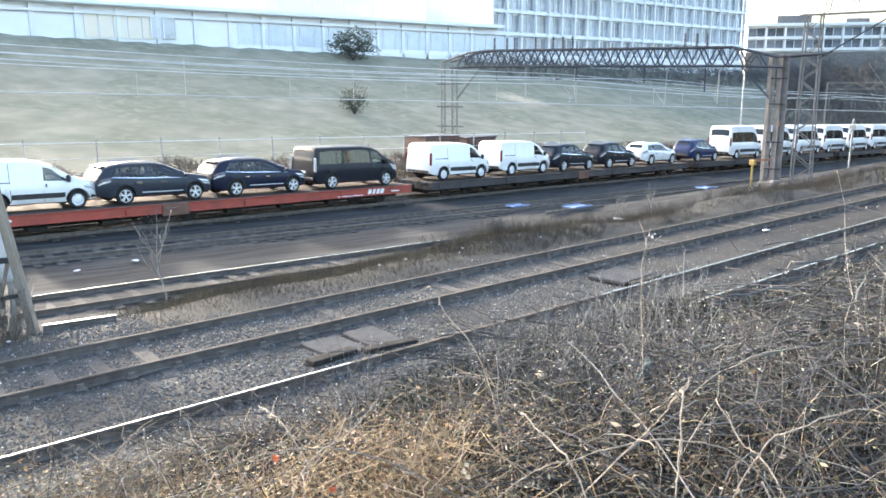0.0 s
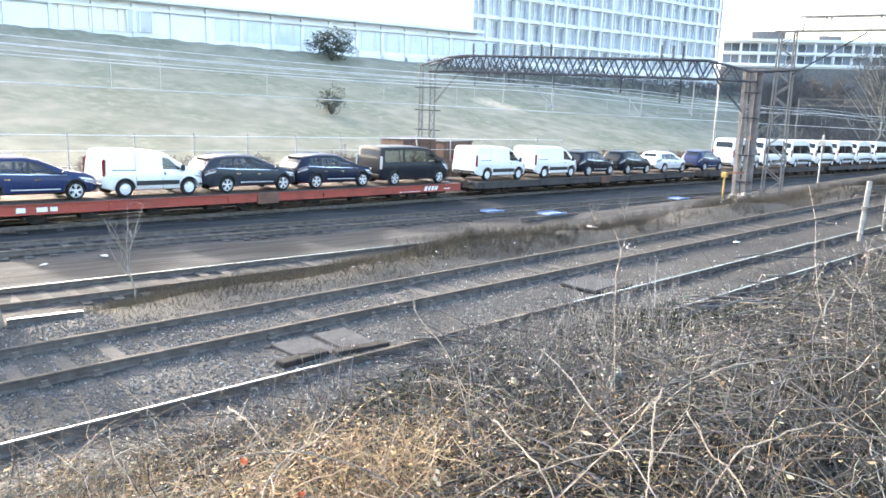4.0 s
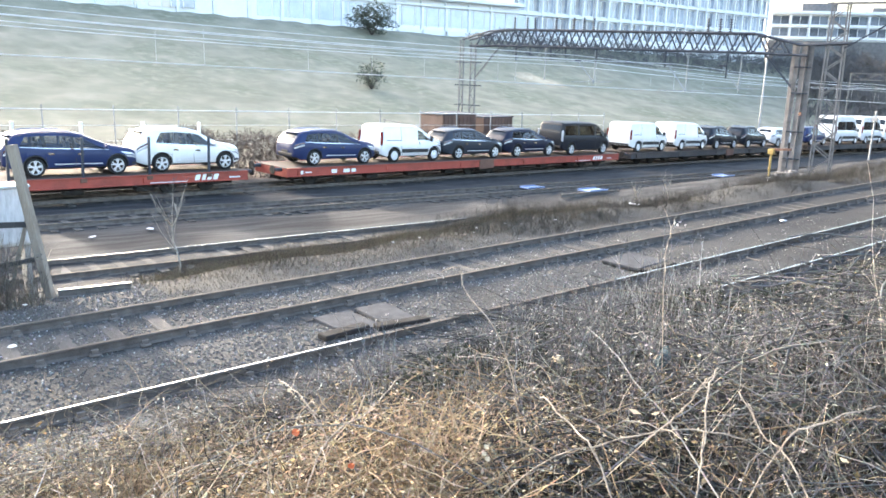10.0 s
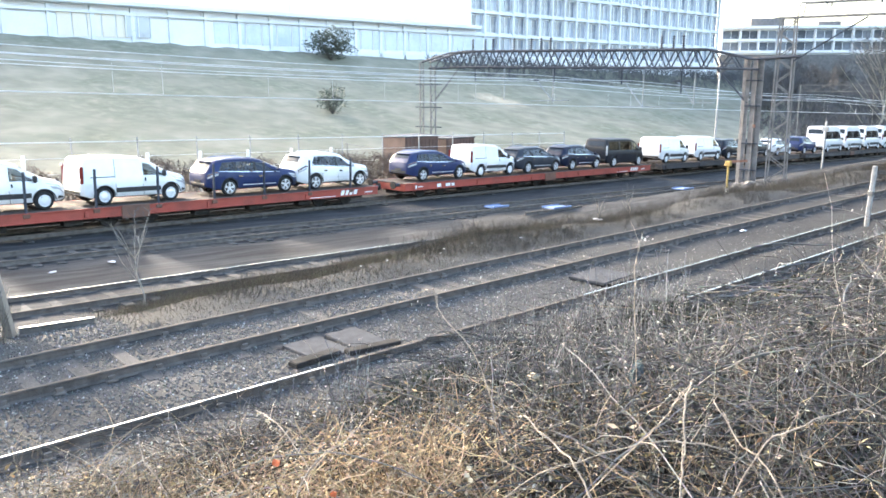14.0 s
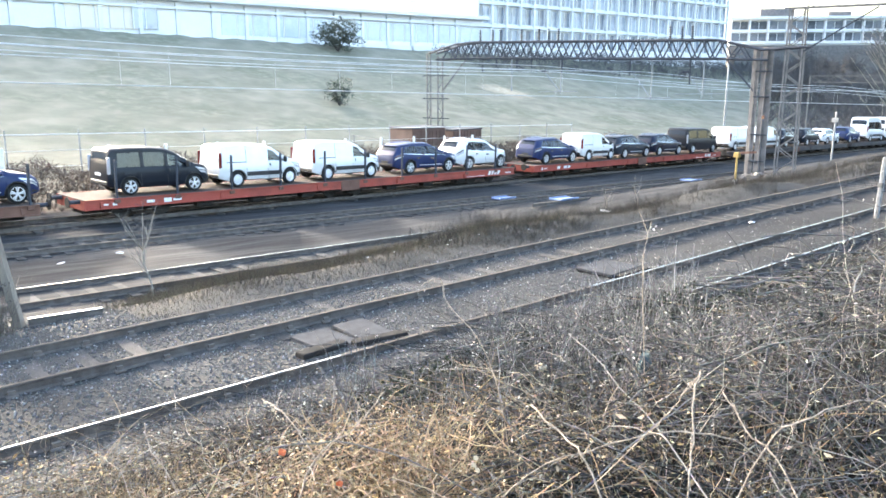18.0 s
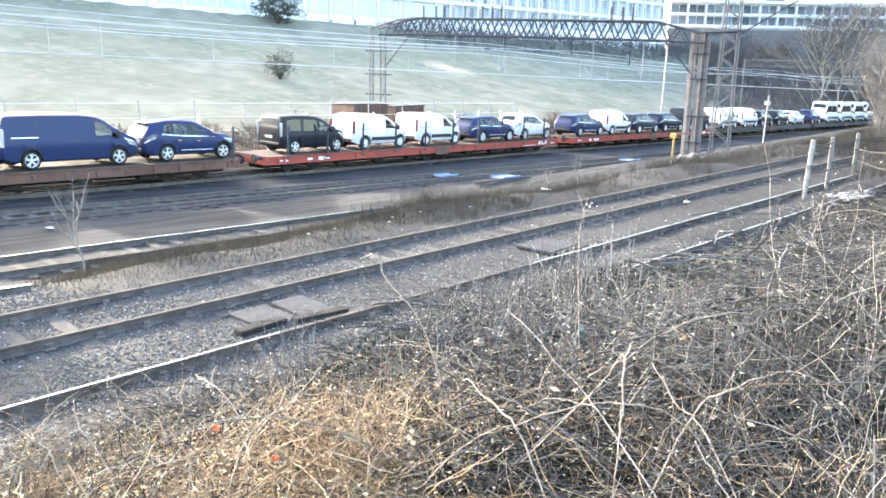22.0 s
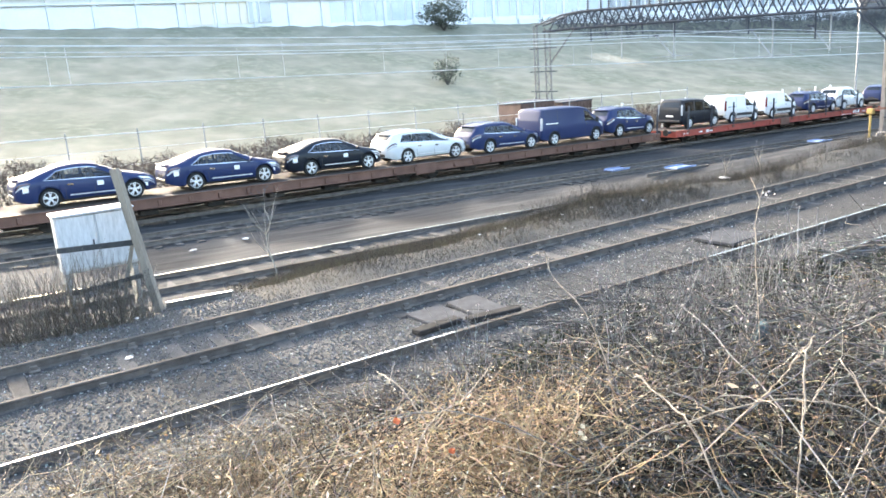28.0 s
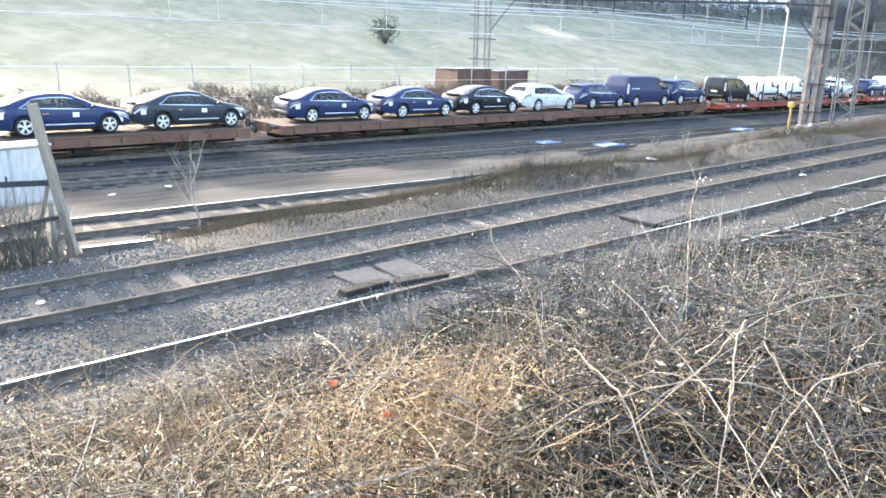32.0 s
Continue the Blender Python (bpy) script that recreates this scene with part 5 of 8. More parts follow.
for u, ln in ((3.6, 0.9), (4.7, 0.55), (6.3, 0.6), (9.6, 0.9), (14.2, 1.0), (17.9, 1.5), (7.4, 0.6)):
    zb = 5.36 - 0.012 * u
    part("drop_bracket", Geo().tube([gp(u, zb), gp(u, zb - ln)], 0.045, 6), M["steel_dark"], gantry)
for u, z1, dg in ((5.9, 3.2, 0), (9.55, 3.05, 1.3), (15.6, 2.75, 1.3), (18.7, 3.0, 1.1)):
    zb = 5.36 - 0.012 * u
    part("drop_tube", Geo().tube([gp(u, zb), gp(u, z1)], 0.045, 6), M["steel_grey"], gantry, "pale steel tube")
    if dg:
        part("registration_arm", Geo().tube([gp(u - dg, zb - 0.7), gp(u, z1 + 0.1)], 0.035, 6), M["steel_grey"], gantry)
        part("arm_insulator", Geo().tube([gp(u - dg - 0.1, zb - 0.75), gp(u - dg + 0.3, zb - 0.75)], 0.06, 7), M["insulator"], gantry)
        part("steady_arm", Geo().tube([gp(u - 1.6, z1 + 0.1), gp(u + 1.2, z1 + 0.15)], 0.025, 5), M["steel_grey"], gantry)

mast = thing("lattice_mast", "tall rusty lattice mast with zigzag lacing", "mast")
z0 = gz(23.5) - 0.2
for du in (-0.5, 0.5):
    for sd in (-0.35, 0.35):
        part("mast_post", Geo().beam(gp(23.55 + du, z0, sd), gp(23.55 + du * 0.75, 7.75, sd), 0.075, 0.075), M["steel_rust"], mast)
for k in range(14):
    za, zb = z0 + (7.6 - z0) * k / 14, z0 + (7.6 - z0) * (k + 1) / 14
    sgn = 1 if k % 2 else -1
    for sd in (-0.35, 0.35):
        part("mast_lacing", Geo().beam(gp(23.55 - sgn * 0.45, za, sd), gp(23.55 + sgn * 0.45, zb, sd), 0.035, 0.05), M["steel_rust"], mast)
BX0, BX1 = Vector((43.0, 12.8, 0)), Vector((46.5, -5.0, 0))
for dz, sd, f0 in ((7.7, -0.3, 0.0), (7.7, 0.3, 0.0), (8.42, -0.3, 0.07), (8.42, 0.3, 0.07)):
    a = BX0.lerp(BX1, f0)
    part("boom_chord", Geo().beam((a.x + sd, a.y, dz), (BX1.x + sd, BX1.y, dz - 0.1), 0.07, 0.08), M["steel_rust"], mast)
for sd in (-0.3, 0.3):
    a = BX0.lerp(BX1, 0.07)
    part("boom_lacing", Geo().beam((a.x + sd, a.y, 8.42), (a.x + sd, a.y + 0.12, 7.7), 0.05, 0.05), M["steel_rust"], mast)
    for k in range(6):
        a = BX0.lerp(BX1, 0.14 + 0.14 * k)
        part("boom_hanger", Geo().beam((a.x + sd, a.y, 8.4), (a.x + sd, a.y, 8.18), 0.05, 0.07), M["steel_dark"], mast)
for k in range(7):
    a, b = BX0.lerp(BX1, 0.5 + 0.07 * k), BX0.lerp(BX1, 0.57 + 0.07 * k)
    za, zb = (7.68, 8.36) if k % 2 else (8.36, 7.68)
    part("boom_lacing", Geo().beam((a.x, a.y, za), (b.x, b.y, zb), 0.05, 0.05), M["steel_rust"], mast)
part("boom_stay", Geo().beam(gp(23.9, 5.4), (44.2, 8.6, 7.6), 0.07, 0.07), M["steel_dark"], mast)
part("far_leg", Geo().beam((46.4, -4.6, float(land(46.4, -4.6)) - 0.1), (46.4, -4.6, 8.3), 0.3, 0.3), M["steel_rust"], mast)

ole2 = thing("overhead_gantry", "distant pale overhead line frame on thin posts", "gantry")
for y in (15.2, 33.0):
    part("leg_post", Geo().beam((92, y, float(land(92, y)) - 0.1), (92, y, 4.2), 0.1, 0.1), M["fence_grey"], ole2)
for z in (3.5, 4.2):
    part("boom_chord", Geo().beam((92, 15.2, z), (92, 33, z), 0.05, 0.05), M["fence_grey"], ole2)
for k in range(12):
    part("lacing_bar", Geo().beam((92, 15.2 + 17.8 * k / 12, 3.5 if k % 2 else 4.2), (92, 15.2 + 17.8 * (k + 1) / 12, 4.2 if k % 2 else 3.5), 0.03, 0.03), M["fence_grey"], ole2)


def overhead_wire(label, fy, dz, r, x0=-60, x1=150, sag=0.0, mat="wire"):
    xs = np.linspace(x0, x1, 54)
    pts = [(x, fy(x), float(line_z(x)) + dz - sag * math.sin(math.pi * ((x - 40) % 52) / 52)) for x in xs]
    g = Geo().tube(pts, r, 5)
    return thing("overhead_wire", label, "wire", "overhead wires", g=g, mat=M[mat])


for nm, fy in (("train line", line_y), ("near line", lambda x: 18.85 + 0.02 * (x - 20))):
    overhead_wire("contact wire glinting over the railway", fy, 5.0, 0.012)
    overhead_wire("carrying wire hung over the railway", fy, 6.55, 0.014, sag=0.5)
for dz, dy in ((6.95, 1.3), (6.3, 2.1), (6.75, 3.0)):
    overhead_wire("feeder wire glinting in the low sun", lambda x, dy=dy: line_y(x) + dy, dz, 0.016, sag=0.3)
for fy, nm in ((line_y, "a"), (lambda x: 18.85 + 0.02 * (x - 20), "b")):
    for x in np.arange(-10, 110, 7.0):
        za = float(line_z(x))
        thing("dropper_wire", "thin dropper between two overhead wires", "wire", "droppers", g=Geo().tube([(x, fy(x), za + 5.0), (x, fy(x), za + 6.2)], 0.006, 4), mat=M["wire"])

pole = thing("lighting_pole", "slender pale steel pole on the grass bank", "pole")
pz = float(land(73.6, 33))
part("shaft", Geo().tube([(73.6, 33, pz - 0.2), (73.7, 33, 6.3)], [0.11, 0.08], 8), M["steel_grey"], pole)
part("bracket", Geo().beam((73.7, 33.4, 6.2), (73.7, 31.4, 6.3), 0.1, 0.12), M["steel_dark"], pole)
sig = thing("signal_post", "pale thin post with a small sign on top", "post")
sx, sy = 56.5, 15.2
sz = float(land(sx, sy))
part("shaft", Geo().tube([(sx, sy, sz - 0.1), (sx + 0.05, sy, sz + 3.3)], 0.07, 8), M["steel_grey"], sig)
part("sign_plate", Geo().box((sx - 0.05, sy, sz + 2.75), (0.04, 0.45, 0.3), None, 0.01), M["steel_grey"], sig)

# ---- yellow post, panels, boards, loose bits on the ground ----
yx, yy = 39.4, 13.1
yz0 = float(land(yx, yy))
yp = thing("marker_post", "yellow-painted post with a square head on a pale foot", "post")
part("shaft", Geo().box((yx, yy, yz0 + 0.75), (0.10, 0.10, 1.5), None, 0.02), M["yellow"], yp)
part("head", Geo().box((yx, yy, yz0 + 1.6), (0.24, 0.32, 0.28), None, 0.03), M["yellow"], yp)
part("arm", Geo().beam((yx, yy - 0.2, yz0 + 1.72), (yx + 0.1, yy - 1.0, yz0 + 1.8), 0.1, 0.12), M["wag_brown"], yp, "dull orange arm")
part("foot", Geo().box((yx, yy, yz0 + 0.12), (0.2, 0.2, 0.34), None, 0.02), M["white_conc"], yp)
for k in range(7):
    thing("lump", "rough grey lump of concrete beside a column", "rubble", "rubble by the column", g=Geo().box((0, 0, 0), (random.uniform(0.3, 0.7), random.uniform(0.3, 0.6), random.uniform(0.25, 0.5)), None, 0.08), mat=M["brick"],
          m=pose(41.0 + random.uniform(-0.8, 1.6), 12.9 + random.uniform(-0.7, 0.7), float(land(41, 12.9)) + 0.1, random.uniform(-9, 9), random.uniform(-9, 9), random.uniform(0, 90)))
for px, py, sx_, sy_ in ((27.9, 19.2, 1.2, 0.6), (28.0, 15.4, 1.35, 0.7), (39.2, 15.6, 1.2, 0.7)):
    p = thing("drip_tray", "flat pale blue tray lying on the ballast", "tray", "blue trays", m=pose(px, py, max(float(land(px, py)), float(line_z(px)) - 0.2) + 0.13, 0, 1.9, 4))
    part("tray_bed", Geo().box((0, 0, 0), (sx_, sy_, 0.05), None, 0.01), M["blue_panel"], p)
    for sg in (-1, 1):
        part("tray_rim", Geo().box((0, sg * sy_ / 2, 0.04), (sx_, 0.05, 0.07), None, 0.01), M["blue_panel"], p)
for bx, by, w, d, z, rz, label in ((6.65, 2.62, 0.72, 1.02, 0.03, 3, "grey weathered lid lying between the tracks"), (7.38, 2.58, 0.62, 0.98, 0.06, -2, "grey weathered lid lying between the tracks"),
                                   (14.0, 2.42, 1.15, 0.95, 0.1, 4, "grey lid lying proud over dark packing beside the rail"), (3.0, 4.25, 0.55, 0.8, -0.06, 4, "grey weathered lid sunk in the ballast")):
    t = thing("trough_lid", label, "lid", "trough lids", m=pose(bx, by, z - 0.185, 0, random.uniform(-1, 1), rz))
    part("board", Geo().box((0, 0, 0), (w, d, 0.07), None, 0.012), M["lid_board"], t)
    for e in (-1, 1):
        part("batten", Geo().box((0, e * d * 0.42, -0.09), (w * 0.94, 0.1, 0.11), None, 0.01), M["timber_dark"], t, "dark packing under the lid")
for bx, by, w, d, rz in ((6.3, 2.16, 0.9, 0.22, 6), (7.3, 1.98, 1.0, 0.2, -4), (14.1, 1.84, 1.1, 0.18, 2)):
    thing("packing_board", "dark rotten board lying beside a trough lid", "board", "packing boards", g=Geo().box((0, 0, 0), (w, d, 0.09), None, 0.015), mat=M["timber_dark"], m=pose(bx, by, -0.1, 0, random.uniform(-2, 2), rz))


def scrap(name, label, cat, x, y, s, mat, up=0.03, group="litter"):
    g = Geo()
    n = 6
    vs = [(0, 0, s * 0.35)] + [(s * math.cos(6.28 * k / n) * random.uniform(0.6, 1.1), s * 0.7 * math.sin(6.28 * k / n) * random.uniform(0.6, 1.1), random.uniform(0, s * 0.3)) for k in range(n)] + [(0, 0, -0.01)]
    g.add(vs, [(0, k + 1, (k + 1) % n + 1) for k in range(n)] + [(n + 1, (k + 1) % n + 1, k + 1) for k in range(n)])
    thing(name, label, cat, group, g=g, mat=M[mat], m=pose(x, y, float(land(x, y)) + up, 0, 0, random.uniform(0, 360)))


scrap("litter", "crumpled white paper on the ballast", "litter", 21.6, 3.0, 0.14, "litter", 0.08)
scrap("litter", "crumpled white plastic on the ballast", "litter", 2.0, 4.4, 0.09, "litter", 0.03)
scrap("litter", "white scrap beside the siding", "litter", 2.6, 6.6, 0.07, "litter", 0.05)
scrap("litter", "white scrap on the dirty ballast", "litter", 8.1, 16.5, 0.2, "litter", 0.05)
scrap("litter", "white scrap on the dirty ballast", "litter", 6.2, 15.9, 0.16, "litter", 0.05)
scrap("litter", "pale scrap in the dry weeds", "litter", 20.2, 7.2, 0.2, "litter", 0.12)
for k in range(6):
    scrap("flint", "pale stone in the dry weeds", "stone", 10.0 + 1.1 * k + random.uniform(-0.5, 0.5), 6.3 + random.uniform(-0.2, 0.4), 0.05, "litter", 0.12, "pale stones")
for k in range(26):
    scrap("rubble_lump", "pale lump of broken rubble by the fence", "rubble", 25.6 + 2.4 * random.random() ** 0.8, random.uniform(-0.55, 0.45), random.uniform(0.12, 0.3), "rubble", 0.08, "rubble by the fence")

# ---- post and rail fence ----
fence = thing("post_and_rail_fence", "pale concrete posts with thin weathered rails", "fence")
FP = [(25.45, 0.97, 1.69), (28.06, 1.22, 1.6), (32.74, 1.85, 1.42), (30.33, -0.1, 1.24), (41.0, 1.4, 1.3), (33.4, -1.3, 1.2)]
for k, (x, y, h) in enumerate(FP):
    p = part("post", Geo().box((x, y, (h - 0.15) / 2), (0.14, 0.13, h + 0.25), pose(0, 0, 0, random.uniform(-1.5, 1.5), 3 if k == 0 else random.uniform(-1.5, 1.5), 8).to_3x3(), 0.025), M["concrete" if k == 0 else "fence_grey"], fence)
    if k == 0:
        part("post_band", Geo().box((x - 0.01, y, 0.9), (0.16, 0.15, 0.14), None, 0.01), M["fence_grey"], p)
for a, b, fa, fb in ((0, 1, 0.93, 0.92), (1, 2, 0.92, 0.86), (2, 4, 0.86, 0.8), (0, 2, 0.9, 0.6), (2, 3, 0.6, 0.86), (3, 5, 0.86, 0.8), (0, 1, 0.42, 0.36), (1, 2, 0.36, 0.2), (2, 3, 0.3, 0.35), (3, 5, 0.35, 0.3)):
    A, B = FP[a], FP[b]
    mx, my, mz = (A[0] + B[0]) / 2 + random.uniform(-0.03, 0.03), (A[1] + B[1]) / 2, (A[2] * fa + B[2] * fb) / 2 - random.uniform(0.01, 0.05)
    part("rail", Geo().tube([(A[0], A[1] - 0.05, A[2] * fa), (mx, my - 0.05, mz), (B[0], B[1] - 0.05, B[2] * fb)], [0.022, 0.018, 0.02], 6), M["timber"], fence)

# ---- leaning post and cabinet by the siding ----
lean = thing("leaning_post", "weathered leaning timber post braced beside the siding", "post")
lz = float(land(3.15, 7.2))
part("post", Geo().beam((3.17, 7.2, lz - 0.15), (2.81, 7.5, 2.5), 0.15, 0.13), M["post_wood"], lean)
part("brace", Geo().beam((2.55, 7.75, lz - 0.1), (2.95, 7.5, 1.2), 0.05, 0.06), M["post_wood"], lean)
part("cross_rail", Geo().beam((1.62, 7.75, 1.1), (3.0, 7.5, 1.06), 0.05, 0.10), M["timber"], lean)
part("cross_rail", Geo().beam((1.75, 7.75, 0.25), (3.05, 7.5, 0.4), 0.05, 0.08), M["timber"], lean)
cab = thing("relay_cabinet", "weathered pale grey trackside cabinet with two doors", "cabinet")
cz = float(land(2.3, 8.3))
part("body", Geo().box((2.42, 8.45, 1.08), (1.42, 0.5, 1.12), None, 0.03), M["cabinet"], cab)
for k, x in enumerate((2.07, 2.78)):
    d = part("door", Geo().box((x, 8.18, 1.1), (0.67, 0.035, 1.04), None, 0.012), M["cabinet"], cab)
    part("handle", Geo().box((x + 0.27, 8.15, 1.05), (0.03, 0.03, 0.16)), M["steel_dark"], d)
part("lid", Geo().box((2.42, 8.42, 1.66), (1.5, 0.62, 0.05), None, 0.02), M["cabinet"], cab)
for x in (1.8, 3.04):
    part("leg", Geo().box((x, 8.45, (0.5 + cz) / 2), (0.1, 0.4, 0.5 - cz + 0.2)), M["concrete"], cab)

# ---- behind the train: fence, cabins, wooden steps ----
for k in range(24):
    x = -22 + 3.0 * k
    y = 29.2 + 0.04 * (x - 10)
    z = float(land(x, y))
    if k == 0:
        bf = thing("back_fence", "thin wire fence on pale posts behind the train", "fence")
    top = 1.78 - 0.03 * (x - 8)
    part("post", Geo().box((x, y, (z + top) / 2), (0.05, 0.05, top - z + 0.3)), M["steel_grey"], bf)
    if k < 23:
        x2 = x + 3.0
        t2 = 1.78 - 0.03 * (x2 - 8)
        for f in (0.0, 0.7, 1.4):
            part("fence_wire", Geo().tube([(x, y, top - 0.04 - f), (x2, y + 0.12, t2 - 0.04 - f)], 0.022 if f == 0 else 0.01, 4), M["post_white"], bf)


def cabin(x, y, L, D, top):
    z0 = float(land(x, y)) - 0.1
    c = thing("steel_cabin", "rust-brown steel cabin behind the train", "cabin", "cabins")
    part("body", Geo().box((x, y, (z0 + top) / 2), (L, D, top - z0), None, 0.04), M["cabin"], c)
    n = int(L / 0.3)
    for k in range(n):
        part("rib", Geo().box((x - L / 2 + (k + 0.5) * L / n, y - D / 2 - 0.02, (z0 + top) / 2), (0.1, 0.05, top - z0 - 0.25)), M["cabin"], c)
    part("roof", Geo().box((x, y, top + 0.04), (L + 0.1, D + 0.1, 0.08), None, 0.02), M["steel_dark"], c)


cabin(33.9, 33.2, 2.9, 2.4, 0.78)
cabin(37.6, 33.4, 2.7, 2.4, 0.52)
rl = thing("handrail", "grey sloping handrail on the grass bank", "handrail")
ha, hb = Vector((34.0, 41.0, float(land(34, 41)) + 1.0)), Vector((33.2, 31.0, float(land(33.2, 31)) + 1.6))
part("rail", Geo().tube([ha, hb], 0.025, 6), M["fence_grey"], rl)
for f in (0.02, 0.5, 0.98):
    q = ha.lerp(hb, f)
    part("post", Geo().tube([q, (q.x, q.y, float(land(q.x, q.y)) - 0.1)], 0.03, 6), M["fence_grey"], rl)

# ---- buildings on the ridge ----
hall = thing("long_white_hall", "long low white hall with a panelled front", "building")
hz = 8.4
part("wall", Geo().box((28, 97.4, hz + 2.2), (139, 10, 6.0)), M["facade"], hall, "white wall")
part("plinth", Geo().box((28, 92.2, hz - 0.6), (139, 0.5, 2.4)), M["facade_frame"], hall)
pane = mesh_of("pane", Geo().box((0, 0, 0), (4.3, 0.08, 3.5)), M["facade"])
pier = mesh_of("pier", Geo().box((0, 0, 0), (0.45, 0.5, 5.6)), M["facade_frame"])
for k in range(29):
    x = -41 + 4.8 * k
    o = part("pier", pier, None, hall)
    o.matrix_basis = pose(x - 2.4, 92.2, hz + 2.3)
    o = part("pane", pane, None, hall)
    o.matrix_basis = pose(x, 92.28, hz + 2.3)
part("roof", Geo().box((28, 97, hz + 5.5), (140, 12, 0.6), None, 0.1), M["facade_frame"], hall)
part("string_course", Geo().box((28, 91.95, hz + 4.35), (139, 0.3, 0.3)), M["facade_frame"], hall)
for k in range(5):
    part("warm_panel", Geo().box((30.2 + 1.7 * k, 92.16, hz + 3.0), (1.5, 0.12, 3.0)), M["warm_panel"], hall, "cream panel")
dw = part("doorway", Geo().box((38.8, 92.05, hz + 2.9), (3.0, 0.2, 2.6)), M["office_glass"], hall, "grey glazed doorway")
for dx in (-1.55, 0.0, 1.55):
    part("door_post", Geo().box((38.8 + dx, 91.9, hz + 2.9), (0.14, 0.16, 2.7)), M["facade_frame"], dw)
part("door_head", Geo().box((38.8, 91.9, hz + 4.2), (3.3, 0.16, 0.16)), M["facade_frame"], dw)
for k in range(22):
    part("glazed_strip", Geo().box((50 + 2.4 * k, 92.2, hz + 2.6), (2.05, 0.06, 2.7)), M["pale_pane"], hall)
    part("glazing_bar", Geo().box((51.2 + 2.4 * k, 92.14, hz + 2.6), (0.16, 0.1, 2.9)), M["facade_frame"], hall)
upper = thing("white_block", "tall plain white block behind the hall", "building")
part("wall", Geo().box((77, 128, 16), (44, 16, 18)), M["facade"], upper)
part("roof", Geo().box((77, 128, 25.3), (45, 17, 0.6)), M["facade_frame"], upper)
for k in range(7):
    part("panel_joint", Geo().box((57 + 6.8 * k, 119.96, 18), (0.12, 0.1, 14)), M["facade_frame"], upper)



def block(name, label, x0, x1, y, z0, bays, floors, fh, depth=16.0, roofh=1.0, split=2, glass="office_glass"):
    b = thing(name, label, "building")
    L = x1 - x0
    part("wall", Geo().box(((x0 + x1) / 2, y + depth / 2 + 0.5, z0 + floors * fh / 2 - 3), (L, depth, floors * fh + 6)), M["facade"], b)
    part("roof", Geo().box(((x0 + x1) / 2, y + depth / 2, z0 + floors * fh + roofh / 2), (L + 1, depth + 1.6, roofh)), M["facade_frame"], b)
    bw = L / bays
    gw = (bw - 0.7) / split - 0.12
    gl = mesh_of("pane", Geo().box((0, 0, 0), (gw, 0.1, fh - 0.95)), M[glass])
    mul = mesh_of("mullion", Geo().box((0, 0, 0), (0.38, 0.6, fh * floors)), M["facade_frame"])
    fr = mesh_of("window_frame", Geo().box((0, -0.06, (fh - 0.95) / 2), (bw - 0.6, 0.14, 0.12)).box((0, -0.06, 0), (0.1, 0.14, fh - 0.95)), M["facade_frame"])
    for f in range(floors + 1):
        part("floor_band", Geo().box(((x0 + x1) / 2, y + 0.15, z0 + f * fh), (L, 0.7, 0.55)), M["facade_frame"], b)
    for k in range(bays + 1):
        o = part("mullion", mul, None, b)
        o.matrix_basis = pose(x0 + k * bw, y - 0.02, z0 + floors * fh / 2)
    for k in range(bays):
        for f in range(floors):
            w = part("window", fr, None, b)
            w.matrix_basis = pose(x0 + (k + 0.5) * bw, y + 0.42, z0 + (f + 0.5) * fh)
            for q in range(split):
                o = part("pane", gl, None, w)
                o.matrix_basis = pose((q - (split - 1) / 2) * (gw + 0.14), 0.02, 0)
    return b


block("office_block", "tall white office block with a grid of windows", 98.5, 183, 95, 9.2, 23, 5, 3.9, 18)
off_blk = bpy.data.objects["office_block"]
part("base_wall", Geo().box((140.7, 95.6, 5.4), (84.6, 1.4, 7.6)), M["facade"], off_blk, "white base wall")
for k in range(24):
    part("base_pier", Geo().box((98.5 + 84.5 * k / 23, 94.8, 5.4), (0.5, 0.3, 7.6)), M["facade_frame"], off_blk)
low_blk = block("low_office", "low office range with white bands and dark windows", 0, 64, 0, 13.2, 13, 2, 3.1, 14, 0.7, glass="dark_glass")
part("plant_room", Geo().box((13, 7, 21.2), (9, 6, 2.4)), M["brick"], low_blk, "dark roof plant room")
part("plant_room", Geo().box((30, 8, 20.8), (6, 5, 1.6)), M["brick"], low_blk, "dark roof plant room")
part("plinth", Geo().box((32, 7.3, 5.2), (64.4, 14.8, 14.6)), M["brick"], low_blk, "sooty brick plinth")
low_blk.matrix_basis = pose(205, 106, 0, 0, 0, -47.6)
rw_ = thing("retaining_wall", "sooty retaining wall below the office range", "wall", kind="structure", g=Geo().box((288, 94, 6.2), (206, 1.2, 9.0)).box((288, 94, 10.9), (206, 1.6, 0.4)), mat=M["brick"])


# ---- plants ----
rng = np.random.default_rng(7)


def low_growth(P):
    """What grows low enough on the trampled stretch of the bank beside the open rail, with a few stems left standing."""
    x, y, z = P[..., 0], P[..., 1], P[..., 2]
    az = np.degrees(np.arctan2(x, y + 7.9))
    tall = (x > 6.0) & (az > 60.0) & (az < 70.5) & (z > 0.532 * (-0.45 - y))
    return ~tall.any(axis=1) | (rng.random(len(P)) < 0.02)


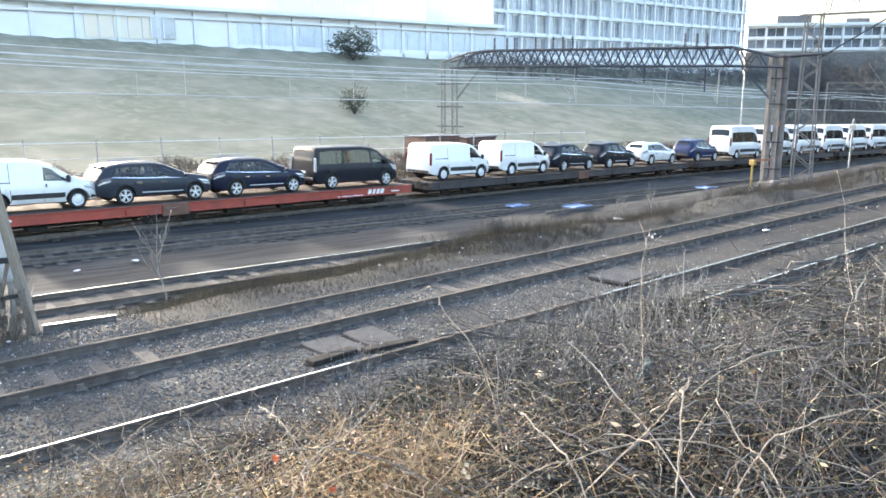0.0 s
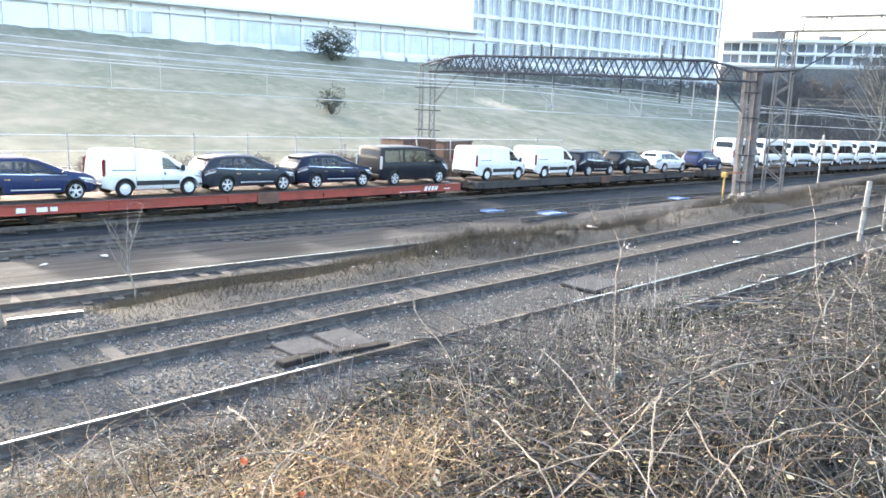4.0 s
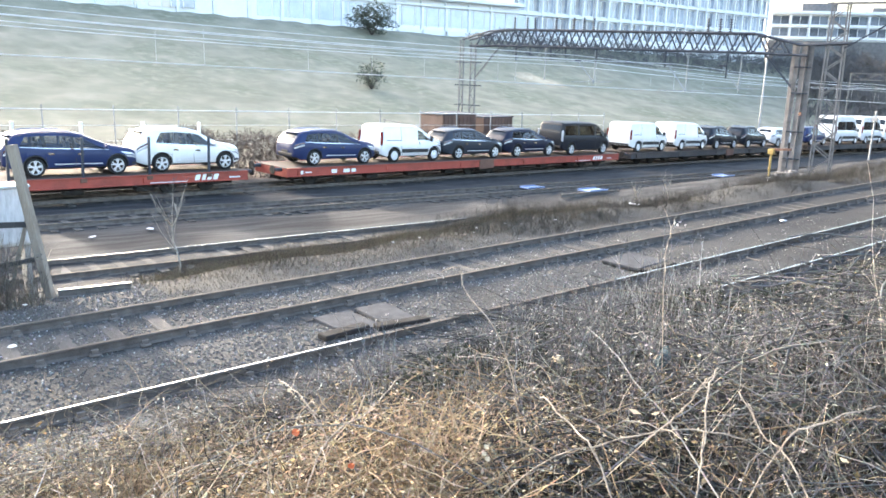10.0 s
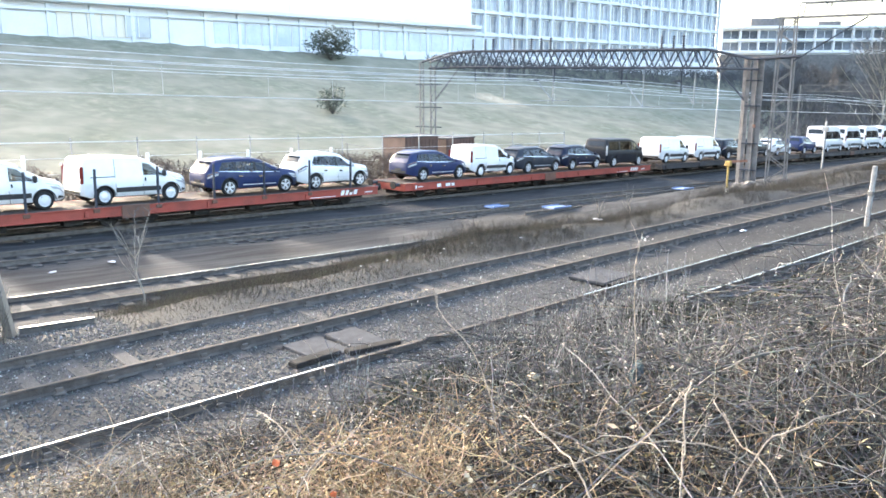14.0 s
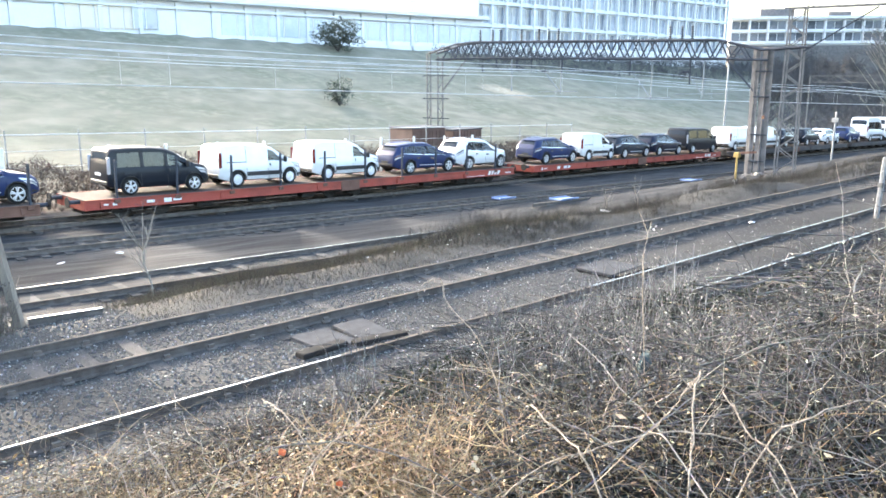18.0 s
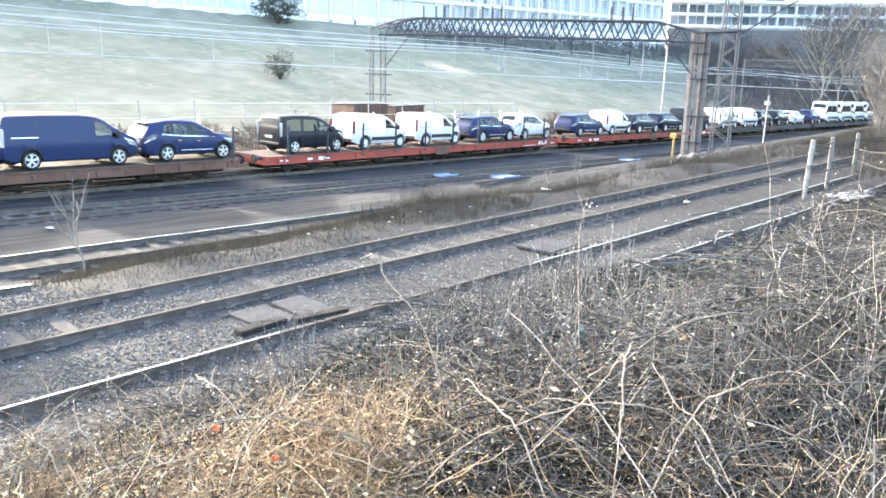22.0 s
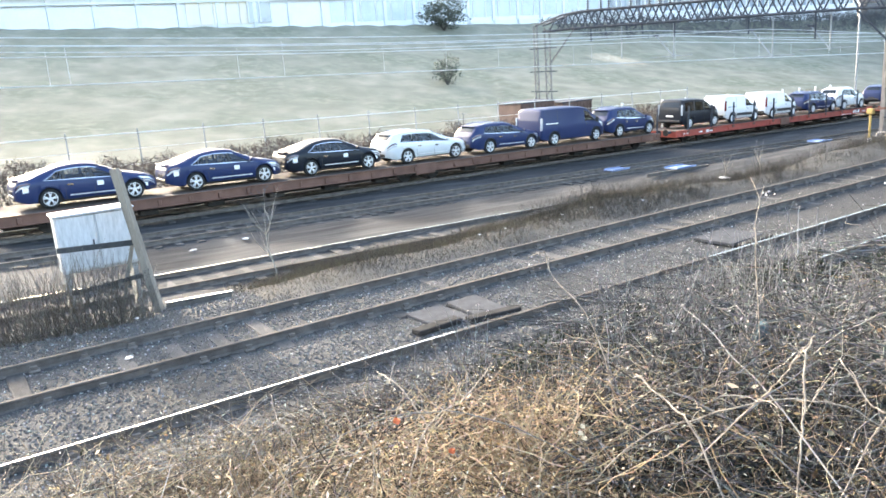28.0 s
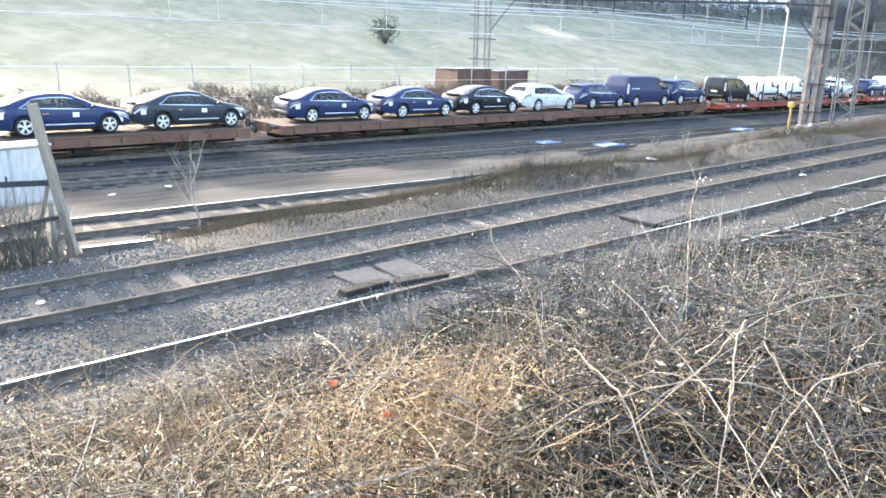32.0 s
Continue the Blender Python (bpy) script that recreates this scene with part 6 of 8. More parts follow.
def tubes(name, P, R, mat, label, category, kind="stuff", sides=3):
    """Many thin stems: P is stems x points x 3, R stems x points."""
    if category in ("brambles", "twigs", "undergrowth", "seed heads"):
        ok = low_growth(P)
        P, R = P[ok], R[ok]
    N, K, _ = P.shape
    D = np.empty_like(P)
    D[:, 1:-1] = P[:, 2:] - P[:, :-2]
    D[:, 0], D[:, -1] = P[:, 1] - P[:, 0], P[:, -1] - P[:, -2]
    D /= np.linalg.norm(D, axis=2, keepdims=True) + 1e-9
    ref = np.where(np.abs(D[:, :, 2:3]) < 0.8, np.array([0, 0, 1.0]), np.array([1.0, 0, 0]))
    S = np.cross(D, ref)
    S /= np.linalg.norm(S, axis=2, keepdims=True) + 1e-9
    U = np.cross(S, D)
    V = np.empty((N, K, sides, 3))
    for j in range(sides):
        a = 2 * np.pi * j / sides
        V[:, :, j] = P + (S * np.cos(a) + U * np.sin(a)) * R[:, :, None]
    base = (np.arange(N)[:, None, None] * K + np.arange(K - 1)[None, :, None]) * sides
    j = np.arange(sides)[None, None, :]
    l = (j + 1) % sides
    F = np.stack([base + j, base + l, base + sides + l, base + sides + j], -1).reshape(-1, 4)
    return big_mesh(name, V.reshape(-1, 3), F, mat, label, category, kind)


def big_mesh(name, V, F, mat, label, category, kind="stuff", m=None, parent=None):
    me = bpy.data.meshes.new(name)
    n, k = len(F), F.shape[1]
    me.vertices.add(len(V))
    me.vertices.foreach_set("co", np.ascontiguousarray(V, dtype=np.float32).ravel())
    me.loops.add(n * k)
    me.loops.foreach_set("vertex_index", np.ascontiguousarray(F, dtype=np.int32).ravel())
    me.polygons.add(n)
    me.polygons.foreach_set("loop_start", np.arange(0, n * k, k, dtype=np.int32))
    me.update(calc_edges=True)
    me.validate()
    me.materials.append(M[mat])
    ob = new(name, me)
    if parent is not None:
        ob.parent = parent
        return tagged(ob, label, "", "", kind)
    return tagged(ob, label, category, "", kind)


def flakes(name, P, size, mat, label, category, long=1.5, flat=0.5):
    """Small folded leaves at P, turned at random."""
    ok = low_growth(P[:, None, :]) | (P[:, 1] > 0)
    P, size = P[ok], size[ok]
    N = len(P)
    a = rng.normal(size=(N, 3))
    a[:, 2] *= flat
    a /= np.linalg.norm(a, axis=1, keepdims=True)
    b = np.cross(a, rng.normal(size=(N, 3)))
    b /= np.linalg.norm(b, axis=1, keepdims=True)
    c = np.cross(a, b)
    s = size[:, None]
    V = np.stack([P - a * s * long, P + b * s * 0.6 + c * s * 0.15, P + a * s * long, P - b * s * 0.6 + c * s * 0.2], 1).reshape(-1, 3)
    F = np.arange(N * 4).reshape(-1, 4)
    F = np.concatenate([F[:, [0, 1, 2]], F[:, [0, 2, 3]]])
    return big_mesh(name, V, F, mat, label, category)


def scatter(n, near=1.5, far=34.0, power=0.55, a0=-14.0, a1=84.0, xr=(-3.0, 99.0)):
    """Places on the bank, thinning out with distance from the path above it; angles from the y axis towards x."""
    out = []
    while sum(len(o) for o in out) < n:
        k = n * 3
        r = near + (far - near) * rng.random(k) ** (1 / power)
        an = np.radians(rng.uniform(a0, a1, k))
        x, y = r * np.sin(an), -7.9 + r * np.cos(an)
        edge = -0.35 - 1.4 * np.exp(-((x - 5.6) / 0.9) ** 2) - 0.6 * sstep(12.5, 16, x) + 0.2 * np.sin(x * 1.9) + rng.normal(0, 0.12, k)
        az = np.degrees(np.arctan2(x, y + 7.9))
        clear = (np.abs(az - 39.0) < 3.5 * rng.random(k) ** 0.5 + 0.5) & (y > -4.6) & (rng.random(k) < 0.8)
        ok = ~clear & (y < edge) & (y > -8.2) & (x > xr[0]) & (x < xr[1])
        out.append(np.stack([x[ok], y[ok]], 1))
    return np.concatenate(out)[:n]


def cover(xy):
    """Height of the tangle over the ground."""
    x, y = xy[:, 0], xy[:, 1]
    h = 0.42 - 0.23 * sstep(4.5, 7.0, x) * sstep(-5.2, -4.4, y) + 0.10 * np.sin(x * 1.3 + 0.7) * np.sin(y * 1.7) + 0.10 * np.sin(x * 3.1 + y * 2.3)
    h = h + 0.5 * np.exp(-((x - 8.2) / 2.2) ** 2) * sstep(-3.0, -1.8, y)
    h = h + 0.5 * (1 - sstep(-6.3, -5.2, y)) * sstep(1.8, 3.6, x) * (1 - 0.6 * sstep(4.6, 6.5, x))
    gap = np.exp(-((np.degrees(np.arctan2(x, y + 7.9)) - 39.0) / 3.0) ** 2) * sstep(-5.5, -4.0, y)
    h = h * (1 - 0.8 * gap)
    far_gap = np.exp(-((np.degrees(np.arctan2(x, y + 7.9)) - 64.0) / 4.5) ** 2) * sstep(-6.0, -5.0, y)
    h = h * (1 - 0.6 * far_gap)
    return np.clip(h, 0.12, 1.15)


def on_bank(xy, up=0.0):
    return np.column_stack([xy, land(xy[:, 0], xy[:, 1]) + up])


def canes(n, far, power, rad, mat, label, lift=(0.6, 1.05), reach=(0.6, 1.7), K=9, near=2.0, xr=(-3.0, 99.0), crook=0.006):
    xy = scatter(n, near, far, power, xr=xr)
    h = cover(xy) * rng.uniform(*lift, n)
    g = on_bank(xy)
    an = rng.uniform(0, 2 * np.pi, n)
    rc = rng.uniform(*reach, n)
    t = np.linspace(0, 1, K)[None, :]
    arc = 1.9 * t - 1.15 * t ** 2 + 0.0 * t
    w1, w2 = rng.normal(0, 0.05, (n, 1)), rng.normal(0, 0.05, (n, 1))
    P = np.empty((n, K, 3))
    P[:, :, 0] = g[:, 0:1] + np.cos(an)[:, None] * rc[:, None] * t ** 1.3 + w1 * np.sin(7 * t)
    P[:, :, 1] = g[:, 1:2] + np.sin(an)[:, None] * rc[:, None] * t ** 1.3 + w2 * np.sin(6 * t + 1)
    P[:, :, 2] = g[:, 2:3] + h[:, None] * arc * 1.25 + rng.normal(0, 0.03, (n, 1)) * np.sin(9 * t)
    P += rng.normal(0, crook, P.shape)
    d = np.hypot(P[:, :, 0], P[:, :, 1] + 7.9).min(1)
    keep = d > 1.5
    P = P[keep]
    R = (rng.uniform(*rad, len(P))[:, None]) * (1 - 0.6 * t)
    return tubes(mat + "_tangle", P, R, mat, label, "brambles")


def stems(n, far, power, rad, hgt, mat, label, name, lean=0.25, K=5, near=1.6, xr=(-3.0, 99.0)):
    xy = scatter(n, near, far, power, xr=xr)
    g = on_bank(xy)
    h = cover(xy) * rng.uniform(*hgt, n)
    t = np.linspace(0, 1, K)[None, :]
    lx, ly = rng.normal(0, lean, (n, 1)), rng.normal(0, lean, (n, 1))
    P = np.empty((n, K, 3))
    kx, ky = rng.normal(0, 0.03, (n, K)), rng.normal(0, 0.03, (n, K))
    P[:, :, 0] = g[:, 0:1] + lx * t * h[:, None] + kx * t
    P[:, :, 1] = g[:, 1:2] + ly * t * h[:, None] + ky * t
    P[:, :, 2] = g[:, 2:3] + h[:, None] * t
    R = rng.uniform(*rad, n)[:, None] * (1 - 0.65 * t)
    return tubes(name, P, R, mat, label, "undergrowth")


def twig_bits(n, far, power, rad, ln, mat, label, name, near=1.7, xr=(-3.0, 99.0)):
    """Short crooked twigs at all heights in the tangle."""
    xy = scatter(n, near, far, power, xr=xr)
    c = on_bank(xy, 0) + np.column_stack([np.zeros(n), np.zeros(n), cover(xy) * rng.uniform(0.1, 1.15, n)])
    d = rng.normal(size=(n, 3))
    d[:, 2] = np.abs(d[:, 2]) * 0.8
    d /= np.linalg.norm(d, axis=1, keepdims=True)
    L = rng.uniform(*ln, n)[:, None]
    t = np.linspace(-0.5, 0.5, 4)
    P = c[:, None, :] + d[:, None, :] * L[:, None, :] * t[None, :, None]
    P += rng.normal(0, 0.012, P.shape)
    R = rng.uniform(*rad, n)[:, None] * np.linspace(1, 0.5, 4)[None, :]
    return tubes(name, P, R, mat, label, "twigs")


def rods(n, far, rad, ln, mat, label, tilt=(0.0, 0.9), near=2.1, xr=(-3.0, 99.0), flat=False):
    """Long nearly straight canes leaning at all angles through the tangle."""
    xy = scatter(n, near, far, 0.9, xr=xr)
    c = on_bank(xy)
    c[:, 2] += cover(xy) * rng.uniform(0.35, 1.0, n)
    an, ti, L = rng.uniform(0, 2 * np.pi, n), rng.uniform(*tilt, n), rng.uniform(*ln, n)
    d = np.stack([np.cos(an) * np.cos(ti), np.sin(an) * np.cos(ti), np.sin(ti)], 1)
    t = np.linspace(-0.5, 0.5, 9)
    P = c[:, None, :] + d[:, None, :] * (L[:, None] * t[None])[:, :, None]
    P[:, :, 2] -= (rng.uniform(0.0, 0.5, n) * L)[:, None] * t[None] ** 2
    P += rng.normal(0, 0.005, P.shape)
    keep = np.hypot(P[:, :, 0], P[:, :, 1] + 7.9).min(1) > 1.6
    P = P[keep]
    R = rng.uniform(*rad, len(P))[:, None] * (1 - 0.5 * np.linspace(0, 1, 9)[None])
    return tubes("bare_canes", P, R, mat, label, "brambles", sides=4)


# Growth on the left carries sunlit gold, on the right shaded grey, as colour.
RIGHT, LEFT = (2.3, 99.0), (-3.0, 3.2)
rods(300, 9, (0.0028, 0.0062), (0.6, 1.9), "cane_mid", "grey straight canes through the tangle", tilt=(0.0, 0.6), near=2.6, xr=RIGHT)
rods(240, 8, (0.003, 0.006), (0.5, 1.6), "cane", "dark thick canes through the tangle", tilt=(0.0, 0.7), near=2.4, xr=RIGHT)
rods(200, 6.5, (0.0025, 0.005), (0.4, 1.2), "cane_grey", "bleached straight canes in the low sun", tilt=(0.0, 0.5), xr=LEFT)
rods(420, 7, (0.002, 0.004), (0.25, 0.9), "cane_sun_gold", "straight twigs with the low sun's gold in their colour", tilt=(0.0, 0.7), xr=LEFT)
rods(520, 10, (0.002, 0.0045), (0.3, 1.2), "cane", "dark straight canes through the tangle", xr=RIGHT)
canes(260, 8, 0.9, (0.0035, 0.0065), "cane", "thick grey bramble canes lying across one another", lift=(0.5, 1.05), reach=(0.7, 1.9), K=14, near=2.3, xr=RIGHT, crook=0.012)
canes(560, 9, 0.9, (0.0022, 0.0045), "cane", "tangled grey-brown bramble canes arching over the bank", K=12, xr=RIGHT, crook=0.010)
canes(300, 7, 0.9, (0.003, 0.005), "cane_sun_gold", "canes with the low sun's golden brown in their colour", lift=(0.5, 1.05), reach=(0.5, 1.4), K=13, xr=LEFT, crook=0.012)
canes(800, 8, 0.9, (0.0018, 0.0035), "cane_sun_gold", "tangled canes with the low sun's golden brown in their colour", K=11, xr=LEFT, crook=0.010)
canes(1500, 34, 0.8, (0.004, 0.009), "cane_far", "tangled brown bramble canes farther along the bank", K=10, near=7, crook=0.02)
canes(90, 20, 0.8, (0.002, 0.004), "cane_pale", "pale dead canes arching over the bank", K=14, lift=(0.6, 1.0), crook=0.014)
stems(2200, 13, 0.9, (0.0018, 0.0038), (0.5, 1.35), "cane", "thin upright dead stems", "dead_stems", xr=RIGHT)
stems(1700, 8, 0.9, (0.0013, 0.0026), (0.4, 1.2), "cane_sun_gold", "thin upright golden stems", "dead_stems", 0.35, xr=LEFT)
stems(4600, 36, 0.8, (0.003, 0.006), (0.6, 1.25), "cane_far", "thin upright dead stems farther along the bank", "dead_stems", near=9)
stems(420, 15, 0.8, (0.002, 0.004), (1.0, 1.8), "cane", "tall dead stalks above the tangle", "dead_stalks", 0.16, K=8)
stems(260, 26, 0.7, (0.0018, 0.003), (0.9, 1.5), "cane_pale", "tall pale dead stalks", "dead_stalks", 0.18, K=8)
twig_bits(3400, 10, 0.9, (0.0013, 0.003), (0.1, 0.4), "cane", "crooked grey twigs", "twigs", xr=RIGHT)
twig_bits(4200, 8, 0.9, (0.0014, 0.0028), (0.08, 0.3), "cane_sun_gold", "crooked golden twigs", "twigs", xr=LEFT)
twig_bits(12000, 34, 0.8, (0.002, 0.005), (0.15, 0.5), "cane_far", "crooked brown twigs farther along the bank", "twigs", near=8)
twig_bits(3000, 14, 0.8, (0.001, 0.0024), (0.06, 0.25), "cane_pale", "pale broken twigs", "twigs")


def in_tangle(xy, lo, hi):
    return on_bank(xy) + np.column_stack([np.zeros(len(xy)), np.zeros(len(xy)), cover(xy) * rng.uniform(lo, hi, len(xy))])


xy = scatter(17000, 1.7, 8.5, 0.9, xr=LEFT)
flakes("dead_leaves", in_tangle(xy, 0.05, 1.05), 0.005 + 0.014 * rng.random(len(xy)) ** 2, "deadleaf", "small curled dead leaves on the brambles", "leaves")
# Low dark leaves that carry the shade of the gaps in their colour.
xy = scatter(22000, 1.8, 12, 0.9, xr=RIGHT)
flakes("bramble_leaves", in_tangle(xy, 0.02, 0.55), rng.uniform(0.01, 0.03, len(xy)), "shadeleaf", "dull green and grey bramble leaves, darkened as in shade", "leaves")
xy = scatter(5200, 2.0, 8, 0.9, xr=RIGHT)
flakes("bramble_leaves", in_tangle(xy, 0.05, 0.6), rng.uniform(0.018, 0.034, len(xy)), "shadeleaf", "broad olive bramble leaves low in the tangle, darkened as in shade", "leaves", 1.1)
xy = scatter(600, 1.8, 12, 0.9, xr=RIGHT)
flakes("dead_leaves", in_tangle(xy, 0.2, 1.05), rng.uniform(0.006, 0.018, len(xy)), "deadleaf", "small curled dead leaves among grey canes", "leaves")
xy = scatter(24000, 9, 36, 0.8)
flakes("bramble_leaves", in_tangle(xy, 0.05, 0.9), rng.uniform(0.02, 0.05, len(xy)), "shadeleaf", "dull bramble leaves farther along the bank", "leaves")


xy = scatter(6500, 1.9, 7.5, 0.9, xr=LEFT)
flakes("pale_leaves", in_tangle(xy, 0.2, 1.0), rng.uniform(0.0035, 0.0065, len(xy)), "paleleaf", "small pale narrow leaves coloured as if glinting in the sun", "leaves", 2.4, 0.25)
xy = scatter(2600, 2.0, 14, 0.9)
flakes("seed_heads", in_tangle(xy, 0.7, 1.35), rng.uniform(0.003, 0.009, len(xy)), "seed", "tiny pale seed heads on dead stems", "seed heads")


def straw_patch(cx, cy, r, n, h, name, label, lean=0.35, flat=False):
    a, q = rng.uniform(0, 6.28, n), r * np.sqrt(rng.random(n))
    x, y = cx + q * np.cos(a), cy + q * np.sin(a)
    z = land(x, y)
    t = np.linspace(0, 1, 5)[None, :]
    P = np.empty((n, 5, 3))
    hh = rng.uniform(0.5, 1.0, (n, 1)) * h
    lx, ly = rng.normal(0, lean, (n, 1)), rng.normal(0, lean, (n, 1))
    P[:, :, 0] = x[:, None] + lx * t ** 1.6 * (hh if not flat else 0.8)
    P[:, :, 1] = y[:, None] + ly * t ** 1.6 * (hh if not flat else 0.8)
    P[:, :, 2] = z[:, None] + hh * (t if not flat else np.sin(t * 2.6) * 0.9)
    R = rng.uniform(0.0012, 0.0028, n)[:, None] * (1 - 0.6 * t)
    tubes(name, P, R, "straw", label, "dry grass")


straw_patch(1.95, -5.45, 0.16, 150, 0.75, "straw_tuft", "golden tuft of dry grass standing in the brambles")
straw_patch(1.0, -4.3, 0.22, 120, 0.6, "straw_tuft", "golden tuft of dry grass above the siding")
straw_patch(1.7, -5.7, 0.6, 130, 0.35, "straw_tuft", "sunlit dry grass among the brambles", 0.7)
straw_patch(0.6, -5.0, 0.8, 160, 0.3, "straw_tuft", "sunlit dry grass among the brambles", 0.7)
straw_patch(6.2, -5.5, 0.55, 60, 0.55, "flattened_straw", "flattened dry straw lying on the brambles", 0.9, True)

# long straws lying flat over the brambles
n = 60
xy = np.column_stack([rng.uniform(3.8, 6.8, n), rng.uniform(-6.3, -5.4, n)])
c = on_bank(xy)
c[:, 2] += 0.2 + 0.28 * rng.random(n)
an, L = rng.normal(-0.1, 0.7, n), rng.uniform(0.35, 1.1, n)
d = np.stack([np.cos(an), np.sin(an), rng.normal(0.0, 0.12, n)], 1)
tt = np.linspace(-0.5, 0.5, 7)
P = c[:, None, :] + d[:, None, :] * (L[:, None] * tt[None])[:, :, None] + rng.normal(0, 0.006, (n, 7, 3))
P[:, :, 2] -= 0.25 * L[:, None] * tt[None] ** 2
tubes("lying_straw", P, rng.uniform(0.0025, 0.005, (n, 1)) * np.linspace(1, 0.6, 7)[None], "cane_grey", "long pale straws lying over the brambles", "dry grass")

# heavy fallen canes fanned over the bank
n = 150
xy = np.column_stack([rng.uniform(4.2, 8.6, n), rng.uniform(-6.4, -4.0, n)])
xy = xy[np.hypot(xy[:, 0], xy[:, 1] + 7.9) > 3.4]
n = len(xy)
c = on_bank(xy)
c[:, 2] += cover(xy) * rng.uniform(0.55, 1.1, n)
an, L = rng.normal(-0.75, 0.4, n), rng.uniform(0.7, 2.2, n)
d = np.stack([np.cos(an), np.sin(an), rng.normal(0.02, 0.16, n)], 1)
tt = np.linspace(-0.5, 0.5, 9)
P = c[:, None, :] + d[:, None, :] * (L[:, None] * tt[None])[:, :, None] + rng.normal(0, 0.008, (n, 9, 3))
P[:, :, 2] -= 0.22 * L[:, None] * tt[None] ** 2
P[:, :, 1] += (rng.normal(0, 0.12, n) * L)[:, None] * tt[None] ** 2
P = P[np.hypot(P[:, :, 0], P[:, :, 1] + 7.9).min(1) > 3.3]
n = len(P)
tubes("fallen_canes", P, rng.uniform(0.003, 0.007, (n, 1)) * np.linspace(1, 0.5, 9)[None], "cane_mid", "heavy grey canes fallen across the brambles", "brambles", sides=5)

# golden clump, its low sunlight put into the twig and leaf colours
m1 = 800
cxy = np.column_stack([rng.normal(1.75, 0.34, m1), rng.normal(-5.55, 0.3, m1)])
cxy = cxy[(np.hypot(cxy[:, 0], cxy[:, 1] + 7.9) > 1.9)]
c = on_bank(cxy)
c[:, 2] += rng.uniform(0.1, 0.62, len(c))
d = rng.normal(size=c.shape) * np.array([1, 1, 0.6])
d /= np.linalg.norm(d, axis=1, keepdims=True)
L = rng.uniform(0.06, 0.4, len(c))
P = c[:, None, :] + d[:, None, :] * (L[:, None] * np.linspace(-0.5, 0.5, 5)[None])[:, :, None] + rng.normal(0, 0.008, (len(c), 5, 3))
tubes("golden_twigs", P, rng.uniform(0.0012, 0.003, (len(c), 1)) * np.ones((1, 5)), "straw", "golden twigs coloured as if catching the low sun", "twigs")
flakes("sun_gold_leaves", np.repeat(c, 3, 0) + rng.normal(0, 0.07, (3 * len(c), 3)), rng.uniform(0.004, 0.011, 3 * len(c)), "sun_goldleaf", "golden dead leaves coloured as if catching the low sun", "leaves")

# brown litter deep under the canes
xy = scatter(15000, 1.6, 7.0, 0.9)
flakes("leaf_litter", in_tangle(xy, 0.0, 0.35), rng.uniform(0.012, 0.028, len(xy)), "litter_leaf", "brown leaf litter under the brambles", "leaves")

HERO = {
    "fork": [(2.0, -6.75, 2.1), (2.04, -6.73, 2.76), (2.12, -6.69, 2.94), (2.21, -6.63, 3.08), (2.29, -6.61, 3.13)],
    "fork_side": [(2.26, -6.61, 3.11), (2.21, -6.55, 2.99), (2.17, -6.47, 2.87), (2.10, -6.3, 2.62)],
    "arch": [(1.70, -6.15, 2.6), (1.87, -6.29, 2.8), (2.14, -6.51, 2.9), (2.29, -6.62, 2.9), (2.44, -6.73, 2.83), (2.6, -6.85, 2.6)],
    "diagonal": [(2.0, -6.1, 2.92), (1.96, -6.28, 2.88), (1.91, -6.45, 2.83), (1.85, -6.7, 2.5)],
    "right": [(2.7, -6.47, 2.89), (2.67, -6.62, 2.76), (2.63, -6.73, 2.74), (2.5, -7.0, 2.5)],
    "long": [(2.2, -6.7, 2.4), (2.61, -6.7, 2.77), (2.81, -6.73, 2.82), (3.33, -6.8, 2.78), (3.9, -6.95, 2.5)],
    "left": [(0.9, -5.2, 2.5), (1.2, -5.35, 2.68), (1.5, -5.55, 2.73), (1.68, -5.87, 2.69), (1.9, -6.1, 2.5)],
    "left_up": [(1.2, -5.75, 2.2), (1.22, -5.72, 2.6), (1.37, -5.63, 2.74), (1.63, -5.52, 2.75), (1.84, -5.42, 2.8)],
    "tip": [(1.5, -4.99, 2.73), (1.48, -5.25, 2.73), (1.48, -5.5, 2.6)],
    "crook": [(1.17, -4.47, 2.54), (1.14, -4.6, 2.46), (1.15, -4.76, 2.41), (1.16, -5.0, 2.2)],
    "hook": [(2.2, -5.25, 3.17), (2.27, -5.29, 3.19), (2.25, -5.37, 3.09), (2.25, -5.63, 2.9), (2.3, -5.8, 2.2)],
    "tall": [(3.53, -5.56, 3.35), (3.48, -5.56, 3.21), (3.39, -5.62, 2.98), (3.3, -5.8, 1.9)],
    "big_arch": [(3.2, -4.6, 1.6), (3.42, -4.7, 2.16), (3.83, -4.72, 2.45), (4.26, -4.81, 2.54), (4.71, -4.97, 2.46), (5.3, -5.4, 2.0)],
}
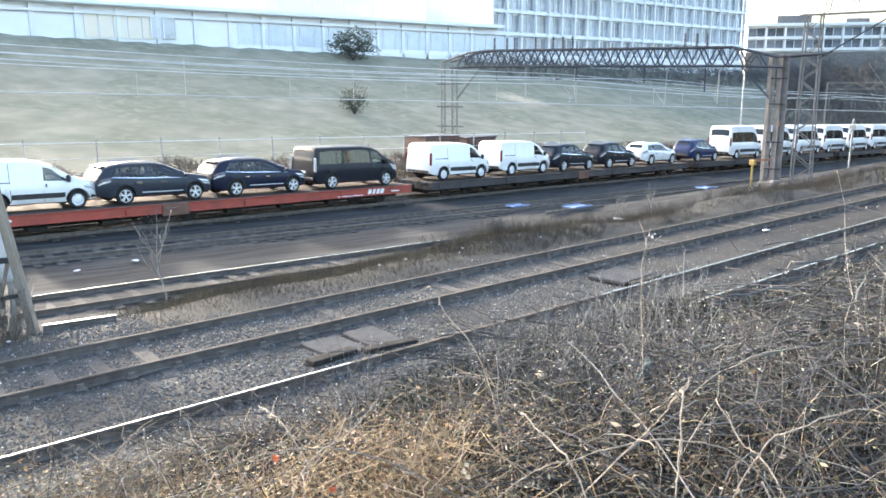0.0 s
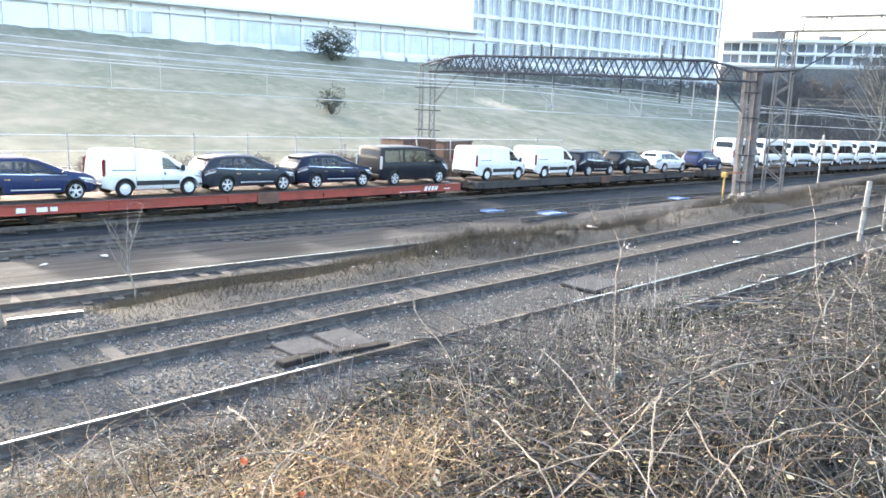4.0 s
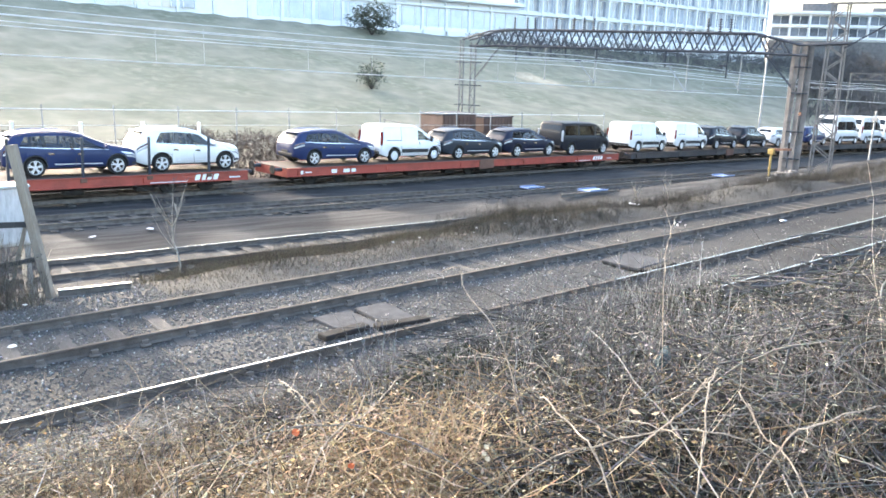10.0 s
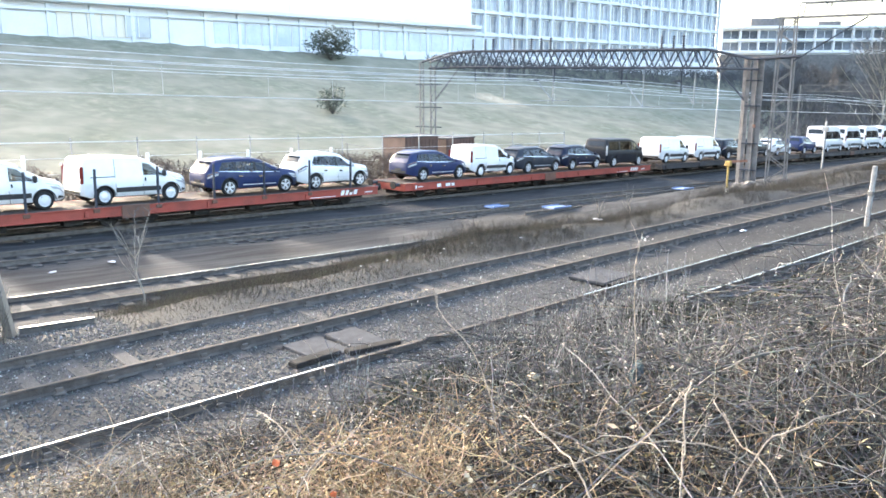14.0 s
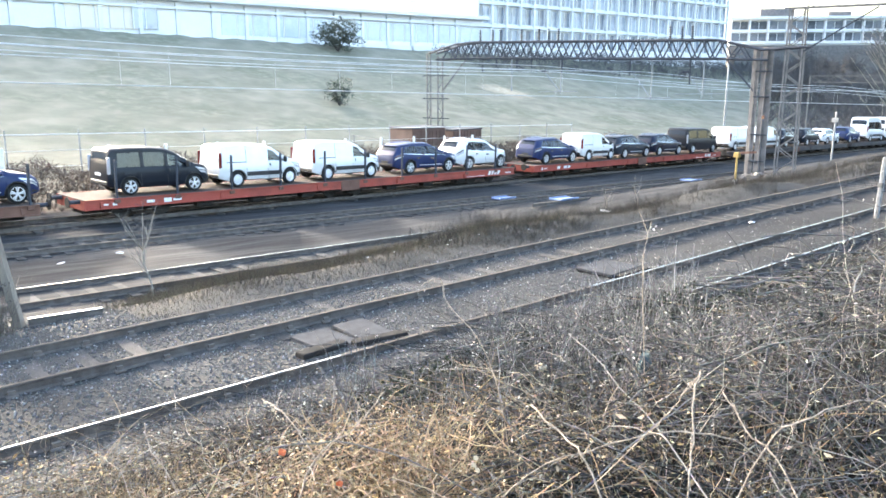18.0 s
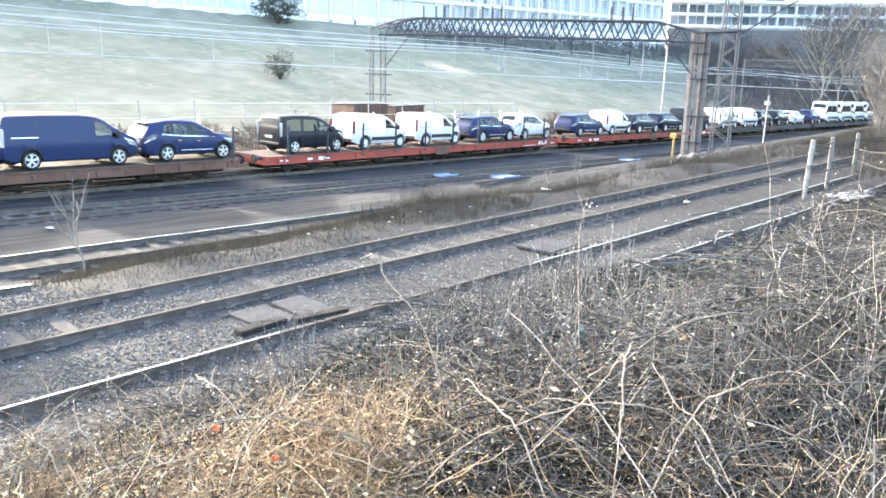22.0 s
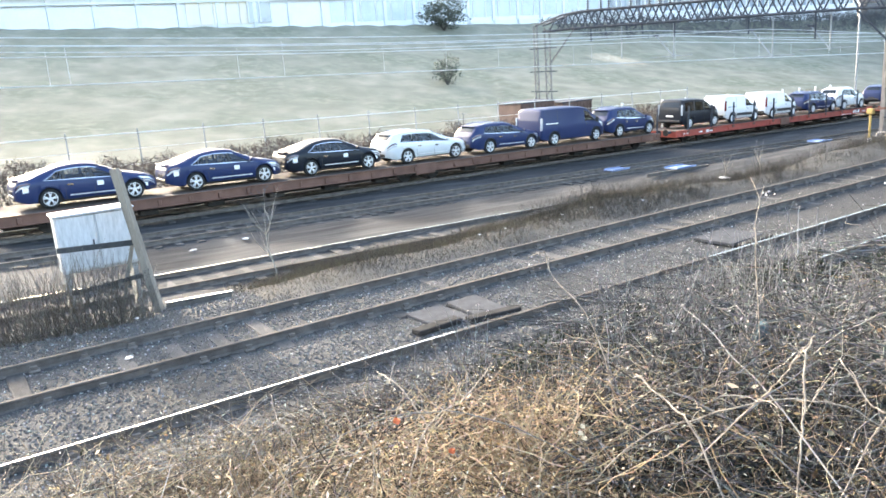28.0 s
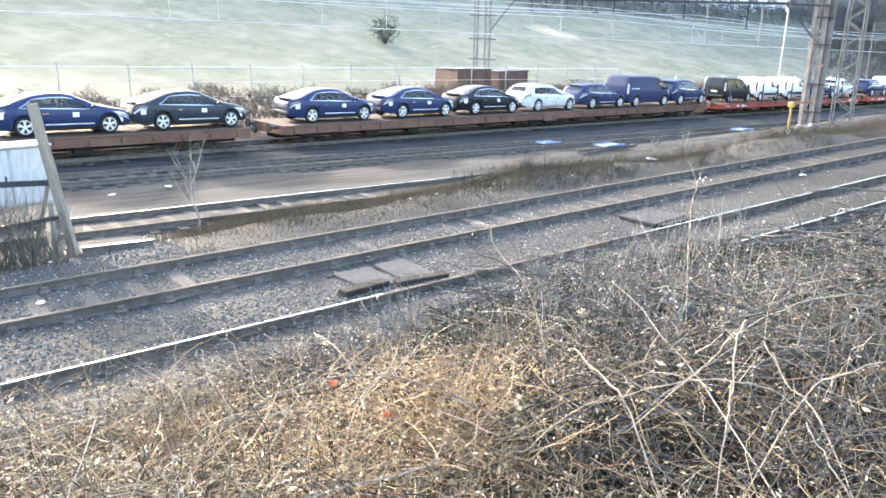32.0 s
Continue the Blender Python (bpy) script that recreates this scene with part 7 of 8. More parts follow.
for nm, pts in HERO.items():
    big = nm in ("fork", "diagonal", "long", "big_arch", "right")
    ps = [Vector(p) for p in pts]
    fine = []
    for i in range(len(ps) - 1):
        p0, p1, p2, p3 = ps[max(i - 1, 0)], ps[i], ps[i + 1], ps[min(i + 2, len(ps) - 1)]
        for q in range(5):
            t = q / 5
            fine.append(0.5 * ((2 * p1) + (p2 - p0) * t + (2 * p0 - 5 * p1 + 4 * p2 - p3) * t * t + (3 * p1 - p0 - 3 * p2 + p3) * t ** 3) + Vector(rng.normal(0, 0.003, 3)))
    fine.append(ps[-1])
    r = 0.0034 if big and nm != "big_arch" else 0.0026
    c = thing("bramble_cane", "pale woody bramble cane arching out of the tangle", "bramble", "bramble canes")
    wood = M["cane_far"] if nm == "big_arch" else M["cane_grey"] if nm == "left" else M["cane_hero"]
    part("stem", Geo().tube(fine, [r * (0.7 + 0.3 * math.sin(3.0 * i / len(fine))) for i in range(len(fine))], 6), wood, c, smooth=True)
    g = Geo()
    for i in range(1, len(fine) - 1):
        for q in range(3):
            d = Vector(rng.normal(0, 1, 3)).normalized()
            b = fine[i].lerp(fine[i + 1], rng.random())
            g.tube([b, b + d * 0.012], [0.002, 0.0004], 4)
    part("thorn_growth", g, wood, c, kind="stuff")
    if nm in ("hook", "tall", "pale", "crook", "tip", "left_up"):
        tip = min(fine[0], fine[-1], key=lambda v: -v.z)
        q = Geo()
        for k in range(7):
            b = tip + Vector(rng.normal(0, 0.022, 3)) - Vector((0, 0, 0.03))
            a1, a2 = Vector(rng.normal(0, 0.004, 3)), Vector(rng.normal(0, 0.003, 3))
            q.add([b - a1, b + a2, b + a1, b - a2], [(0, 1, 2), (0, 2, 3)])
        part("seed_tuft", q, M["seed"], c, "tiny pale seed heads", kind="stuff")
    for i in range(3, len(fine) - 2, 6):
        d = Vector((rng.normal(0, 1), rng.normal(0, 1), abs(rng.normal(0, 0.7)))).normalized() * rng.uniform(0.05, 0.16)
        part("side_shoot", Geo().tube([fine[i], fine[i] + d * 0.6 + Vector((0, 0, 0.01)), fine[i] + d], [0.0018, 0.0014, 0.0008], 5), M["cane_hero"], c)


def leaf(x, y, z, s, mat, label):
    g = Geo()
    n = 8
    vs = [(0, 0, 0)] + [(s * math.cos(6.283 * k / n) * (1.0 if k % 2 else 0.78), s * 0.8 * math.sin(6.283 * k / n) * (1.0 if k % 2 else 0.78), 0.25 * s * math.sin(k * 2.1)) for k in range(n)]
    g.add(vs, [(0, k + 1, (k + 1) % n + 1) for k in range(n)])
    thing("leaf", label, "leaf", "single leaves", g=g, mat=M[mat], m=pose(x, y, z, 60, 10, rng.uniform(-60, -20)))


leaf(1.35, -5.42, 2.69, 0.020, "redleaf", "orange-red dead leaf caught on a cane")
leaf(1.52, -5.55, 2.55, 0.017, "redleaf", "orange-red dead leaf caught on a cane")
for q in ((1.79, -6.02, 2.72), (1.80, -6.03, 2.70), (1.82, -6.0, 2.73), (3.48, -4.83, 2.31), (1.5, -5.02, 2.72), (1.53, -5.03, 2.68)):
    leaf(q[0], q[1], q[2], 0.012, "bleached", "pale bleached dead leaf on a stem")

# things caught low in the brambles
def crumple(x, y, z, sx, sy, sz, mat, label, cat, name):
    g = Geo()
    n, k = 9, 5
    vs = []
    for i in range(k + 1):
        f = math.pi * i / k
        for j in range(n):
            w = 1 + 0.22 * rng.normal()
            vs.append((sx * math.sin(f) * math.cos(6.283 * j / n) * w, sy * math.sin(f) * math.sin(6.283 * j / n) * w, sz * math.cos(f) * (1 + 0.1 * rng.normal())))
    g.add(vs, [(i * n + j, i * n + (j + 1) % n, (i + 1) * n + (j + 1) % n, (i + 1) * n + j) for i in range(k) for j in range(n)])
    thing(name, label, cat, "", g=g, mat=M[mat], m=pose(x, y, z, 20, 15, 40))


crumple(4.0, -5.24, 2.33, 0.05, 0.04, 0.09, "teal", "teal plastic scrap caught deep in the brambles", "litter", "plastic_scrap")
crumple(3.32, -5.0, 2.41, 0.035, 0.03, 0.022, "bleached", "pale round husk caught in the brambles", "litter", "husk")
straw_patch(4.1, -6.38, 0.02, 12, 0.42, "straw_star", "small golden spray of straw in the brambles", 0.5)


def branched(x, y, h, rad, mat, label, lean=0.16):
    """Upright dead stalks with short side shoots and pale buds at the tips."""
    n = len(x)
    t = np.linspace(0, 1, 8)[None, :]
    P = np.empty((n, 8, 3))
    bx, by = rng.normal(0, lean, (n, 1)), rng.normal(0, lean, (n, 1))
    P[:, :, 0] = x[:, None] + bx * h[:, None] * t ** 1.3 + rng.normal(0, 0.011, (n, 8)) * t
    P[:, :, 1] = y[:, None] + by * h[:, None] * t ** 1.3 + rng.normal(0, 0.011, (n, 8)) * t
    P[:, :, 2] = land(x, y)[:, None] - 0.03 + h[:, None] * t
    R = rad[:, None] * (1 - 0.62 * t)
    tubes("tall_stems", P, R, mat, label, "undergrowth", sides=4)
    S, Q, tips = [], [], [P[:, -1]]
    for k in (2, 3, 4, 5, 6, 6):
        on = rng.random(n) < 0.62
        m_ = int(on.sum())
        an, up = rng.uniform(0, 2 * np.pi, m_), rng.uniform(0.35, 1.2, m_)
        L = h[on] * rng.uniform(0.1, 0.3, m_)
        d = np.stack([np.cos(an) * np.cos(up), np.sin(an) * np.cos(up), np.sin(up)], 1)
        u = np.linspace(0, 1, 4)
        q = P[on, k][:, None, :] + d[:, None, :] * (L[:, None] * u[None])[:, :, None]
        q[:, :, 2] += 0.25 * L[:, None] * u[None] ** 2
        q += rng.normal(0, 0.005, q.shape) * u[None, :, None]
        S.append(q), Q.append(R[on, k][:, None] * 0.62 * (1 - 0.55 * u[None])), tips.append(q[:, -1])
    tubes("side_shoots", np.concatenate(S), np.concatenate(Q), mat, "short side shoots of the dead stalks", "undergrowth")
    tips = np.concatenate(tips)
    tips = tips[rng.random(len(tips)) < 0.3]
    flakes("seed_heads", np.repeat(tips, 2, 0) + rng.normal(0, 0.01, (2 * len(tips), 3)), rng.uniform(0.003, 0.007, 2 * len(tips)), "seed", "pale buds on the dead stalks", "seed heads")


def stalk_places(n, x0, x1, y0, y1):
    x, y = rng.uniform(x0, x1, n), rng.uniform(y0, y1, n)
    az = np.degrees(np.arctan2(x, y + 7.9))
    ok = ((np.abs(az - 39) > 3.0) | (y < -4.0)) & (np.hypot(x, y + 7.9) > 3.0) & (y < -0.8 - 1.2 * np.exp(-((x - 5.6) / 0.9) ** 2))
    return x[ok], y[ok]


x, y = stalk_places(250, 4.4, 12.0, -4.6, -0.8)
branched(x, y, rng.uniform(0.4, 0.95, len(x)), rng.uniform(0.005, 0.009, len(x)), "stalk", "tall upright grey stalks along the siding")
x, y = stalk_places(220, 3.2, 9.5, -5.4, -1.4)
branched(x, y, rng.uniform(0.35, 0.85, len(x)), rng.uniform(0.005, 0.0085, len(x)), "cane_mid", "dull upright stalks in the brambles")
x, y = stalk_places(260, 2.6, 6.8, -5.6, -2.6)
branched(x, y, rng.uniform(0.4, 0.8, len(x)), rng.uniform(0.0035, 0.0065, len(x)), "stalk", "upright lilac-grey stalks crowding the brambles", 0.13)
x, y = stalk_places(130, 1.6, 3.8, -5.7, -3.6)
branched(x, y, rng.uniform(0.3, 0.65, len(x)), rng.uniform(0.003, 0.0052, len(x)), "stalk_brown", "upright red-brown stalks in the brambles", 0.16)
x, y = stalk_places(40, 5.0, 11.5, -3.6, -1.2)
branched(x, y, rng.uniform(0.9, 1.35, len(x)), rng.uniform(0.005, 0.008, len(x)), "stalk", "a few taller grey stalks standing out of the brambles", 0.1)

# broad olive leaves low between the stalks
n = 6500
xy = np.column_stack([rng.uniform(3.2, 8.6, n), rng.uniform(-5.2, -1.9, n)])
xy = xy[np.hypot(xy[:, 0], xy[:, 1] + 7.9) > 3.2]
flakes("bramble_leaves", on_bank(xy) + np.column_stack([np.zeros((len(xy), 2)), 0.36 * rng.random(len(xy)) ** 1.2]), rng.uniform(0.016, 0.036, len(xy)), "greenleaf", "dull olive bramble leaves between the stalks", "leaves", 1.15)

# weeds on the strip between the sidings and the lower lines, and at the track edges
n = 17000
x = rng.uniform(-3, 60, n)
y = 5.6 + 6.6 * rng.random(n) ** 1.15
dens = 0.35 + 0.65 * (np.sin(x * 0.42 + 0.4) > -0.5)
low_end = sstep(6.2, 8.0, x)
keep = (rng.random(n) < 0.06 + 0.94 * low_end) & (y > 5.6 + 0.5 * np.sin(x * 1.1)) & (y < 13.2 - 0.8 * np.sin(x * 0.7) - 2.5 * (x < 5)) & (rng.random(n) < dens)
x, y = x[keep], y[keep]
hh = (0.14 + 0.42 * np.exp(-((y - 8.4) / 1.9) ** 2) + 0.16 * np.exp(-((y - 10.7) / 0.9) ** 2) * sstep(6.6, 8.2, x)) * (0.5 + 0.35 * sstep(4, 16, x))
N = len(x)
B = 4
xx, yy2 = np.repeat(x, B) + rng.normal(0, 0.07, N * B), np.repeat(y, B) + rng.normal(0, 0.07, N * B)
h2 = np.repeat(hh, B) * rng.uniform(0.25, 1.35, N * B)
t = np.linspace(0, 1, 4)[None, :]
P = np.empty((N * B, 4, 3))
P[:, :, 0] = xx[:, None] + rng.normal(0, 0.35, (N * B, 1)) * h2[:, None] * t ** 1.4
P[:, :, 1] = yy2[:, None] + rng.normal(0, 0.35, (N * B, 1)) * h2[:, None] * t ** 1.4
P[:, :, 2] = land(xx, yy2)[:, None] - 0.02 + h2[:, None] * t
R = rng.uniform(0.002, 0.0055, (N * B, 1)) * (1 - 0.6 * t)
tubes("dry_weeds", P, R, "weed", "dry brown weeds between the tracks", "weeds")
n = 1500
x = rng.uniform(0, 45, n)
y = np.concatenate([rng.normal(5.25, 0.12, n // 3), rng.normal(-0.9, 0.35, n // 3), rng.normal(1.2, 0.25, n - 2 * (n // 3))])
P = np.empty((n, 4, 3))
h2 = rng.uniform(0.08, 0.3, n)
P[:, :, 0] = x[:, None] + rng.normal(0, 0.3, (n, 1)) * h2[:, None] * t
P[:, :, 1] = y[:, None] + rng.normal(0, 0.3, (n, 1)) * h2[:, None] * t
P[:, :, 2] = land(x, y)[:, None] + h2[:, None] * t
tubes("track_weeds", P, rng.uniform(0.002, 0.004, (n, 1)) * (1 - 0.5 * t), "weed", "thin dead weeds along the rails", "weeds")

# thick low weeds that swallow the near rail of the lower siding
n = 42000
x = rng.uniform(3.6, 18, n)
y = 5.45 + 6.6 * rng.random(n) ** 0.85
edge = 4.5 + 0.3 * np.sin(y * 2.3) + 0.47 * (y - 7.0) + rng.exponential(0.6, n)
keep = (x > edge) & (y < 11.9 + 0.02 * (x - 6) + 0.3 * np.sin(x * 1.3)) & (rng.random(n) < 0.55 + 0.45 * np.sin(x * 2.1 + y * 1.7) ** 2)
x, y = x[keep], y[keep]
n = len(x)
h2 = 1.05 * rng.uniform(0.3, 1.2, n) * (0.07 + 0.16 * sstep(5.6, 7.6, y) + 0.05 * np.exp(-((y - 10.3) / 1.0) ** 2)) * (0.75 + 0.35 * np.sin(x * 0.9 + 1.0) ** 2)
P = np.empty((n, 4, 3))
P[:, :, 0] = x[:, None] + rng.normal(0, 0.5, (n, 1)) * h2[:, None] * t ** 1.4
P[:, :, 1] = y[:, None] + rng.normal(0, 0.5, (n, 1)) * h2[:, None] * t ** 1.4
P[:, :, 2] = land(x, y)[:, None] - 0.02 + h2[:, None] * t
tubes("rail_weeds", P, rng.uniform(0.0025, 0.006, (n, 1)) * (1 - 0.6 * t), "weed_tan", "thick low dry weeds over a sunken rail", "weeds")

# overgrown end of the sidings
n = 9000
x, y = 31.5 + 30 * rng.random(n) ** 1.2, rng.uniform(-2.5, 6.5, n)
keep = (x > 32.5 + 5.5 * (y > 2.2)) | (rng.random(n) < 0.12)
x, y = x[keep], y[keep]
n = len(x)
h2 = rng.uniform(0.1, 0.55, n) * (1 + 0.8 * sstep(40, 50, x))
P = np.empty((n, 4, 3))
P[:, :, 0] = x[:, None] + rng.normal(0, 0.4, (n, 1)) * h2[:, None] * t
P[:, :, 1] = y[:, None] + rng.normal(0, 0.4, (n, 1)) * h2[:, None] * t
P[:, :, 2] = land(x, y)[:, None] - 0.02 + h2[:, None] * t
tubes("siding_end_weeds", P, rng.uniform(0.006, 0.014, (n, 1)) * (1 - 0.5 * t), "weed", "dry weeds over the end of the sidings", "weeds")

# twiggy shrub in front of the cabinet
n = 1300
x, y = rng.uniform(-1.6, 2.9, n), rng.uniform(6.5, 7.45, n)
hh = (0.85 + 0.6 * np.exp(-((x - 1.6) / 1.0) ** 2)) * rng.uniform(0.3, 1.15, n)
t5 = np.linspace(0, 1, 5)[None, :]
P = np.empty((n, 5, 3))
P[:, :, 0] = x[:, None] + rng.normal(0, 0.3, (n, 1)) * hh[:, None] * t5 + rng.normal(0, 0.02, (n, 5)) * t5
P[:, :, 1] = y[:, None] + rng.normal(0, 0.3, (n, 1)) * hh[:, None] * t5 + rng.normal(0, 0.02, (n, 5)) * t5
P[:, :, 2] = land(x, y)[:, None] - 0.02 + hh[:, None] * t5
tubes("bare_shrub", P, rng.uniform(0.003, 0.007, (n, 1)) * (1 - 0.6 * t5), "shrub", "bare twiggy shrub in front of the cabinet", "shrub")
xy = np.column_stack([rng.uniform(-1.2, 3.0, 2600), rng.uniform(6.4, 7.5, 2600)])
flakes("shrub_leaves", on_bank(xy) + np.column_stack([np.zeros(2600), np.zeros(2600), rng.uniform(0.05, 0.95, 2600)]), rng.uniform(0.008, 0.02, 2600), "weed", "sparse dull leaves on the shrub", "leaves")

# loose ballast stones
n = 84000
x = np.concatenate([rng.uniform(-2, 16, n // 2), rng.uniform(0, 24, n - n // 2)])
y = rng.uniform(-1.5, 6.6, n)
y = np.where(x < 4.8, -1.5 + (y + 1.5) * 1.28, y)
ok = (rng.random(n) > 0.85 * sstep(9, 18, x)) & ((x < 4.8) | (rng.random(n) > sstep(5.2, 6.2, y))) & (rng.random(n) < 0.1 + 0.9 * sstep(-1.1, -0.3, y))
for ry in (0.0, 1.505, 3.535, 5.04):
    ok &= np.abs(y - ry) > 0.08
x, y = x[ok], y[ok]
n = len(x)
s = rng.uniform(0.012, 0.031, n)
O = np.array([(1, 0, 0), (-1, 0, 0), (0, 1, 0), (0, -1, 0), (0, 0, 1), (0, 0, -1)], float)
V = np.column_stack([x, y, land(x, y) - s * 0.05])[:, None, :] + O[None] * s[:, None, None] * rng.uniform(0.5, 1.2, (n, 6, 1)) + rng.normal(0, 0.15, (n, 6, 3)) * s[:, None, None]
OF = np.array([(0, 2, 4), (2, 1, 4), (1, 3, 4), (3, 0, 4), (2, 0, 5), (1, 2, 5), (3, 1, 5), (0, 3, 5)])
F = (np.arange(n)[:, None, None] * 6 + OF[None]).reshape(-1, 3)
big_mesh("ballast_stones", V.reshape(-1, 3), F, "stone", "loose grey ballast stones between the rails", "ballast")


# leafless trees and shrubs
def bare_tree(seed, h, spread, limbs, twigs, label, group, name="tree", lean=0.0, thick=1.0, bark="bark"):
    r = np.random.default_rng(seed)
    ob = thing(name, label, "tree", group)
    tr = [Vector((lean * h * (k / 6) ** 1.5 + r.normal(0, 0.02 * h), r.normal(0, 0.02 * h), h * 0.62 * k / 6)) for k in range(7)]
    tr[0] = Vector((0, 0, -0.2))
    g = Geo().tube(tr, [0.018 * h * thick * (1 - 0.11 * k) for k in range(7)], 7)
    part("trunk", g, M[bark], ob, smooth=True)
    ends = []
    for k in range(limbs):
        f = r.uniform(0.22, 1.0)
        b = tr[min(6, int(f * 6))].copy()
        an, ln = r.uniform(0, 6.28), h * r.uniform(0.25, 0.5) * (1.15 - 0.5 * f)
        d = Vector((math.cos(an) * spread, math.sin(an) * spread, r.uniform(0.5, 1.1))).normalized()
        pts = [b + d * ln * q + Vector((0, 0, 0.12 * ln * q * q)) + Vector(r.normal(0, 0.03 * ln * q, 3)) for q in (0, 0.3, 0.65, 1.0)]
        part("limb", Geo().tube(pts, [0.009 * h * thick * (1 - 0.4 * f), 0.006 * h * thick, 0.004 * h * thick, 0.0015 * h * thick], 5), M[bark], ob, smooth=True)
        ends.append(pts)
    P = np.empty((twigs, 4, 3))
    for k in range(twigs):
        pts = ends[int(r.integers(len(ends)))]
        q = r.uniform(0.15, 1.0) * 2.999
        i = int(q)
        b = np.array(pts[i].lerp(pts[i + 1], q - i))
        d = r.normal(size=3)
        d[2] = abs(d[2]) * 0.8 + 0.2
        d /= np.linalg.norm(d)
        L = h * r.uniform(0.06, 0.2)
        P[k] = b + d[None] * L * np.array([0, 0.35, 0.7, 1.0])[:, None] + r.normal(0, 0.012 * h, (4, 3)) * np.array([0, 0.5, 0.8, 1.0])[:, None]
    R = r.uniform(0.0009, 0.002, (twigs, 1)) * h * np.array([1, 0.8, 0.6, 0.35])[None]
    tubes_part(P, R, ob)
    return ob


def tubes_part(P, R, ob):
    o = tubes("twig_crown", P, R, "twigs", "fine bare twigs", "")
    o.parent = ob
    if "category" in o:
        del o["category"]


sap = bare_tree(3, 3.0, 0.5, 12, 150, "slender bare sapling among dry weeds", "saplings", "sapling", thick=0.45, bark="bark_pale")
sap.matrix_basis = pose(6.9, 10.9, float(land(6.9, 10.9)))
for q, (sx2, sy2, sc) in enumerate(((3.4, 8.8, 0.45), (1.0, 8.9, 0.55), (21.5, 8.2, 0.5), (0.2, 7.4, 0.6), (2.2, 7.3, 0.42), (24.5, 8.9, 0.6))):
    o = copy_thing(sap, pose(sx2, sy2, float(land(sx2, sy2)), 0, 0, 70 * q))
    o.scale = (sc, sc, sc)
    o["label"] = "small bare shrub beside the siding"
protot = [bare_tree(11, 9.0, 0.8, 26, 700, "bare winter tree on the shaded bank", "winter trees"), bare_tree(12, 8.0, 0.9, 26, 700, "bare winter tree on the shaded bank", "winter trees")]
spots = [(53, 6.6, 0.75), (56, 7.4, 0.85), (60, 8.4, 0.9), (64, 9.4, 0.95), (69, 10.6, 1.0), (58, 5.2, 0.8), (63, 6.6, 0.9), (68, 8.0, 1.0), (74, 11.4, 1.05), (50, 4.0, 0.55), (54, 4.6, 0.7)]
for k in range(36):
    tx = 124 + 3.0 * k + rng.uniform(-3, 3)
    spots.append((tx, min(46 + rng.uniform(-8, 34), tx / 2.0 - 8), rng.uniform(0.75, 1.25)))
for k, (x, y, sc) in enumerate(spots):
    o = protot[k % 2] if k < 2 else copy_thing(protot[k % 2], Matrix())
    o.matrix_basis = pose(x, y, float(land(x, y)), 0, 0, rng.uniform(0, 360)) @ Matrix.Scale(sc, 4)


high = bare_tree(21, 21.0, 0.6, 30, 520, "tall slender bare tree beyond the train line", "tall winter trees", thick=0.5, bark="bark_pale")
for k, (x, y, sc) in enumerate(((118.0, 33.2, 0.95), (128.0, 34.2, 1.1), (139.0, 35.4, 1.2))):
    o = high if k == 0 else copy_thing(high, Matrix())
    o.matrix_basis = pose(x, y, float(land(x, y)), 0, 0, 80 * k) @ Matrix.Scale(sc, 4)


def bush(x, y, w, h, label, n=900):
    z0 = float(land(x, y))
    b = thing("evergreen_bush", label, "bush", "evergreen bushes")
    g = Geo()
    for k in range(7):
        an = 0.9 * k
        g.tube([(x, y, z0 - 0.1), (x + 0.25 * w * math.cos(an), y + 0.25 * w * math.sin(an), z0 + 0.6 * h)], [0.06, 0.02], 5)
    part("stem", g, M["bark"], b)
    d = rng.normal(size=(n, 3))
    d /= np.linalg.norm(d, axis=1, keepdims=True)
    rr = (0.55 + 0.45 * rng.random(n) ** 0.5) * (0.8 + 0.25 * np.sin(d[:, 0] * 5 + d[:, 2] * 7) + 0.15 * np.sin(d[:, 1] * 9))
    P = np.array([x, y, z0 + h * 0.48]) + d * rr[:, None] * np.array([w / 2, w / 2.4, h * 0.52])
    P[:, 2] = np.maximum(P[:, 2], z0 + 0.05)
    o = flakes("foliage", P, rng.uniform(0.05, 0.12, n) * (w / 5) ** 0.5, "evergreen", "", "")
    o.parent = b
    for key in ("label", "category"):
        if key in o:
            del o[key]


bush(62.5, 85.0, 7.6, 4.4, "rounded grey-green bush on the ridge", 3600)
bush(44.8, 58.7, 3.4, 2.9, "thin scrubby bush on the grass bank", 1500)
# dark hedge under the retaining wall
n = 8000
x, y = rng.uniform(84, 300, n), rng.uniform(78, 91, n)
z = land(x, y) + rng.uniform(0, 1, n) * (3.2 + 1.2 * np.sin(x * 0.21) + 0.8 * np.sin(x * 0.63)) * (0.4 + 0.6 * sstep(150, 190, x))
c = np.column_stack([x, y, z])
d = rng.normal(size=(n, 3))
d[:, 2] = np.abs(d[:, 2]) + 0.3
d /= np.linalg.norm(d, axis=1, keepdims=True)
P = c[:, None, :] + d[:, None, :] * np.linspace(-0.7, 0.7, 3)[None, :, None]
tubes("scrub_hedge", P, rng.uniform(0.02, 0.045, (n, 1)) * np.ones((1, 3)), "twigs", "dark leafless scrub below the wall", "scrub")

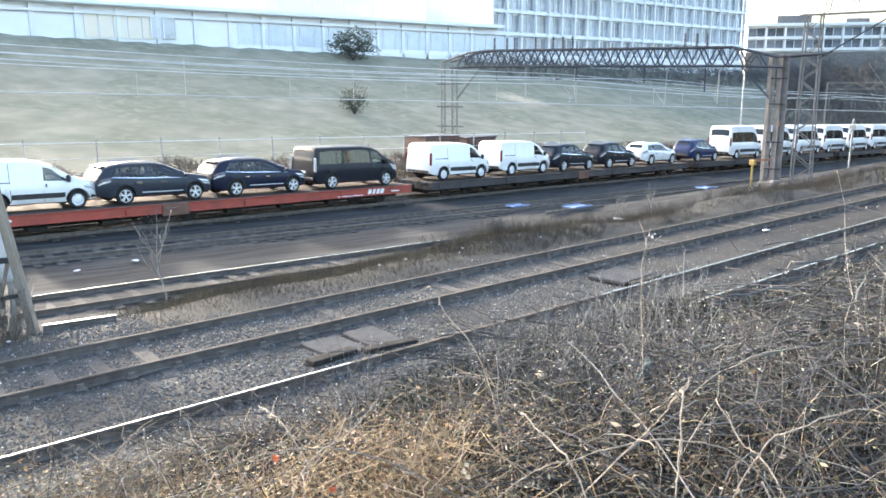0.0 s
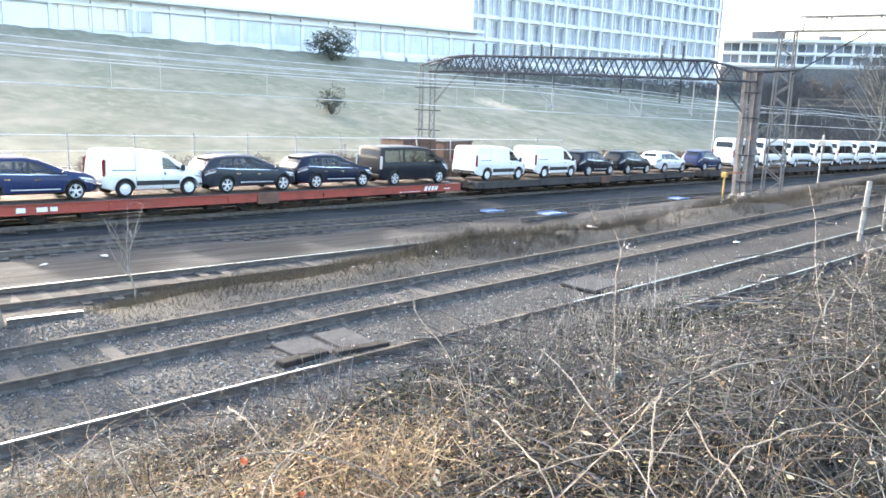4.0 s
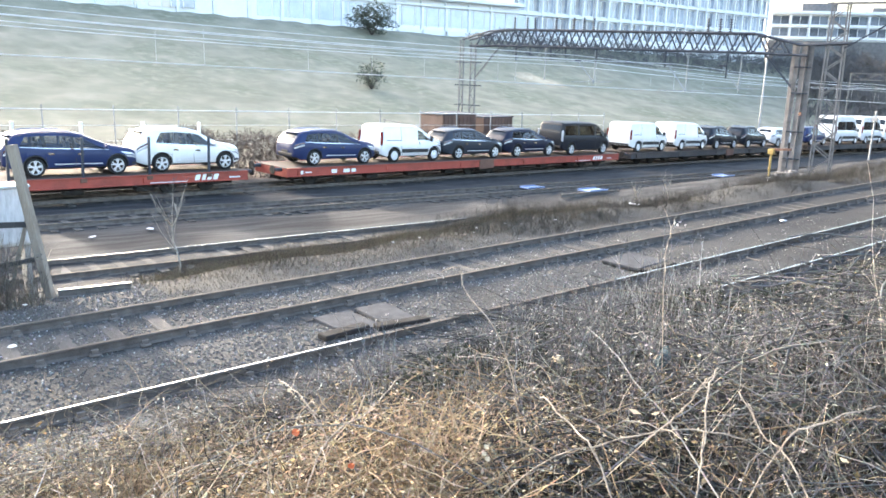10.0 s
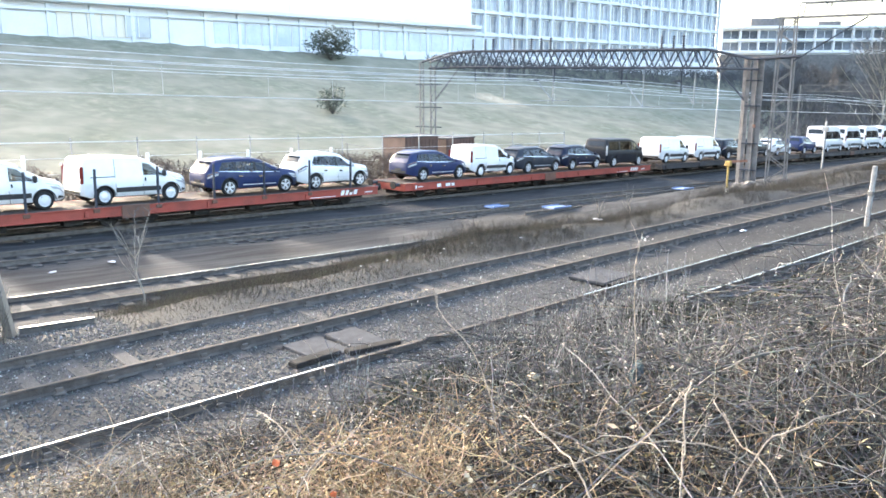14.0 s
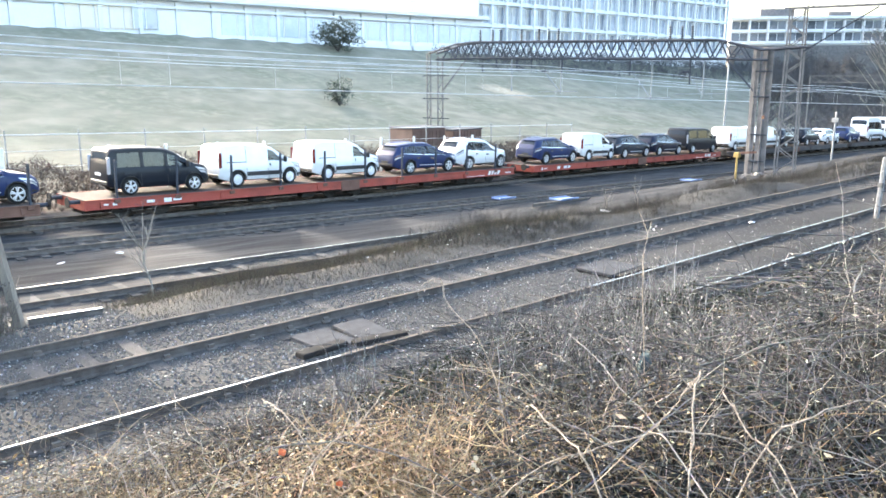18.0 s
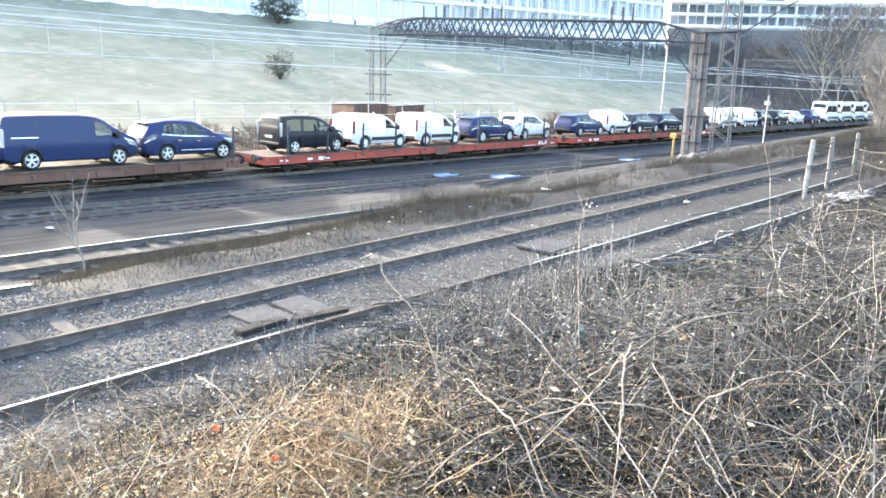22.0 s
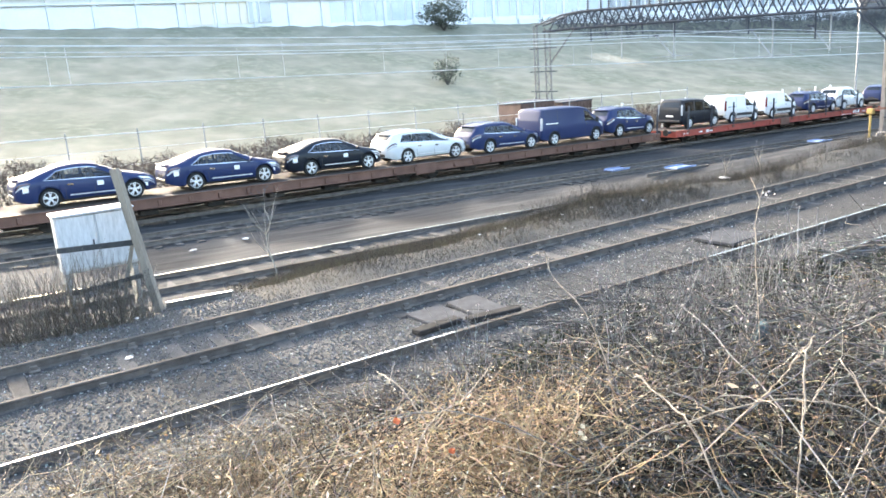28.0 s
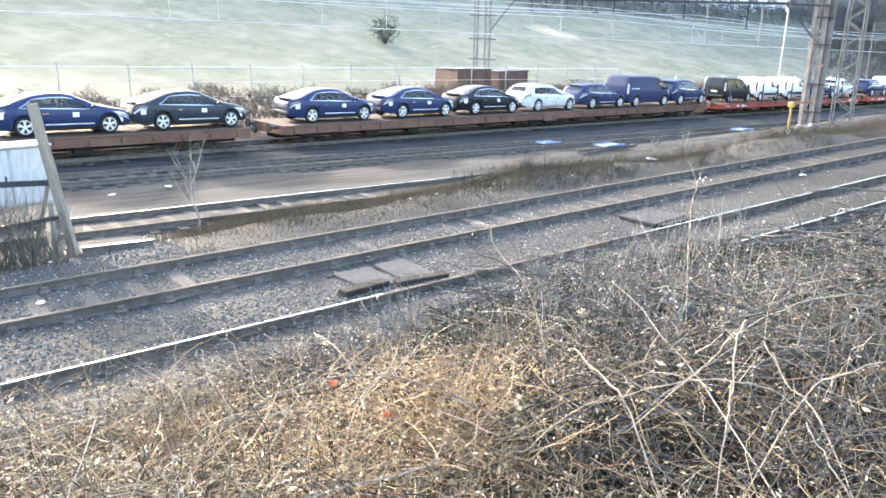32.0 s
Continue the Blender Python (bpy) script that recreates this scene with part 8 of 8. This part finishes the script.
# brown dead scrub along the foot of the bank behind the train
n = 46000
x = rng.uniform(-30, 66, n)
y = 27.4 + 0.06 * (x - 10) + rng.uniform(-1.1, 1.5, n)
hs = 2.0 + 0.3 * np.sin(x * 0.8) * np.sin(x * 0.31 + 1) + 0.18 * np.sin(x * 2.3) + 0.1 * np.sin(x * 5.1)
z = land(x, y) + hs * rng.random(n) ** 0.8
d = rng.normal(size=(n, 3))
d[:, 2] = np.abs(d[:, 2]) + 0.3
d /= np.linalg.norm(d, axis=1, keepdims=True)
P = np.column_stack([x, y, z])[:, None, :] + d[:, None, :] * np.linspace(-0.22, 0.22, 3)[None, :, None] * rng.uniform(0.4, 1.3, (n, 1, 1)) + rng.normal(0, 0.03, (n, 3, 3))
tubes("dead_scrub", P, rng.uniform(0.005, 0.012, (n, 1)) * np.ones((1, 3)), "scrub_brown", "dense brown dead scrub along the foot of the bank", "scrub")
flakes("scrub_leaves", np.column_stack([x, y, z])[:30000] - np.array([0, 0, 0.12]), rng.uniform(0.03, 0.07, 30000), "scrub_brown", "rusty dead leaves in the scrub", "leaves")

# dense leafless wood over the shaded end of the bank
n = 34000
x = rng.uniform(92, 300, n)
y = 30 + 0.05 * (x - 92) + rng.uniform(0, 62, n) * (1 - 0.1 * rng.random(n))
az = np.degrees(np.arctan2(x, y + 7.9))
keep = rng.random(n) < np.maximum(sstep(63, 66, az + 1.0 * np.sin(y * 0.4)), 0.35 * sstep(82, 87, y) * sstep(46, 58, az))
x, y = x[keep], y[keep]
n = len(x)
z = land(x, y) + rng.random(n) ** 0.7 * (0.35 + 0.65 * sstep(63, 66, az[keep])) * (3.6 + 1.4 * np.sin(x * 0.19 + y * 0.13) + 1.0 * np.sin(x * 0.57 - y * 0.31))
d = rng.normal(size=(n, 3))
d[:, 2] = np.abs(d[:, 2]) + 0.5
d /= np.linalg.norm(d, axis=1, keepdims=True)
P = np.column_stack([x, y, z])[:, None, :] + d[:, None, :] * np.linspace(-0.9, 0.9, 3)[None, :, None] * rng.uniform(0.5, 1.3, (n, 1, 1)) + rng.normal(0, 0.12, (n, 3, 3))
tubes("leafless_wood", P, rng.uniform(0.02, 0.055, (n, 1)) * np.ones((1, 3)), "twigs", "dense leafless scrub wood on the shaded bank", "scrub")

# leafless thicket beside the line
n = 5000
x = rng.uniform(48, 78, n)
y = -7.9 + x * rng.uniform(0.16, 0.283, n)
z = land(x, y) + rng.random(n) ** 1.3 * (3.4 + 0.8 * np.sin(x * 0.9))
d = rng.normal(size=(n, 3))
d[:, 2] = np.abs(d[:, 2]) + 0.4
d /= np.linalg.norm(d, axis=1, keepdims=True)
P = np.column_stack([x, y, z])[:, None, :] + d[:, None, :] * np.linspace(-0.6, 0.6, 3)[None, :, None] + rng.normal(0, 0.06, (n, 3, 3))
tubes("thicket", P, rng.uniform(0.008, 0.022, (n, 1)) * np.ones((1, 3)), "twigs", "leafless twiggy thicket beside the line", "thicket")

# rough cover on the rest of the bank, along it and behind the path
n = 30000
x, y = rng.uniform(-24, 34, n), rng.uniform(-16, -1.2, n)
keep = (np.hypot(x, y + 7.9) > 2.0) & ~((y > -8.2) & (x > -2.5) & (np.hypot(x, y + 7.9) < 11) & (np.arctan2(x, y + 7.9) > -0.25))
x, y = x[keep], y[keep]
n = len(x)
h2 = rng.uniform(0.1, 0.6, n)
P = np.empty((n, 4, 3))
P[:, :, 0] = x[:, None] + rng.normal(0, 0.6, (n, 1)) * h2[:, None] * t + rng.normal(0, 0.02, (n, 4)) * t
P[:, :, 1] = y[:, None] + rng.normal(0, 0.6, (n, 1)) * h2[:, None] * t + rng.normal(0, 0.02, (n, 4)) * t
P[:, :, 2] = land(x, y)[:, None] - 0.02 + h2[:, None] * t
tubes("rough_cover", P, rng.uniform(0.002, 0.005, (n, 1)) * (1 - 0.5 * t), "cane_far", "low dead stems along the bank", "undergrowth")

motions()
